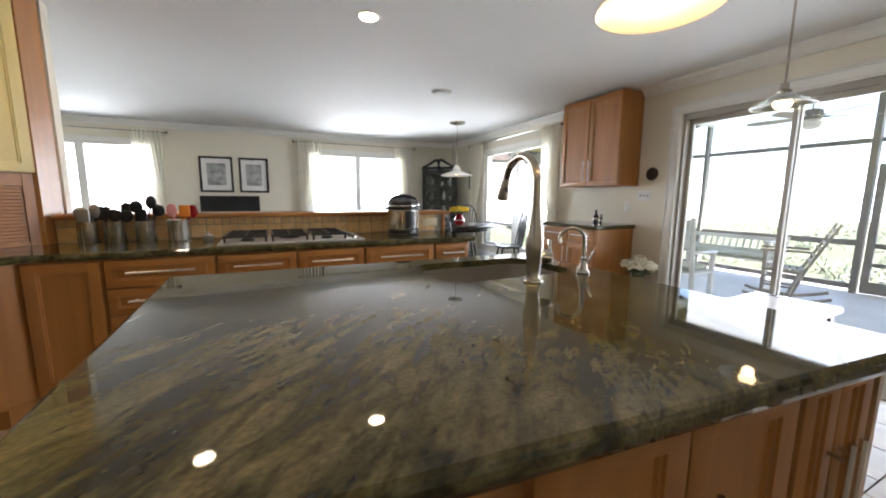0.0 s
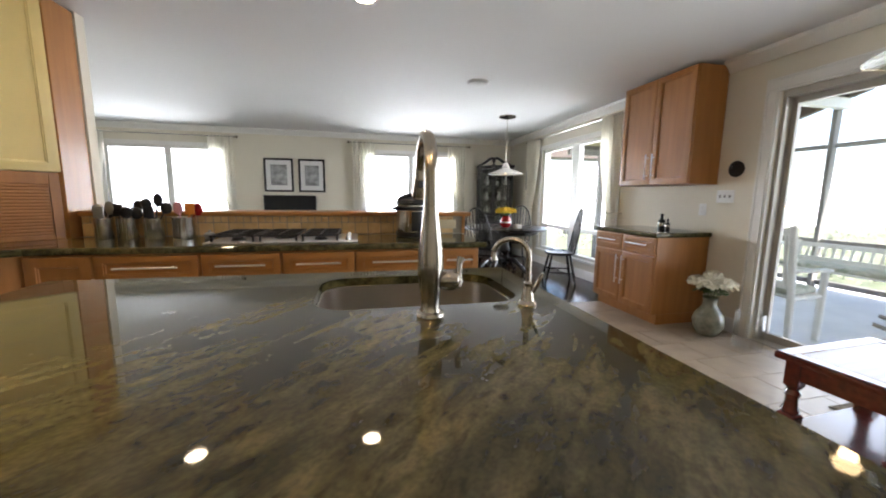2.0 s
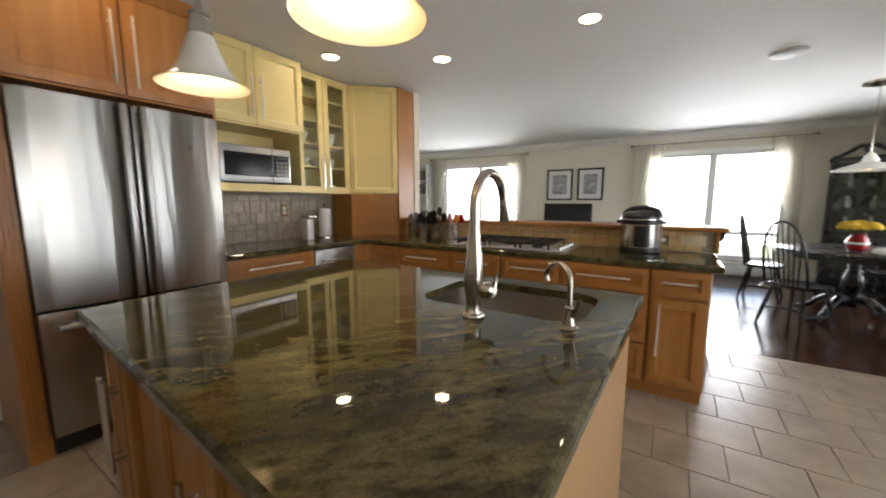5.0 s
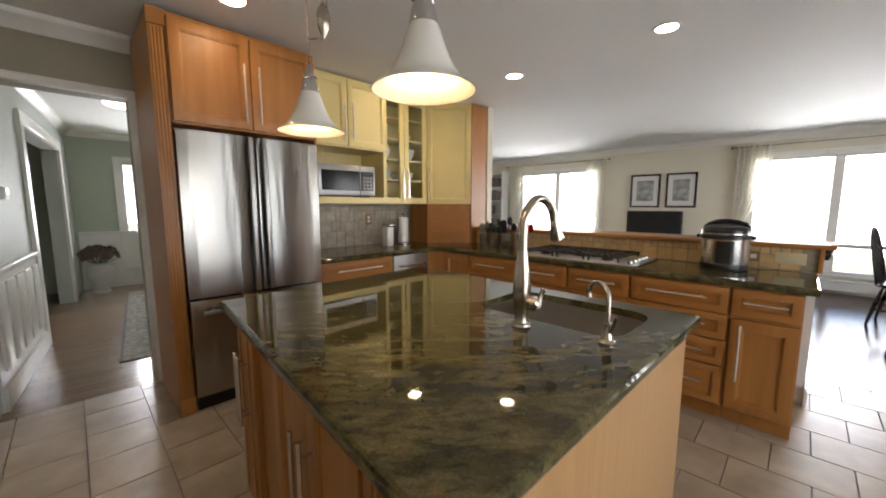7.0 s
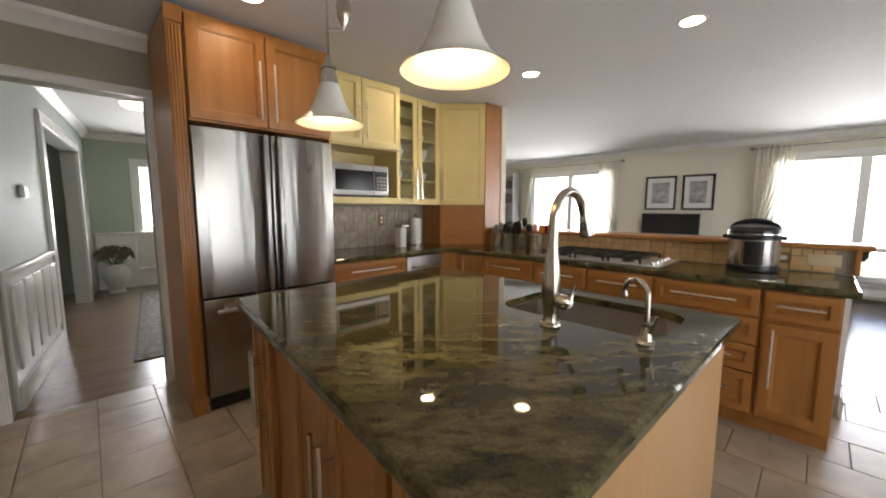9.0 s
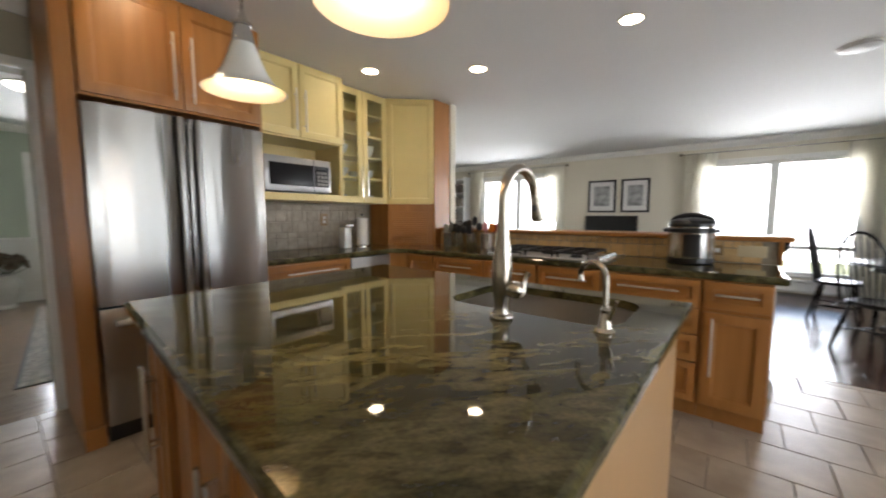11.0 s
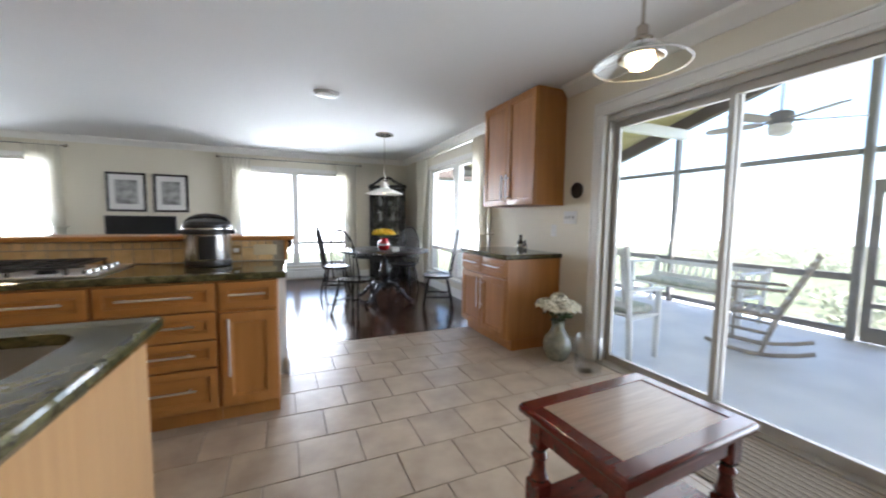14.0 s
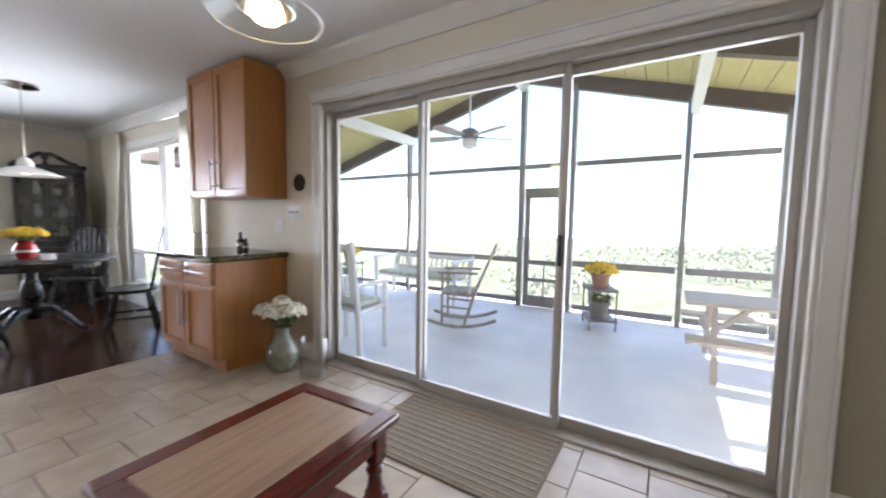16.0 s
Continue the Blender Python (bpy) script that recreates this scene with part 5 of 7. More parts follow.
def bell_pendant(x, y, zb):
    root = thing("pendant_lamp", "white bell pendant lamp with a counterweight pulley", "pendant lamp", (x, y, zb), 45, "pendants over the island")
    prof = [(0.125, 0.0), (0.122, 0.003), (0.100, 0.016), (0.080, 0.038), (0.063, 0.068), (0.050, 0.100), (0.040, 0.13), (0.034, 0.145)]
    part("shade", one_lathe(prof + [(r - 0.004, z) for r, z in prof[::-1]] + [prof[0]], 40), M_OPAL, root, "white bell-shaped glass shade")
    part("socket", one_lathe([(0.033, 0.142), (0.034, 0.146), (0.028, 0.18), (0.023, 0.192), (0.023, 0.198), (0.028, 0.20), (0.028, 0.208), (0.015, 0.214), (0.008, 0.24), (0, 0.28)], 24), M_CHROME, root)
    part("bulb", one_lathe([(0, 0.045), (0.02, 0.05), (0.03, 0.07), (0.026, 0.10), (0.014, 0.13), (0.014, 0.17), (0, 0.172)], 18), M_BULB, root, "lit warm bulb")
    top = CEIL - zb
    part("rod", one_tube([(0, 0, 0.275), (0, 0, 0.345)], 0.005, 8), M_NICKEL, root)
    part("bracket", one_tube([(-0.005, 0, 0.34), (0.06, 0, 0.34), (0.062, 0, 0.35)], 0.004, 8), M_NICKEL, root)
    part("counterweight", one_lathe([(0, 0.345), (0.008, 0.35), (0.022, 0.38), (0.026, 0.415), (0.022, 0.44), (0.014, 0.45), (0.008, 0.465), (0, 0.47)], 18, (0.06, 0, 0)), M_NICKEL, root)
    part("cord", one_tube([(0, 0, 0.345), (0, 0, top - 0.05)], 0.003, 6), M_NICKEL, root)
    part("cord", one_tube([(0.06, 0, 0.465), (0.06, 0, top - 0.03)], 0.003, 6), M_NICKEL, root)
    part("cord", one_tube([(0.075, 0, 0.45), (0.075, 0, top - 0.03)], 0.003, 6), M_NICKEL, root)
    part("canopy", one_lathe([(0, top - 0.045), (0.03, top - 0.042), (0.06, top - 0.02), (0.065, top), (0, top)], 24), M_NICKEL, root)
    point_lamp("pendant_light", (x, y, zb + 0.03), 0.42, 0.03)
    return root


bell_pendant(0.48, 1.30, 1.595)
bell_pendant(1.205, 1.226, 1.58)

gp = thing("glass_pendant_lamp", "clear glass saucer pendant lamp on a rod", "pendant lamp", (3.01, 1.775, 1.695))
part("shade", one_lathe([(0.138, 0.0), (0.141, 0.004), (0.105, 0.028), (0.07, 0.045), (0.035, 0.055), (0.035, 0.051), (0.07, 0.041), (0.105, 0.024), (0.138, 0.0)], 48), M_CLEAR, gp, "clear glass saucer shade")
# White ring imitates the highlight along the clear saucer's edge.
part("rim", one_lathe([(0.138, 0.0), (0.142, 0.0012), (0.142, 0.0032), (0.138, 0.004)], 48), M_CERAMIC, gp, "white ring painting the highlight on the glass rim")
part("inner_shade", one_lathe([(0.066, 0.022), (0.070, 0.024), (0.064, 0.044), (0.05, 0.062), (0.034, 0.07), (0.032, 0.067), (0.047, 0.058), (0.06, 0.042), (0.066, 0.022)], 32), M_CHROME, gp, "small bright metal inner shade")
part("socket", one_lathe([(0.032, 0.066), (0.034, 0.07), (0.034, 0.082), (0.02, 0.09), (0.018, 0.12), (0.008, 0.13), (0, 0.13)], 20), M_NICKEL, gp)
part("bulb", one_lathe([(0, -0.012), (0.03, -0.006), (0.042, 0.012), (0.036, 0.038), (0.02, 0.06), (0, 0.064)], 20), M_BULB, gp, "lit warm bulb")
part("rod", one_tube([(0, 0, 0.12), (0, 0, CEIL - 1.695 - 0.03)], 0.006, 8), M_NICKEL, gp)
part("canopy", one_lathe([(0, 0.705), (0.03, 0.708), (0.06, 0.727), (0.062, CEIL - 1.695), (0, CEIL - 1.695)], 24), M_NICKEL, gp)
point_lamp("saucer_light", (3.01, 1.775, 1.67), 0.25, 0.03)

dl = thing("dining_pendant_lamp", "white cone pendant lamp over the dining table", "pendant lamp", (3.338, 6.26, 1.56))
part("shade", one_lathe([(0.27, 0.0), (0.272, 0.005), (0.2, 0.04), (0.10, 0.075), (0.06, 0.09), (0.06, 0.085), (0.1, 0.069), (0.2, 0.034), (0.268, 0.0)], 40), M_OPAL, dl, "wide white cone shade")
part("neck", one_lathe([(0.062, 0.085), (0.06, 0.12), (0.04, 0.16), (0.015, 0.18), (0, 0.18)], 24), M_OPAL, dl)
part("bulb", one_lathe([(0, 0.01), (0.025, 0.015), (0.03, 0.035), (0.015, 0.07), (0, 0.075)], 16), M_BULB, dl, "lit warm bulb")
part("cord", one_tube([(0, 0, 0.175), (0, 0, CEIL - 1.56 - 0.02)], 0.005, 8), M_NICKEL, dl)
part("canopy", one_lathe([(0, 0.825), (0.06, 0.83), (0.13, 0.85), (0.135, CEIL - 1.56), (0, CEIL - 1.56)], 28), M_CHROME, dl)

# The one at (0.6, 0.0) is unseen, added to brighten the island front.
for x, y in ((1.15, 3.37), (-0.033, 3.432), (-0.78, 2.90), (-0.46, 1.337), (0.6, 0.0)):
    c = thing("recessed_light", "round recessed ceiling light, lit; southernmost one added", "ceiling light", (x, y, CEIL), 0, "recessed ceiling lights")
    part("trim_ring", one_lathe([(0.062, -0.001), (0.064, -0.006), (0.082, -0.004), (0.085, 0.0), (0.062, 0.0)], 32), M_WHITEWOOD, c)
    part("lens", one_lathe([(0, -0.0035), (0.045, -0.0035), (0.0615, -0.002), (0.0615, 0.0), (0, 0)], 28), M_CAN, c, "lit warm lens")
sm = thing("smoke_detector", "round white ceiling detector", "detector", (2.375, 4.80, CEIL))
part("base", one_lathe([(0.125, 0.0), (0.125, -0.008), (0.118, -0.01), (0, -0.01)], 32), M_WHITEWOOD, sm)
part("cover", one_lathe([(0.112, -0.01), (0.108, -0.022), (0.085, -0.030), (0, -0.032)], 32), M_WHITEWOOD, sm)

# ---- end table, vases, mat ----
et = thing("end_table", "dark cherry end table with woven inset top and shelf", "table", (2.638, 1.447, 0), 2.5)
TW, TD, TZ = 0.562, 0.39, 0.63
part("top", one_box(0, 0, TZ - 0.03, TW, TD, TZ - 0.004, 0.008, 2), M_TABLE, et)
bm = B()
for bx in ((0.0, 0.0, TW, 0.055), (0, TD - 0.055, TW, TD), (0, 0.055, 0.055, TD - 0.055), (TW - 0.055, 0.055, TW, TD - 0.055)):
    box(bm, bx[0] + 0.006, bx[1] + (0.006 if bx[1] == 0 else 0), TZ - 0.004, bx[2] - 0.006, bx[3] - (0.006 if bx[3] == TD else 0), TZ, 0.0015)
part("border", bm, M_TABLE, et)
part("inlay", one_box(0.056, 0.056, TZ - 0.004, TW - 0.056, TD - 0.056, TZ - 0.002), M_INLAY, et, "tan woven inset")
for bx in ((0.04, 0.035, TW - 0.04, 0.055), (0.04, TD - 0.055, TW - 0.04, TD - 0.035), (0.035, 0.055, 0.055, TD - 0.055), (TW - 0.055, 0.055, TW - 0.035, TD - 0.055)):
    part("apron", one_box(bx[0], bx[1], TZ - 0.10, bx[2], bx[3], TZ - 0.03, 0.002), M_TABLE, et)
part("shelf", one_box(0.04, 0.04, 0.33, TW - 0.04, TD - 0.04, 0.35, 0.003), M_TABLE, et)
for x in (0.05, TW - 0.05):
    for y in (0.05, TD - 0.05):
        bm = B()
        box(bm, x - 0.024, y - 0.024, TZ - 0.13, x + 0.024, y + 0.024, TZ - 0.03, 0.004)
        lathe(bm, [(0.026, TZ - 0.13), (0.018, TZ - 0.142), (0.026, TZ - 0.158), (0.019, TZ - 0.175), (0.022, 0.42), (0.03, 0.405), (0.025, 0.393)], 16, (x, y, 0))
        box(bm, x - 0.03, y - 0.03, 0.295, x + 0.03, y + 0.03, 0.393, 0.006)
        lathe(bm, [(0.027, 0.295), (0.018, 0.28), (0.027, 0.262), (0.031, 0.20), (0.02, 0.12), (0.027, 0.095), (0.033, 0.065), (0.033, 0.035), (0.02, 0.0), (0, 0)], 16, (x, y, 0))
        part("leg", bm, M_TABLE, et)


def blossom_cluster(bm, center, radius, n, size, flat=0.7):
    for _ in range(n):
        d = Vector((random.gauss(0, 1), random.gauss(0, 1), random.gauss(0.3, 0.8))).normalized()
        d.z = abs(d.z) * flat - 0.12
        c = Vector(center) + d * radius * random.uniform(0.75, 1.0)
        up = (d + Vector((random.uniform(-0.4, 0.4), random.uniform(-0.4, 0.4), random.uniform(0, 0.5)))).normalized()
        s = up.orthogonal().normalized()
        t = up.cross(s)
        mid = bm.verts.new(c)
        ring = []
        for k in range(8):
            a = 2 * math.pi * k / 8
            rr = size * (1.0 if k % 2 else 0.62) * random.uniform(0.85, 1.15)
            ring.append(bm.verts.new(c + rr * (math.cos(a) * s + math.sin(a) * t) + up * size * 0.28))
        for k in range(8):
            bm.faces.new((mid, ring[k], ring[(k + 1) % 8]))


def leaf_cluster(bm, center, radius, n, size):
    for _ in range(n):
        d = Vector((random.gauss(0, 1), random.gauss(0, 1), random.gauss(0, 0.7))).normalized()
        c = Vector(center) + Vector((d.x * radius[0], d.y * radius[1], d.z * radius[2])) * random.uniform(0.5, 1.0)
        s = Vector((random.gauss(0, 1), random.gauss(0, 1), random.gauss(0, 1))).normalized()
        t = s.orthogonal().normalized()
        l = size * random.uniform(0.7, 1.3)
        vs = [bm.verts.new(c - s * l), bm.verts.new(c + t * l * 0.42 + Vector((0, 0, 0.1 * l))), bm.verts.new(c + s * l), bm.verts.new(c - t * l * 0.42)]
        bm.faces.new(vs)


vh = thing("flower_vase", "grey-green glazed vase with ivory hydrangeas on the floor", "vase", (4.12, 3.36, 0))
part("vase", one_lathe([(0, 0.004), (0.07, 0), (0.092, 0.02), (0.122, 0.09), (0.126, 0.14), (0.108, 0.20), (0.066, 0.255), (0.052, 0.29), (0.056, 0.33), (0.068, 0.345), (0.062, 0.345), (0.046, 0.29), (0.06, 0.255), (0.10, 0.2), (0.115, 0.1), (0, 0.02)], 30), M_GREENGLASS, vh)
bm = B()
for k in range(9):
    a = k * 0.7
    tube(bm, [(0, 0, 0.05), (0.02 * math.cos(a), 0.02 * math.sin(a), 0.3), (0.10 * math.cos(a), 0.10 * math.sin(a), 0.47)], 0.004, 6)
part("stems", bm, M_STEM, vh)
for k in range(8):
    a, rr = k * 2 * math.pi / 7, (0.115 if k < 7 else 0)
    bm = B()
    blossom_cluster(bm, (rr * math.cos(a), rr * math.sin(a), 0.455 + 0.02 * (k % 2) + (0.05 if k == 7 else 0)), 0.075, 80, 0.024, 0.9)
    part("hydrangea", bm, M_WFLOWER, vh, "ivory flower head")
bm = B()
leaf_cluster(bm, (0, 0, 0.40), (0.13, 0.13, 0.04), 34, 0.04)
part("leaves", bm, M_LEAF, vh)
gv = thing("glass_cylinder_vase", "empty clear glass cylinder vase on the floor", "vase", (4.16, 3.04, 0))
part("vase", one_lathe([(0, 0.0), (0.095, 0.0), (0.10, 0.004), (0.10, 0.30), (0.095, 0.30), (0.095, 0.026), (0, 0.026)], 32), M_VASEGLASS, gv)

dm = thing("door_mat", "striped tan woven mat inside the sliding door", "mat", (3.745, 1.28, 0))
n = 26
for k in range(n):
    x = k * 0.60 / n
    part("stripe", one_box(x, 0, 0.0005, x + 0.60 / n - 0.001, 0.96, 0.010 if k % 2 else 0.008, 0.002), M_MAT if k % 2 else M_MATDARK, dm)
for y in (-0.012, 0.96):
    part("hem", one_box(-0.004, y, 0.0005, 0.604, y + 0.012, 0.009, 0.002), M_MATDARK, dm)


# ---- dining corner ----
dt = thing("dining_table", "round dark pedestal dining table with curved feet", "table", (3.30, 6.12, 0))
part("tabletop", one_lathe([(0, 0.755), (0.64, 0.755), (0.652, 0.748), (0.652, 0.735), (0.63, 0.722), (0, 0.722)], 56), M_EBONY, dt)
part("apron", one_lathe([(0.50, 0.722), (0.50, 0.66), (0.485, 0.66), (0.485, 0.722)], 48), M_EBONY, dt)
part("pedestal", one_lathe([(0.12, 0.722), (0.10, 0.70), (0.055, 0.66), (0.045, 0.55), (0.075, 0.46), (0.085, 0.38), (0.06, 0.30), (0.05, 0.24), (0.07, 0.20), (0.06, 0.16), (0, 0.16)], 28), M_EBONY, dt)
for k in range(4):
    a = radians(45 + 90 * k)
    c, s = math.cos(a), math.sin(a)
    part("leg", one_tube([(0.05 * c, 0.05 * s, 0.24), (0.16 * c, 0.16 * s, 0.25), (0.28 * c, 0.28 * s, 0.16), (0.38 * c, 0.38 * s, 0.06), (0.46 * c, 0.46 * s, 0.035)], [0.04, 0.036, 0.03, 0.026, 0.033], 10), M_EBONY, dt)


def windsor(place, rz, label):
    """Faces +y in its own axes."""
    root = thing("windsor_chair", label, "chair", place, rz, "chairs round the dining table")
    bm = B()
    out = []
    for k in range(28):
        a = 2 * math.pi * k / 28
        x, y = 0.225 * math.copysign(abs(math.cos(a)) ** 0.8, math.cos(a)), 0.205 * math.copysign(abs(math.sin(a)) ** 0.8, math.sin(a))
        out.append((x * (1 + 0.08 * math.sin(a)), y))
    rings = [[bm.verts.new((x * f, y * f, z)) for x, y in out] for f, z in ((0.90, 0.415), (0.99, 0.428), (1, 0.445), (0.96, 0.452), (0.7, 0.442), (0.3, 0.437))]
    for a, b in zip(rings, rings[1:]):
        for k in range(28):
            bm.faces.new((a[k], a[(k + 1) % 28], b[(k + 1) % 28], b[k]))
    bm.faces.new(rings[0])
    bm.faces.new(rings[-1])
    part("seat", bm, M_EBONY, root)
    feet = {}
    for sx in (-1, 1):
        for sy in (-1, 1):
            t, f = Vector((sx * 0.14, sy * 0.12, 0.425)), Vector((sx * 0.21, sy * 0.20, 0.0))
            feet[sx, sy] = (t, f)
            part("leg", one_tube([t, t.lerp(f, 0.25), t.lerp(f, 0.45), t.lerp(f, 0.5), t.lerp(f, 0.55), t.lerp(f, 0.8), f], [0.012, 0.017, 0.021, 0.014, 0.021, 0.016, 0.011], 10), M_EBONY, root)
    mids = []
    for sx in (-1, 1):
        a, b = feet[sx, -1][0].lerp(feet[sx, -1][1], 0.6), feet[sx, 1][0].lerp(feet[sx, 1][1], 0.6)
        part("stretcher", one_tube([a, a.lerp(b, 0.5), b], [0.009, 0.014, 0.009], 8), M_EBONY, root)
        mids.append(a.lerp(b, 0.5))
    part("stretcher", one_tube([mids[0], mids[0].lerp(mids[1], 0.5), mids[1]], [0.009, 0.014, 0.009], 8), M_EBONY, root)
    bow = []
    for k in range(21):
        a = radians(180 * k / 20)
        w = 0.19 + 0.025 * math.sin(a)
        z = 0.45 + 0.61 * math.sin(a) ** 0.72
        bow.append(Vector((-w * math.cos(a) * 1.05, -0.16 - 0.18 * (z - 0.45), z)))
    part("bow", one_tube(bow, 0.012, 10), M_EBONY, root)
    for k in range(7):
        x = -0.13 + k * 0.26 / 6
        xt = x * 1.25
        zt = 0.45 + 0.61 * max(0.0, 1 - (xt / 0.226) ** 2) ** 0.36
        part("spindle", one_tube([(x * 0.9, -0.165, 0.445), (x * 1.1, -0.16 - 0.09 * (zt - 0.45), 0.45 + (zt - 0.45) * 0.45), (xt, -0.16 - 0.18 * (zt - 0.45), zt)], [0.006, 0.008, 0.0055], 8), M_EBONY, root)
    return root


windsor((3.88, 5.48, 0), 68, "black bow-back windsor chair turned from the table, near the window")
windsor((2.77, 5.52, 0), -50, "black bow-back windsor chair at the round table")
windsor((2.70, 6.85, 0), -105, "black bow-back windsor chair at the round table")
windsor((3.80, 6.80, 0), 140, "black bow-back windsor chair before the china cabinet")

yv = thing("flower_vase", "red and white vase of yellow chrysanthemums on the dining table", "vase", (3.26, 6.0, 0.755))
part("vase", one_lathe([(0, 0.0), (0.05, 0.0), (0.075, 0.03), (0.085, 0.08), (0.07, 0.13), (0.05, 0.155), (0.058, 0.175), (0.052, 0.175), (0.044, 0.155), (0, 0.15)], 26), M_RED, yv)
part("band", one_lathe([(0.086, 0.07), (0.0875, 0.078), (0.086, 0.09)], 26), M_CERAMIC, yv, "white band")
bm = B()
for k in range(14):
    a = k * 2.4
    tube(bm, [(0, 0, 0.12), (0.09 * math.cos(a), 0.09 * math.sin(a), 0.24)], 0.003, 5)
part("stems", bm, M_STEM, yv)
for k in range(9):
    a, rr = k * 2 * math.pi / 8, (0.095 if k < 8 else 0.0)
    bm = B()
    blossom_cluster(bm, (rr * math.cos(a), rr * math.sin(a), 0.235 + 0.02 * (k % 2) + (0.035 if k == 8 else 0)), 0.06, 46, 0.026, 0.6)
    part("flower_head", bm, M_YFLOWER, yv, "bright yellow flower head")
bm = B()
leaf_cluster(bm, (0, 0, 0.22), (0.12, 0.12, 0.03), 50, 0.03)
part("leaves", bm, M_LEAF, yv)
cd = thing("candle_holder", "low white square dish on the dining table", "dish", (3.36, 5.80, 0.755))
bm = B()
box(bm, -0.05, -0.05, 0.0, 0.05, 0.05, 0.055, 0.008, 2)
part("dish", bm, M_CERAMIC, cd)

# china cabinet across the corner
A0, A1 = Vector((3.575, 8.33)), Vector((4.09, 7.83))
ang = math.degrees(math.atan2(A1.y - A0.y, A1.x - A0.x))
CW = (A1 - A0).length
cc = thing("china_cabinet", "black corner china cabinet with glazed doors and a broken pediment", "china cabinet", (A0.x, A0.y, 0), ang)
bm = B()
prism(bm, [(0, 0), (CW, 0), (CW + 0.06, 0.06), (CW / 2 + 0.02, 0.44), (CW / 2 - 0.02, 0.44), (-0.06, 0.06)], 0.0, 0.82)
part("lower_case", bm, M_EBONY, cc)
bm = B()
for q in ([(0, 0.02), (0.02, 0.02), (0.02, 0.04), (-0.04, 0.07), (-0.05, 0.055)], [(CW - 0.02, 0.02), (CW, 0.02), (CW + 0.05, 0.055), (CW + 0.04, 0.07), (CW - 0.02, 0.04)]):
    prism(bm, q, 0.82, 1.80)
prism(bm, [(-0.05, 0.055), (-0.04, 0.05), (CW / 2, 0.41), (CW / 2, 0.44)], 0.82, 1.80)
prism(bm, [(CW / 2, 0.44), (CW / 2, 0.41), (CW + 0.04, 0.05), (CW + 0.05, 0.055)], 0.82, 1.80)
part("upper_case", bm, M_EBONY, cc)
for z in (0.82, 1.12, 1.44):
    bm = B()
    prism(bm, [(0.03, 0.05), (CW - 0.03, 0.05), (CW / 2, 0.39)], z, z + 0.015)
    part("shelf", bm, M_EBONY, cc)
bm = B()
prism(bm, [(-0.02, -0.03), (CW + 0.02, -0.03), (CW + 0.07, 0.06), (CW / 2, 0.44), (-0.07, 0.06)], 1.80, 1.86)
part("cornice", bm, M_EBONY, cc)
for s in (0, 1):
    pts = [(0.0, 1.87), (0.08, 1.885), (0.17, 1.93), (0.25, 1.985), (0.31, 2.005), (0.35, 1.985), (0.345, 1.95), (0.32, 1.945)]
    bm = B()
    tube(bm, [((CW - x) if s else x, 0.0, z) for x, z in pts], [0.02, 0.024, 0.027, 0.03, 0.03, 0.027, 0.022, 0.014], 10)
    part("pediment_scroll", bm, M_EBONY, cc)
part("finial", one_lathe([(0.03, 1.86), (0.035, 1.88), (0.015, 1.90), (0.03, 1.94), (0.032, 1.97), (0.012, 2.01), (0, 2.05)], 16, (CW / 2, 0.0, 0)), M_EBONY, cc)
for k in range(2):
    x0, x1 = 0.02 + k * (CW / 2 - 0.015), CW / 2 - 0.002 + k * (CW / 2 - 0.02)
    bm = B()
    for bx in ((x0, x0 + 0.04, 0.84, 1.79), (x1 - 0.04, x1, 0.84, 1.79), (x0 + 0.04, x1 - 0.04, 0.84, 0.89), (x0 + 0.04, x1 - 0.04, 1.72, 1.79)):
        box(bm, bx[0], -0.005, bx[2], bx[1], 0.018, bx[3], 0.003)
    xm = (x0 + x1) / 2
    box(bm, xm - 0.006, 0.0, 0.89, xm + 0.006, 0.012, 1.72)
    for z in (1.15, 1.43):
        box(bm, x0 + 0.04, 0.0, z - 0.006, x1 - 0.04, 0.012, z + 0.006)
    d = part("glass_door", bm, M_EBONY, cc)
    part("pane", one_box(x0 + 0.04, 0.005, 0.89, x1 - 0.04, 0.008, 1.72), M_CLEAR, d, "clear glass pane")
    lo = part("lower_door", shaker(x1 - x0, 0.66, 0.06), M_EBONY, cc)
    lo.location = (x0, 0, 0.08)
    part("knob", one_lathe([(0, 0), (0.012, 0), (0.014, 0.012), (0, 0.02)], 12, ((x1 - x0 - 0.03) if k == 0 else 0.03, -0.03, 0.40)), M_CHROME, lo)
mc = Matrix.Translation((A0.x, A0.y, 0)) @ Matrix.Rotation(radians(ang), 4, "Z")
for z, n_, rr in ((0.835, 4, 0.05), (1.135, 4, 0.045), (1.455, 3, 0.05)):
    for k in range(n_):
        p = mc @ Vector((0.14 + k * (CW - 0.28) / (n_ - 1), 0.15 + 0.03 * (k % 2), z))
        o = thing("china_piece", "white china piece on a cabinet shelf", "china", p)
        if k % 2:
            part("cup", one_lathe([(0, 0), (rr * 0.5, 0), (rr * 0.8, 0.03), (rr * 0.9, 0.09), (rr * 0.84, 0.09), (0, 0.02)], 18), M_CHINA, o)
        else:
            part("jug", one_lathe([(0, 0), (rr * 0.6, 0), (rr, 0.05), (rr * 0.95, 0.1), (rr * 0.5, 0.15), (rr * 0.6, 0.19), (rr * 0.5, 0.19), (0, 0.12)], 18), M_CHINA, o)
wp = thing("wall_plaque", "narrow dark wall plaque beside the dining window", "wall plaque", (EAST, 7.64, 1.56), -90)
part("board", one_box(-0.06, -0.02, -0.19, 0.06, 0, 0.19, 0.005), M_EBONY, wp)


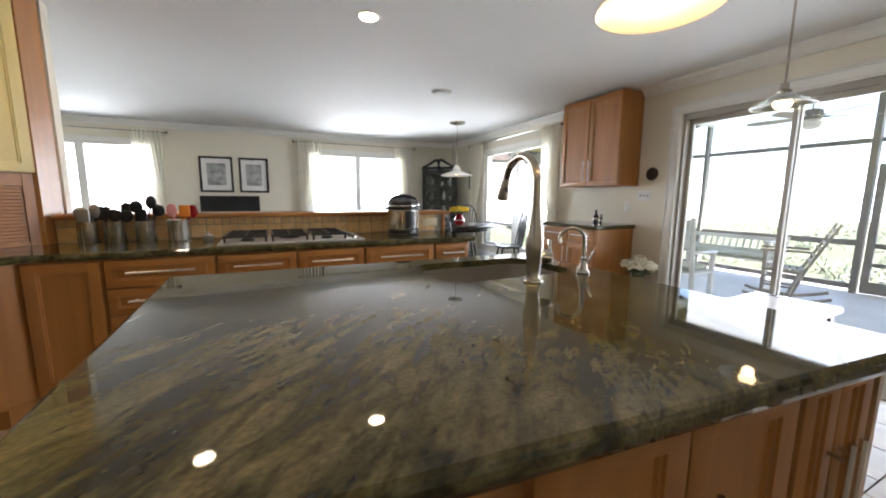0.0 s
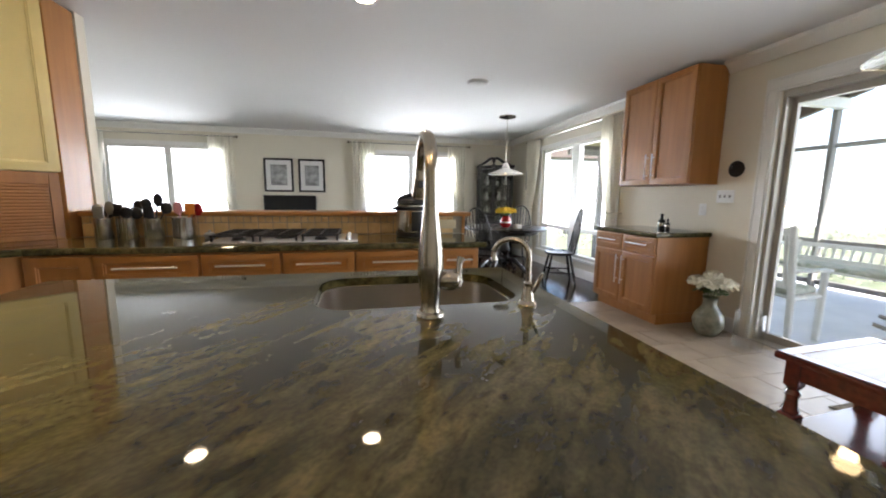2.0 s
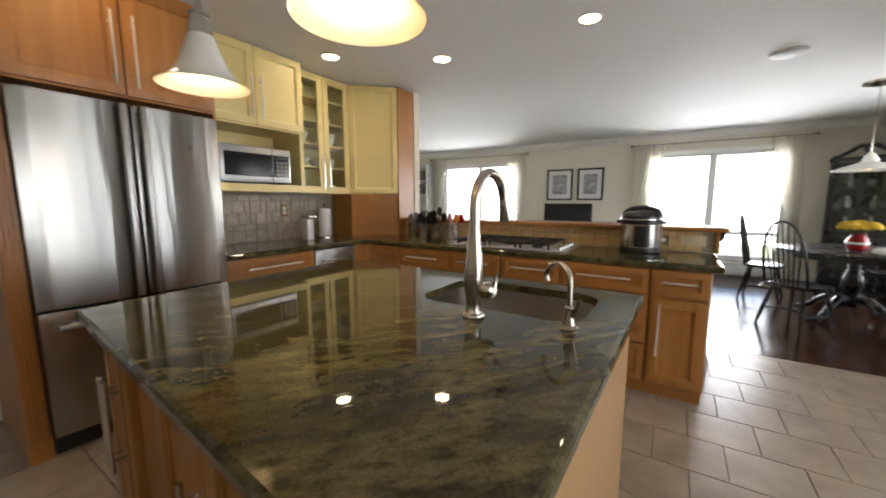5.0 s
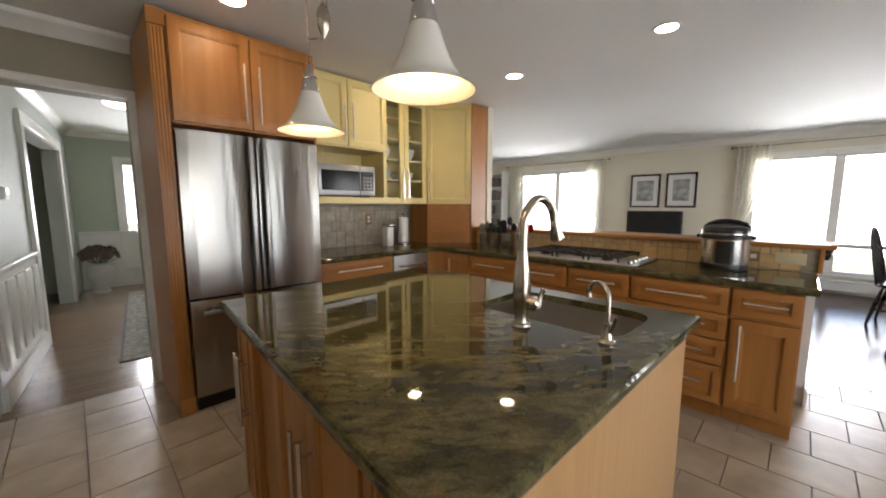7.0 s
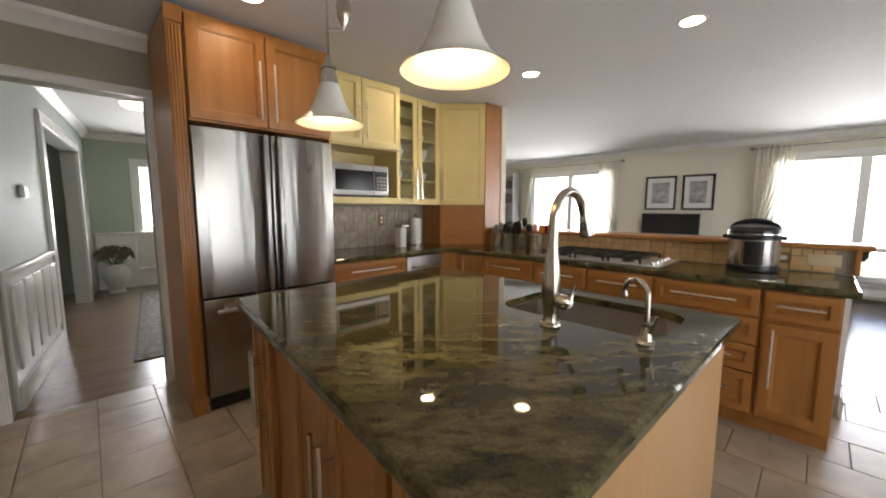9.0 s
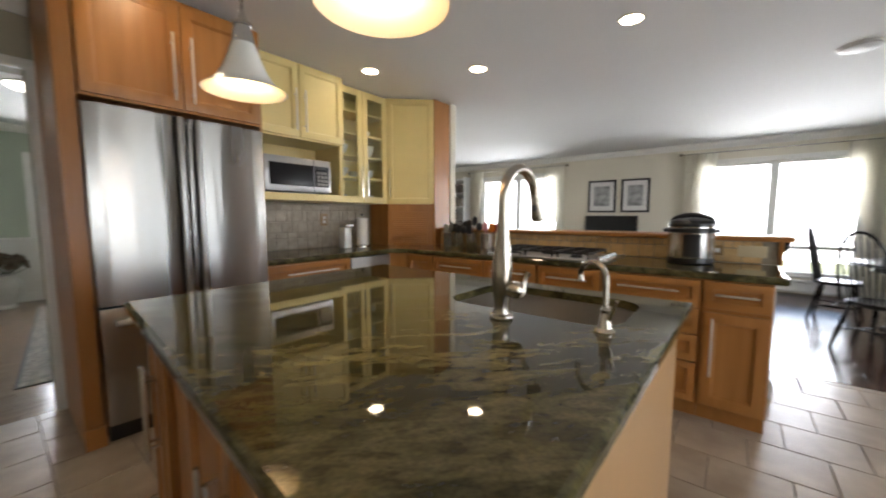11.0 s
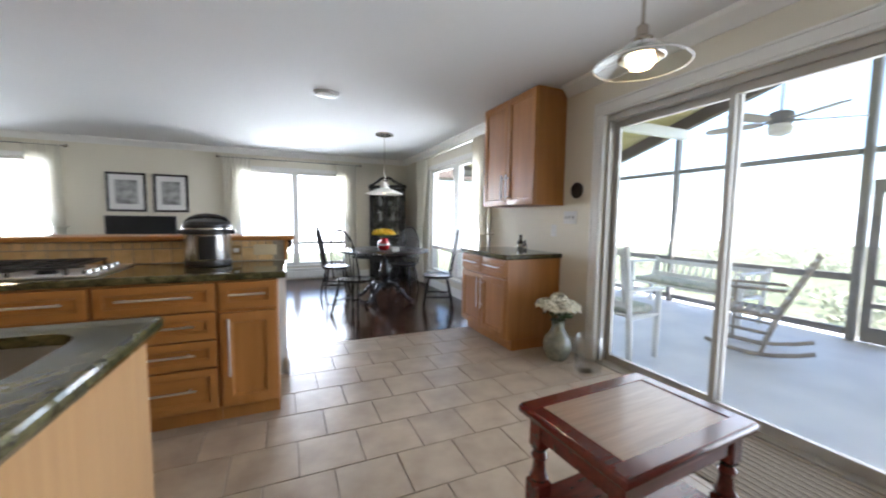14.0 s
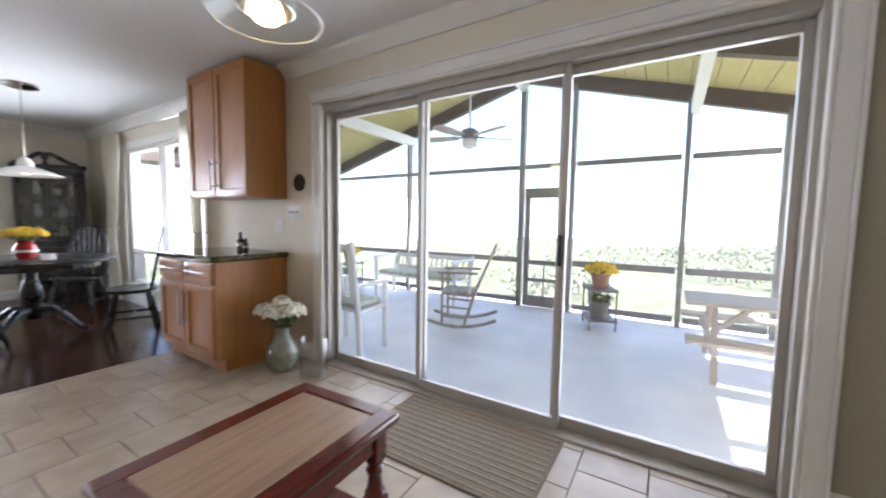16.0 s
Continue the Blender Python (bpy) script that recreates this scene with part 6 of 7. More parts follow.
# ---- curtains ----
def curtain(axis, wall, out, top_a, top_b, tie_a, tie_b, name_label):
    """Cloth hanging from rod height, gathered to one side at tie height."""
    root = thing("curtain", name_label, "curtain")
    zt, zk, zb = 2.27, 1.02, 0.04
    bm = B()
    nu, nz = 64, 36
    grid = []
    for j in range(nz + 1):
        z = zt + (zb - zt) * j / nz
        if z > zk:
            s = ((zt - z) / (zt - zk)) ** 2.2
        else:
            s = 1 - 0.35 * min(1, (zk - z) / 0.7)
        a, b = top_a + (tie_a - top_a) * s, top_b + (tie_b - top_b) * s
        row = []
        for i in range(nu + 1):
            u = i / nu
            w = a + (b - a) * u
            fold = (0.028 - 0.010 * s) * math.sin(u * 2 * math.pi * 7) + 0.008 * math.sin(u * 31 + z * 3) + 0.006 * math.sin(z * 7 + u * 9)
            d = wall + out * (0.10 + fold)
            row.append(bm.verts.new((d, w, z) if axis == "x" else (w, d, z)))
        grid.append(row)
    for j in range(nz):
        for i in range(nu):
            bm.faces.new((grid[j][i], grid[j][i + 1], grid[j + 1][i + 1], grid[j + 1][i]))
    part("cloth", bm, M_CURTAIN, root)
    bm = B()
    pts = [(tie_a, 0.0), (tie_a, 0.12), ((tie_a + tie_b) / 2, 0.138), (tie_b, 0.12), (tie_b, 0.04)]
    tube(bm, [((wall + out * d, w, zk) if axis == "x" else (w, wall + out * d, zk)) for w, d in pts], 0.008, 8)
    part("tieback", bm, M_CURTAIN, root)
    return root


def rod(axis, wall, out, a0, a1):
    root = thing("curtain_rod", "thin metal curtain rod with ball finials", "curtain rod")
    d, z = wall + out * 0.10, 2.25
    P = (lambda w, dd=d: (dd, w, z)) if axis == "x" else (lambda w, dd=d: (w, dd, z))
    part("rod", one_tube([P(a0), P(a1)], 0.009, 10), M_CHROME, root)
    for a in (a0, a1):
        bm = B()
        bmesh.ops.create_uvsphere(bm, u_segments=12, v_segments=8, radius=0.026, matrix=Matrix.Translation(P(a)))
        part("finial", bm, M_NICKEL, root)
        part("bracket", one_tube([P(a + (0.06 if a == a0 else -0.06)), P(a + (0.06 if a == a0 else -0.06), wall)], 0.007, 8), M_NICKEL, root)


rod("y", NORTH, -1, -3.55, -1.06)
rod("y", NORTH, -1, 0.93, 3.40)
rod("x", EAST, -1, 4.85, 7.52)
for args in (("y", NORTH, -1, -1.13, -1.55, -1.12, -1.28), ("y", NORTH, -1, -3.48, -3.15, -3.46, -3.34), ("y", NORTH, -1, 1.0, 1.45, 1.0, 1.17), ("y", NORTH, -1, 3.32, 2.93, 3.32, 3.17),
             ("x", EAST, -1, 4.90, 5.30, 4.90, 5.08), ("x", EAST, -1, 7.47, 7.06, 7.47, 7.24)):
    curtain(*args, "cream sheer curtain panel tied back beside the window")


# ---- far wall ----
def picture(x0, x1, z0, z1):
    root = thing("framed_print", "black framed grey sketch in a wide white mount", "picture", (x0, NORTH, z0), 0, "pair of framed prints")
    w, h = x1 - x0, z1 - z0
    for bx in ((0, 0, 0.035, h), (w - 0.035, 0, w, h), (0.035, 0, w - 0.035, 0.035), (0.035, h - 0.035, w - 0.035, h)):
        part("frame_bar", one_box(bx[0], -0.03, bx[1], bx[2], 0, bx[3], 0.004), M_EBONY, root)
    part("mount", one_box(0.035, -0.014, 0.035, w - 0.035, -0.002, h - 0.035), M_PAPER, root, "white mount")
    part("print", one_box(0.115, -0.018, 0.125, w - 0.115, -0.014, h - 0.12), M_ART, root, "grey sketch of a still life")


picture(-0.645, -0.12, 1.265, 1.90)
picture(-0.025, 0.465, 1.265, 1.90)
tv = thing("television", "black flat television on the far wall", "television", (-0.66, NORTH, 0.62))
part("panel", one_box(0, -0.10, 0, 0.95, -0.05, 0.58, 0.006, 2), M_BLACK, tv)
part("screen", one_box(0.015, -0.103, 0.03, 0.935, -0.10, 0.565), M_SCREEN, tv, "dark glossy screen")
part("mount", one_box(0.3, -0.05, 0.15, 0.65, 0, 0.45), M_BLACK, tv)
for x0, x1 in ((-3.2, -1.28), (1.22, 3.2)):
    bh = thing("baseboard_heater", "white baseboard heater under the window", "heater", (x0, NORTH, 0))
    part("back_plate", one_box(0, -0.012, 0.02, x1 - x0, 0, 0.22), M_WHITEWOOD, bh)
    part("hood", one_box(0, -0.075, 0.185, x1 - x0, -0.012, 0.22, 0.008, 2), M_WHITEWOOD, bh)
    part("front_plate", one_box(0.02, -0.078, 0.05, x1 - x0 - 0.02, -0.066, 0.165, 0.004), M_WHITEWOOD, bh)
    for xx in (0.0, x1 - x0 - 0.02):
        part("end_cap", one_box(xx, -0.076, 0.0, xx + 0.02, -0.012, 0.185), M_WHITEWOOD, bh)
bk = thing("bookcase", "white built-in bookcase half full of books", "bookcase", (-4.26, NORTH - 0.30, 0))
for x0 in (0, 0.67):
    part("side_panel", one_box(x0, 0, 0, x0 + 0.025, 0.298, 2.15, 0.002), M_WHITEWOOD, bk)
part("back_panel", one_box(0.025, 0.285, 0, 0.67, 0.298, 2.15), M_WHITEWOOD, bk)
for k in range(7):
    part("shelf", one_box(0.025, 0.002, 0.02 + k * 0.345, 0.67, 0.285, 0.045 + k * 0.345, 0.002), M_WHITEWOOD, bk)
for k in range(1, 6):
    x = -4.225
    while x < -3.72 - 0.2 * (k % 3 == 0):
        w, h = random.uniform(0.022, 0.045), random.uniform(0.19, 0.27)
        b_ = link_mesh("book", one_box(0, 0, 0, w, 0.19, h, 0.003), M_BOOK)
        b_.matrix_basis = pose(x, NORTH - 0.28, 0.0455 + k * 0.345)
        tagged(b_, "book standing on a bookcase shelf", "book", "books")
        x += w + 0.002

# ---- backsplash tiles ----
def tile_mesh(name, w, d, h, material):
    bm = B()
    box(bm, 0, 0, 0, w, d, h, 0.003)
    me = bpy.data.meshes.new(name)
    bm.to_mesh(me)
    bm.free()
    me.materials.append(material)
    return me


bs = tagged(link_mesh("wall_backsplash", one_box(WEST, 1.965, COUNTER, WEST + 0.006, 3.458, UB), M_LIGHTGROUT), "tumbled stone tile backsplash", kind="structure")
tile_sizes = {(w, h): tile_mesh("tile", 0.008, w, h, M_STONE) for w in (0.046, 0.098) for h in (0.046, 0.098)}
z, row = COUNTER + 0.004, 0
while z < UB - 0.045:
    h = 0.046 if row % 3 == 1 else 0.098
    y = 1.967
    while y < 3.355:
        w = random.choice((0.046, 0.098, 0.098, 0.098))
        piece("tile", tile_sizes[w, h], bs, pose(WEST + 0.006 + random.uniform(-0.001, 0.001), y, z))
        y += w + 0.0055
    z, row = z + h + 0.0055, row + 1
bar_tiles = tagged(link_mesh("wall_bar_tiles", one_box(-0.80, 3.889, COUNTER, 1.965, 3.895, 1.035), M_LIGHTGROUT), "honey stone tiles on the bar wall", kind="structure")
t1, t2 = tile_mesh("tile", 0.098, 0.008, 0.092, M_GOLDTILE), tile_mesh("tile", 0.046, 0.008, 0.044, M_GOLDTILE)
x = -0.798
while x < 1.86:
    piece("tile", t1, bar_tiles, pose(x, 3.881 + random.uniform(-0.001, 0.001), COUNTER + 0.003))
    for k in range(2):
        piece("tile", t2, bar_tiles, pose(x + k * 0.0515, 3.881 + random.uniform(-0.001, 0.001), COUNTER + 0.100))
    x += 0.1032
br_ = thing("ledge_bracket", "small dark carved bracket under the bar ledge", "bracket", (1.99, 3.93, 0.965))
part("scroll", one_lathe([(0, 0), (0.012, 0.004), (0.02, 0.02), (0.026, 0.035), (0.022, 0.048), (0.03, 0.06), (0.026, 0.069), (0, 0.069)], 14), M_EBONY, br_)
tr_ = link_mesh("bar_end_trim", one_box(1.958, 3.868, COUNTER, 1.982, 3.889, 1.035, 0.003), M_MAPLE)
tagged(tr_, "honey wood trim at the end of the bar tiles", "trim", kind="structure")
kn = thing("bar_rosette", "carved dark wood rosette at the end of the bar ledge", "bracket", (1.99, 4.02, 1.0))
bm = B()
lathe(bm, [(0, 0.05), (0.02, 0.045), (0.03, 0.03), (0.036, 0.012), (0.03, 0.0), (0, 0)], 20, wobble=0.06)
bmesh.ops.rotate(bm, verts=bm.verts, matrix=Matrix.Rotation(radians(90), 3, "Y"))
bmesh.ops.translate(bm, verts=bm.verts, vec=(-0.025, 0, 0))
part("rosette", bm, M_TABLE, kn)

# ---- hall ----
wn_root = tagged(new("wall_wainscot"), "white raised-panel wainscot along the hall", kind="structure")
left = [part("back", one_box(-3.03, 0.21, 0.0, WEST - 0.14, 0.222, 0.86), M_TRIM, wn_root), part("cap", one_box(-3.03, 0.21, 0.86, WEST - 0.14, 0.245, 0.90, 0.006, 2), M_TRIM, wn_root),
        part("skirting", one_box(-3.03, 0.222, 0.0, WEST - 0.14, 0.242, 0.16, 0.006, 2), M_TRIM, wn_root)]
for k in range(5):
    x0 = -2.98 + k * 0.265
    left.append(part("panel", one_box(x0, 0.222, 0.24, x0 + 0.20, 0.242, 0.80, 0.012, 2), M_TRIM, wn_root))
for o in left:
    o.matrix_basis = HALL_TURN
part("back", one_box(-6.0, 0.67, 0.13, -5.988, 3.3, 0.86), M_TRIM, wn_root)
part("cap", one_box(-6.0, 0.67, 0.86, -5.965, 3.3, 0.90, 0.006, 2), M_TRIM, wn_root)
hl = thing("hall_ceiling_light", "flush white glass ceiling light in the hall, lit", "ceiling light", (-3.55, 1.09, CEIL))
part("base", one_lathe([(0, 0), (0.15, 0), (0.15, -0.015), (0.0, -0.015)], 28), M_WHITEWOOD, hl)
part("diffuser", one_lathe([(0.14, -0.015), (0.135, -0.035), (0.10, -0.055), (0.0, -0.065)], 28), M_HALLGLOW, hl, "glowing white glass bowl")
th = thing("thermostat", "small grey thermostat on the hall wall", "thermostat", HALL_TURN @ Vector((-2.3, 0.21, 1.40)), 174.4)
part("case", one_box(-0.055, -0.028, -0.045, 0.055, 0, 0.045, 0.006, 2), M_WHITEWOOD, th)
part("display", one_box(-0.03, -0.031, -0.01, 0.03, -0.028, 0.028), M_SCREEN, th)
ur = thing("floor_urn", "tall white urn of dried flowers on the hall floor", "urn", (-5.62, 0.86, 0))
part("urn", one_lathe([(0, 0.0), (0.10, 0.0), (0.105, 0.02), (0.085, 0.05), (0.13, 0.15), (0.165, 0.26), (0.16, 0.34), (0.11, 0.41), (0.095, 0.43), (0.12, 0.455), (0.11, 0.455), (0.08, 0.43), (0, 0.40)], 32), M_URN, ur)
bm = B()
for k in range(22):
    a = k * 2.4
    tube(bm, [(0, 0, 0.40), (0.2 * math.cos(a), 0.2 * math.sin(a), 0.58 + 0.08 * math.sin(k))], 0.004, 5)
part("stems", bm, M_STEM, ur)
bm = B()
blossom_cluster(bm, (0, 0, 0.56), 0.24, 150, 0.045, 0.75)
part("dried_bouquet", bm, M_DRIED, ur, "faded brown flower heads")
rg = thing("runner_rug", "patterned grey and cream oriental runner on the hall floor", "rug", (-5.3, 1.13, 0), -5.6)
part("field", one_box(0.09, 0.09, 0.001, 3.11, 0.61, 0.010, 0.002), M_RUG, rg)
for bx in ((0, 0, 3.2, 0.09), (0, 0.61, 3.2, 0.70), (0, 0.09, 0.09, 0.61), (3.11, 0.09, 3.2, 0.61)):
    part("border", one_box(bx[0], bx[1], 0.001, bx[2], bx[3], 0.0095, 0.002), M_RUGEDGE, rg)
for bx in ((-0.02, -0.02, 3.22, 0.0), (-0.02, 0.70, 3.22, 0.72), (-0.02, 0.0, 0.0, 0.70), (3.2, 0.0, 3.22, 0.70)):
    part("binding", one_box(bx[0], bx[1], 0.001, bx[2], bx[3], 0.009, 0.002), M_RUGBIND, rg)
for k in range(11):
    cx = 0.28 + k * 0.265
    bm = B()
    lathe(bm, [(0.09, 0.010), (0.085, 0.0125), (0.05, 0.0125), (0.045, 0.010)], 8, (cx, 0.35, 0))
    lathe(bm, [(0.02, 0.010), (0.018, 0.0125), (0, 0.0125)], 8, (cx, 0.35, 0))
    part("medallion", bm, M_WEAVE, rg)

# ---- porch things ----
fn = thing("ceiling_fan", "porch ceiling fan with five pale blades and a light bowl", "ceiling fan", (6.22, 2.86, 2.09))
zr = roof_z(2.86) - 0.02 - 2.09
part("downrod", one_tube([(0, 0, 0.14), (0, 0, zr)], 0.012, 10), M_WHITEWOOD, fn)
part("motor", one_lathe([(0, 0.15), (0.06, 0.15), (0.095, 0.13), (0.10, 0.05), (0.08, 0.03), (0, 0.03)], 28), M_POST, fn)
part("light_bowl", one_lathe([(0.08, 0.03), (0.10, 0.0), (0.085, -0.05), (0.04, -0.075), (0, -0.08)], 24), M_OPAL, fn)
for k in range(5):
    a = radians(72 * k + 100)
    c, s = math.cos(a), math.sin(a)
    m3 = Matrix.Rotation(a, 3, "Z") @ Matrix.Rotation(radians(11), 3, "X")
    bm = B()
    ring = [(0.14, -0.035), (0.2, -0.055), (0.4, -0.07), (0.55, -0.065), (0.60, -0.04), (0.61, 0), (0.60, 0.04), (0.55, 0.065), (0.4, 0.07), (0.2, 0.055), (0.14, 0.035)]
    prism(bm, ring, 0.055, 0.065)
    bmesh.ops.rotate(bm, verts=bm.verts, matrix=m3)
    b_ = part("blade", bm, M_PICNIC, fn, "pale wood blade")
    bm = B()
    tube(bm, [(0.08, 0, 0.06), (0.17, 0, 0.062)], 0.012, 6)
    bmesh.ops.rotate(bm, verts=bm.verts, matrix=m3)
    part("blade_iron", bm, M_POST, b_)


def slat_chair(name, label, place, rz, w, material, rocker, cushion):
    """Wooden armchair facing +y in its own axes; on rockers if asked."""
    root = thing(name, label, "chair" if w < 1 else "bench", place, rz)
    zs = 0.34 if w > 1 else 0.40
    tilt = 0.30 if rocker else 0.10
    thick = 0.02 if rocker else 0.03
    d = 0.46
    top_z = 0.68 if w > 1 else (0.93 if rocker else 1.02)
    for s in (-1, 1):
        x = s * (w / 2)
        part("front_leg", one_tube([(x, d / 2, 0.03 if rocker else 0), (x, d / 2, 0.62)], thick, 8), material, root)
        if rocker:
            part("back_post", one_tube([(x, -d / 2 + 0.14, 0.03), (x, -d / 2, zs), (x, -d / 2 - tilt, top_z + 0.03)], [0.02, 0.022, 0.014], 8), material, root)
            for zz in (0.14, 0.25):
                part("side_stretcher", one_tube([(x, -d / 2 + 0.14 - 0.38 * (zz - 0.03), zz - 0.02), (x, d / 2, zz)], 0.012, 8), material, root)
        else:
            part("back_post", one_tube([(x, -d / 2 + 0.03, 0), (x, -d / 2, zs), (x, -d / 2 - tilt, top_z)], thick, 8), material, root)
        part("arm", one_box(x - 0.035, -d / 2 - 0.05, 0.62, x + 0.035, d / 2 + 0.06, 0.645, 0.008, 2), material, root)
        if rocker:
            pts = [(x, y, 0.022 + 0.16 * (y / 0.55) ** 2 * 0.6) for y in (-0.55, -0.4, -0.2, 0, 0.2, 0.35, 0.45)]
            part("rocker", one_tube(pts, 0.02, 8), material, root)
        part("side_rail", one_tube([(x, -d / 2 + 0.01, zs - 0.02), (x, d / 2, zs)], 0.016, 8), material, root)
    for k in range(6):
        y = -d / 2 + 0.03 + k * (d - 0.04) / 5
        part("seat_slat", one_box(-w / 2, y - 0.032, zs - 0.01 + 0.01 * k / 5, w / 2, y + 0.032, zs + 0.01 + 0.01 * k / 5, 0.004), material, root)
    zt = top_z
    for z in (zs + 0.1, zt - 0.05):
        yy = -d / 2 - tilt * (z - zs) / (zt - zs)
        part("back_rail", one_box(-w / 2, yy - 0.014, z - 0.03, w / 2, yy + 0.014, z + 0.03, 0.004), material, root)
    if rocker:
        for k in range(4):
            z = zs + 0.17 + k * 0.08
            yy = -d / 2 - tilt * (z - zs) / (zt - zs)
            part("back_slat", one_box(-w / 2, yy - 0.009, z - 0.022, w / 2, yy + 0.009, z + 0.022, 0.004), material, root)
    else:
        n_ = max(5, int(w / 0.095))
        for k in range(n_):
            x = -w / 2 + (k + 0.5) * w / n_
            part("back_slat", one_tube([(x, -d / 2 - tilt * 0.12 / (zt - zs), zs + 0.1), (x, -d / 2 - tilt * (zt - 0.06 - zs) / (zt - zs), zt - 0.06)], 0.016, 6), material, root)
    if cushion:
        part("cushion", one_box(-w / 2 + 0.03, -d / 2 + 0.03, zs + 0.015, w / 2 - 0.03, d / 2 - 0.02, zs + 0.08, 0.025, 3), M_CUSHION, root, "faded floral cushion")
    return root


rk = slat_chair("rocking_chair", "weathered wooden rocking chair on the porch", (6.14, 2.90, -0.03), 22, 0.52, M_CANE, True, False)
rk.scale = (0.85, 0.78, 1.0)
slat_chair("porch_bench", "white slatted porch bench with a floral cushion", (7.05, 4.10, -0.03), 90, 1.45, M_WHITEWOOD, False, True)
pa = slat_chair("porch_armchair", "white wooden porch armchair with a floral cushion", (4.87, 3.38, -0.03), -90, 0.52, M_WHITEWOOD, False, True)
pa.scale = (1.0, 0.78, 1.0)


def plant_stand(x, y, label):
    root = thing("plant_stand", label, "plant stand", (x, y, -0.03), 20, "porch plant stands")
    for sx in (-0.2, 0.2):
        for sy in (-0.14, 0.14):
            part("leg", one_tube([(sx, sy, 0), (sx, sy, 0.48)], 0.012, 6), M_POST, root)
    for z in (0.10, 0.44):
        part("shelf", one_box(-0.22, -0.16, z, 0.22, 0.16, z + 0.02, 0.004), M_POST, root)
    for z, flower, r in ((0.46, True, 0.11), (0.12, False, 0.12)):
        p = thing("potted_plant", "yellow chrysanthemum in a terracotta pot" if flower else "leafy green plant in a grey pot", "potted plant", (x, y, z - 0.03))
        part("pot", one_lathe([(0, 0), (r * 0.7, 0), (r * 0.95, 0.14), (r * 1.08, 0.145), (r * 1.08, 0.175), (r * 0.95, 0.175), (r * 0.9, 0.16), (0, 0.155)], 22), M_TERRA if flower else M_POST, p)
        bm = B()
        leaf_cluster(bm, (0, 0, 0.22), (0.15, 0.15, 0.06), 160, 0.03)
        part("leaves", bm, M_LEAF, p)
        if flower:
            bm = B()
            blossom_cluster(bm, (0, 0, 0.21), 0.19, 260, 0.026, 0.6)
            part("flowers", bm, M_YFLOWER, p, "yellow flower heads")
    return root


plant_stand(6.98, 1.50, "small tiered metal plant stand on the porch")
plant_stand(6.95, 5.55, "small tiered metal plant stand at the porch corner")

pk = thing("picnic_table", "pale timber picnic table with attached benches", "picnic table", (6.21, 0.02, -0.03))
for k in range(6):
    part("top_board", one_box(-0.36 + k * 0.121, -0.85, 0.71, -0.36 + k * 0.121 + 0.116, 0.85, 0.745, 0.004), M_PICNIC, pk)
for s in (-1, 1):
    for k in range(2):
        x = s * 0.62 + (k - 1) * 0.125
        part("bench_board", one_box(x, -0.85, 0.41, x + 0.12, 0.85, 0.445, 0.004), M_PICNIC, pk)
for y in (-0.6, 0.6):
    part("cross_beam", one_box(-0.74, y + 0.022, 0.33, 0.74, y + 0.06, 0.41, 0.004), M_PICNIC, pk)
    part("top_beam", one_box(-0.34, y + 0.022, 0.63, 0.34, y + 0.06, 0.71, 0.004), M_PICNIC, pk)
    for s in (-1, 1):
        part("leg", one_tube([(s * 0.55, y, 0.0), (s * 0.22, y, 0.70)], 0.04, 4), M_PICNIC, pk)
    part("brace", one_tube([(0, y * 0.98, 0.36), (0, y * 0.4, 0.70)], 0.03, 4), M_PICNIC, pk)
pk.scale = (0.8, 0.8, 0.8)

# ---- garden ----
bm = B()
for k in range(130):
    x = random.uniform(11, 34)
    y = random.uniform(-14, 22)
    s = random.uniform(0.5, 1.1) * (0.7 + x / 30)
    top = random.uniform(0.2, 0.75) + x * 0.012
    leaf_cluster(bm, (x, y, -0.9 + top * 0.45), (s, s, top * 0.55), 120, 0.085)
tagged(link_mesh("garden_shrubs", bm, M_SHRUB), "loose sunlit green shrubs filling the garden", "shrubs", kind="stuff")


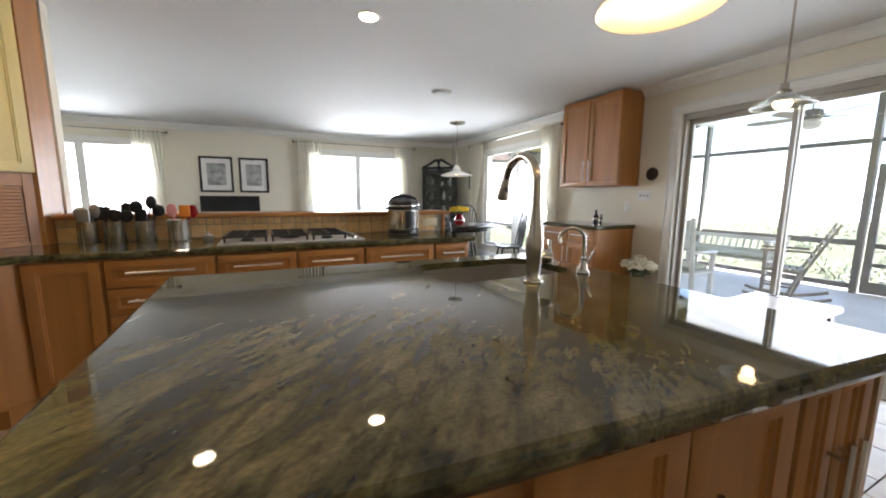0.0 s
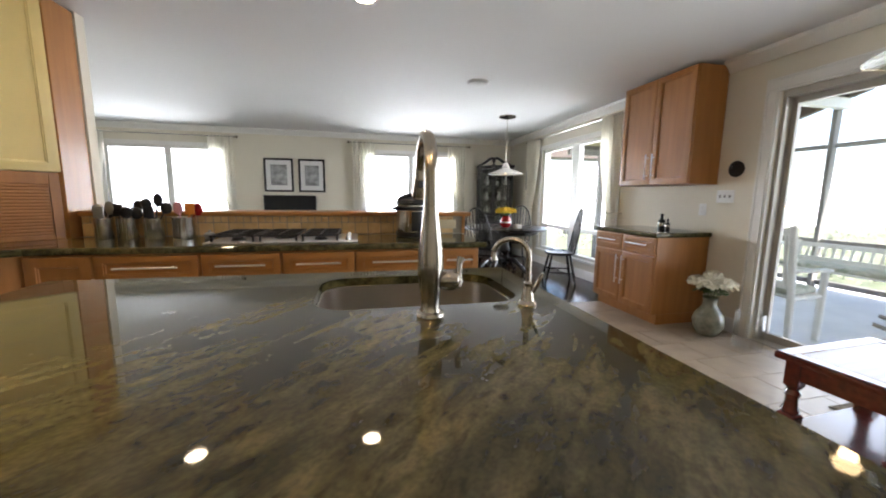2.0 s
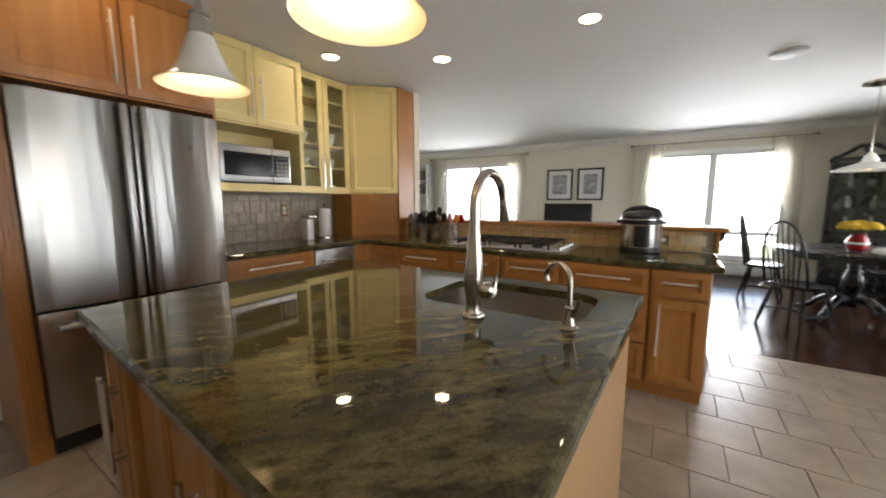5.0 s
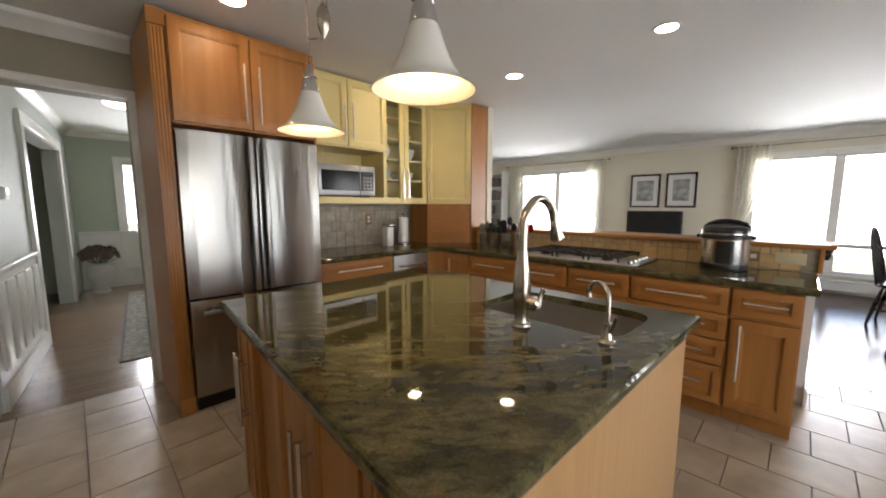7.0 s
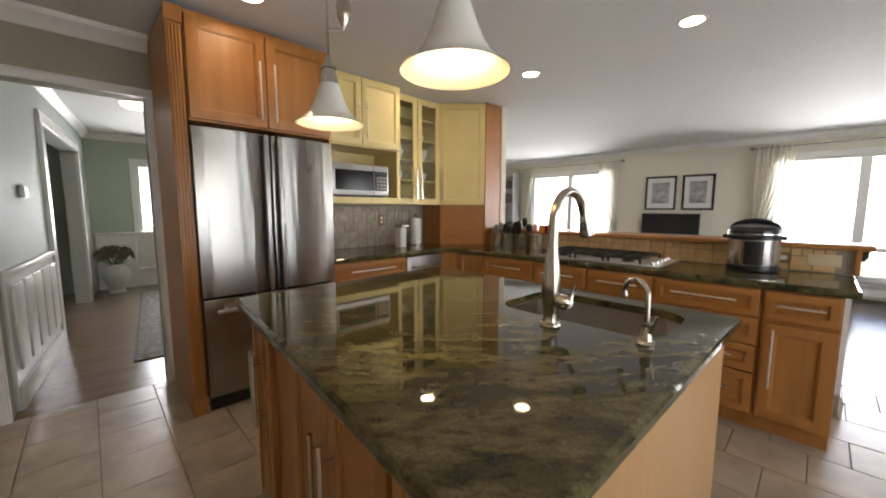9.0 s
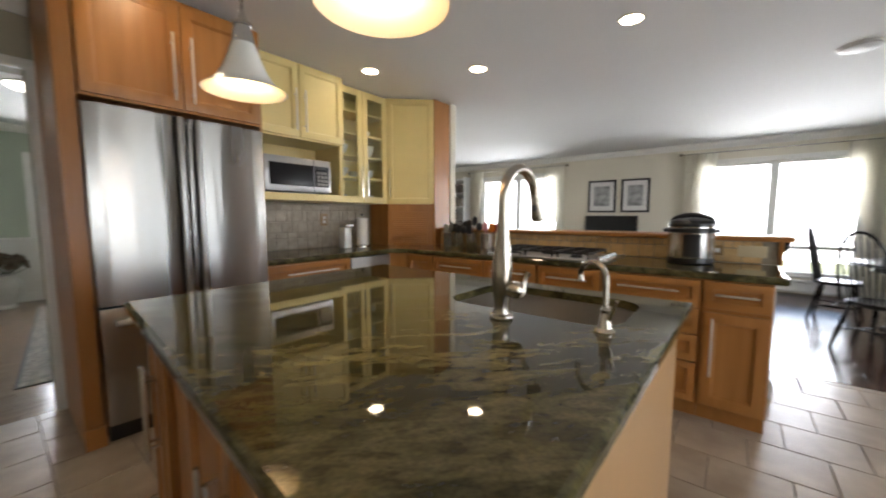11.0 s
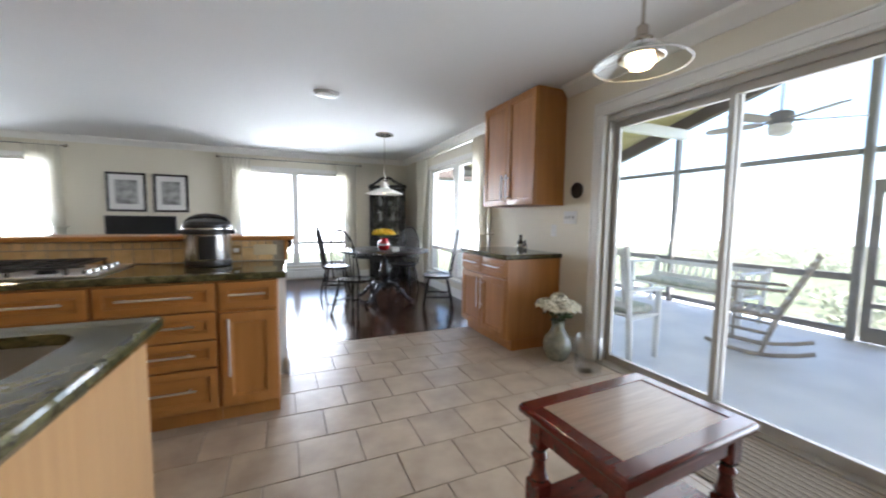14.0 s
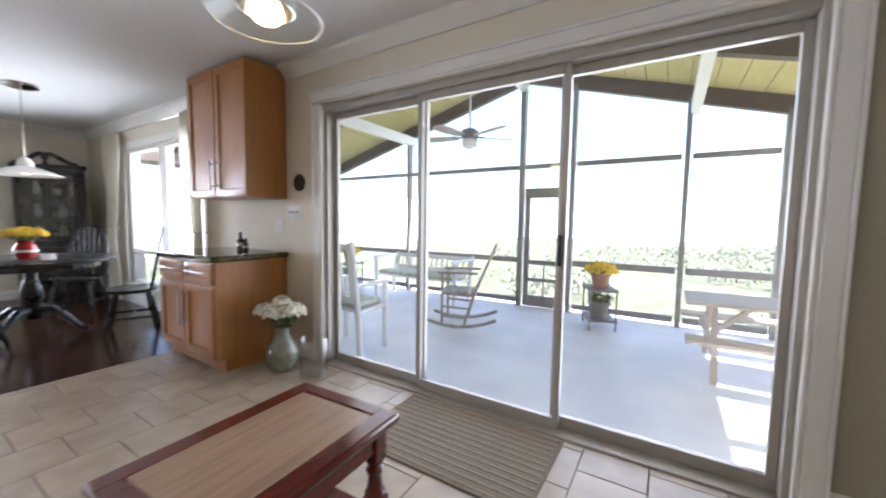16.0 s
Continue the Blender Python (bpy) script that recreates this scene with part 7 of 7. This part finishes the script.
# ---- floors ----
def floor_pieces(name, label, material, base_label, x0, y0, x1, y1, w, h, gap, near, offset, top=0.0, thick=0.012, px=0.0, py=0.0):
    """Rows along x of pieces w by h; those inside `near` are objects of their own, the rest one joined mesh."""
    root = tagged(new(name), label, kind="structure")
    rest, meshes, count = B(), {}, 0
    r = math.floor((y0 - py) / h) - 1
    while py + r * h < y1:
        a, b = max(y0, py + r * h + gap / 2), min(y1, py + (r + 1) * h - gap / 2)
        if b - a > 0.01:
            s = px + offset * (r % 3 if offset < 0.4 else r % 2) * w
            c = math.floor((x0 - s) / w) - 1
            while s + c * w < x1:
                u, v = max(x0, s + c * w + gap / 2), min(x1, s + (c + 1) * w - gap / 2)
                if v - u > 0.01:
                    mx, my = (u + v) / 2, (a + b) / 2
                    if near[0] < mx < near[2] and near[1] < my < near[3] and count < 300:
                        key = (round(v - u, 3), round(b - a, 3))
                        if key not in meshes:
                            bm = B()
                            box(bm, -key[0] / 2, -key[1] / 2, -thick, key[0] / 2, key[1] / 2, 0, 0.0015)
                            me = bpy.data.meshes.new(base_label)
                            bm.to_mesh(me)
                            bm.free()
                            me.materials.append(material)
                            meshes[key] = me
                        piece(base_label, meshes[key], root, pose(mx, my, top + random.uniform(-0.0004, 0.0004), random.uniform(-0.05, 0.05), random.uniform(-0.05, 0.05), 0))
                        count += 1
                    else:
                        box(rest, u, a, top - thick, v, b, top)
                c += 1
        r += 1
    ob = link_mesh(base_label + "_field", rest, material)
    ob.parent = root
    tagged(ob, kind="stuff")
    return root


floor_pieces("floor_kitchen", "beige stone-look kitchen floor tiles in staggered rows", M_TILE, "tile", WEST, SOUTH, EAST, 4.50, 0.309, 0.2970, 0.0045, (-1.5, 0.3, 4.4, 4.6), 0.5, px=2.0, py=2.648)
floor_pieces("floor_dining", "dark polished wood plank floor", M_WOODFLOOR, "plank", -4.3, 4.505, EAST, NORTH, 1.3, 0.085, 0.0015, (1.6, 4.5, 4.4, 8.6), 0.33, px=0.4)
hall_floor = floor_pieces("floor_hall", "brown oak strip floor in the hall", M_HALLFLOOR, "plank", SOUTH, -WEST, 4.06, 6.0, 1.2, 0.075, 0.001, (-1.2, 1.5, 2.2, 4.5), 0.33)
hall_floor.rotation_euler = (0, 0, radians(90))
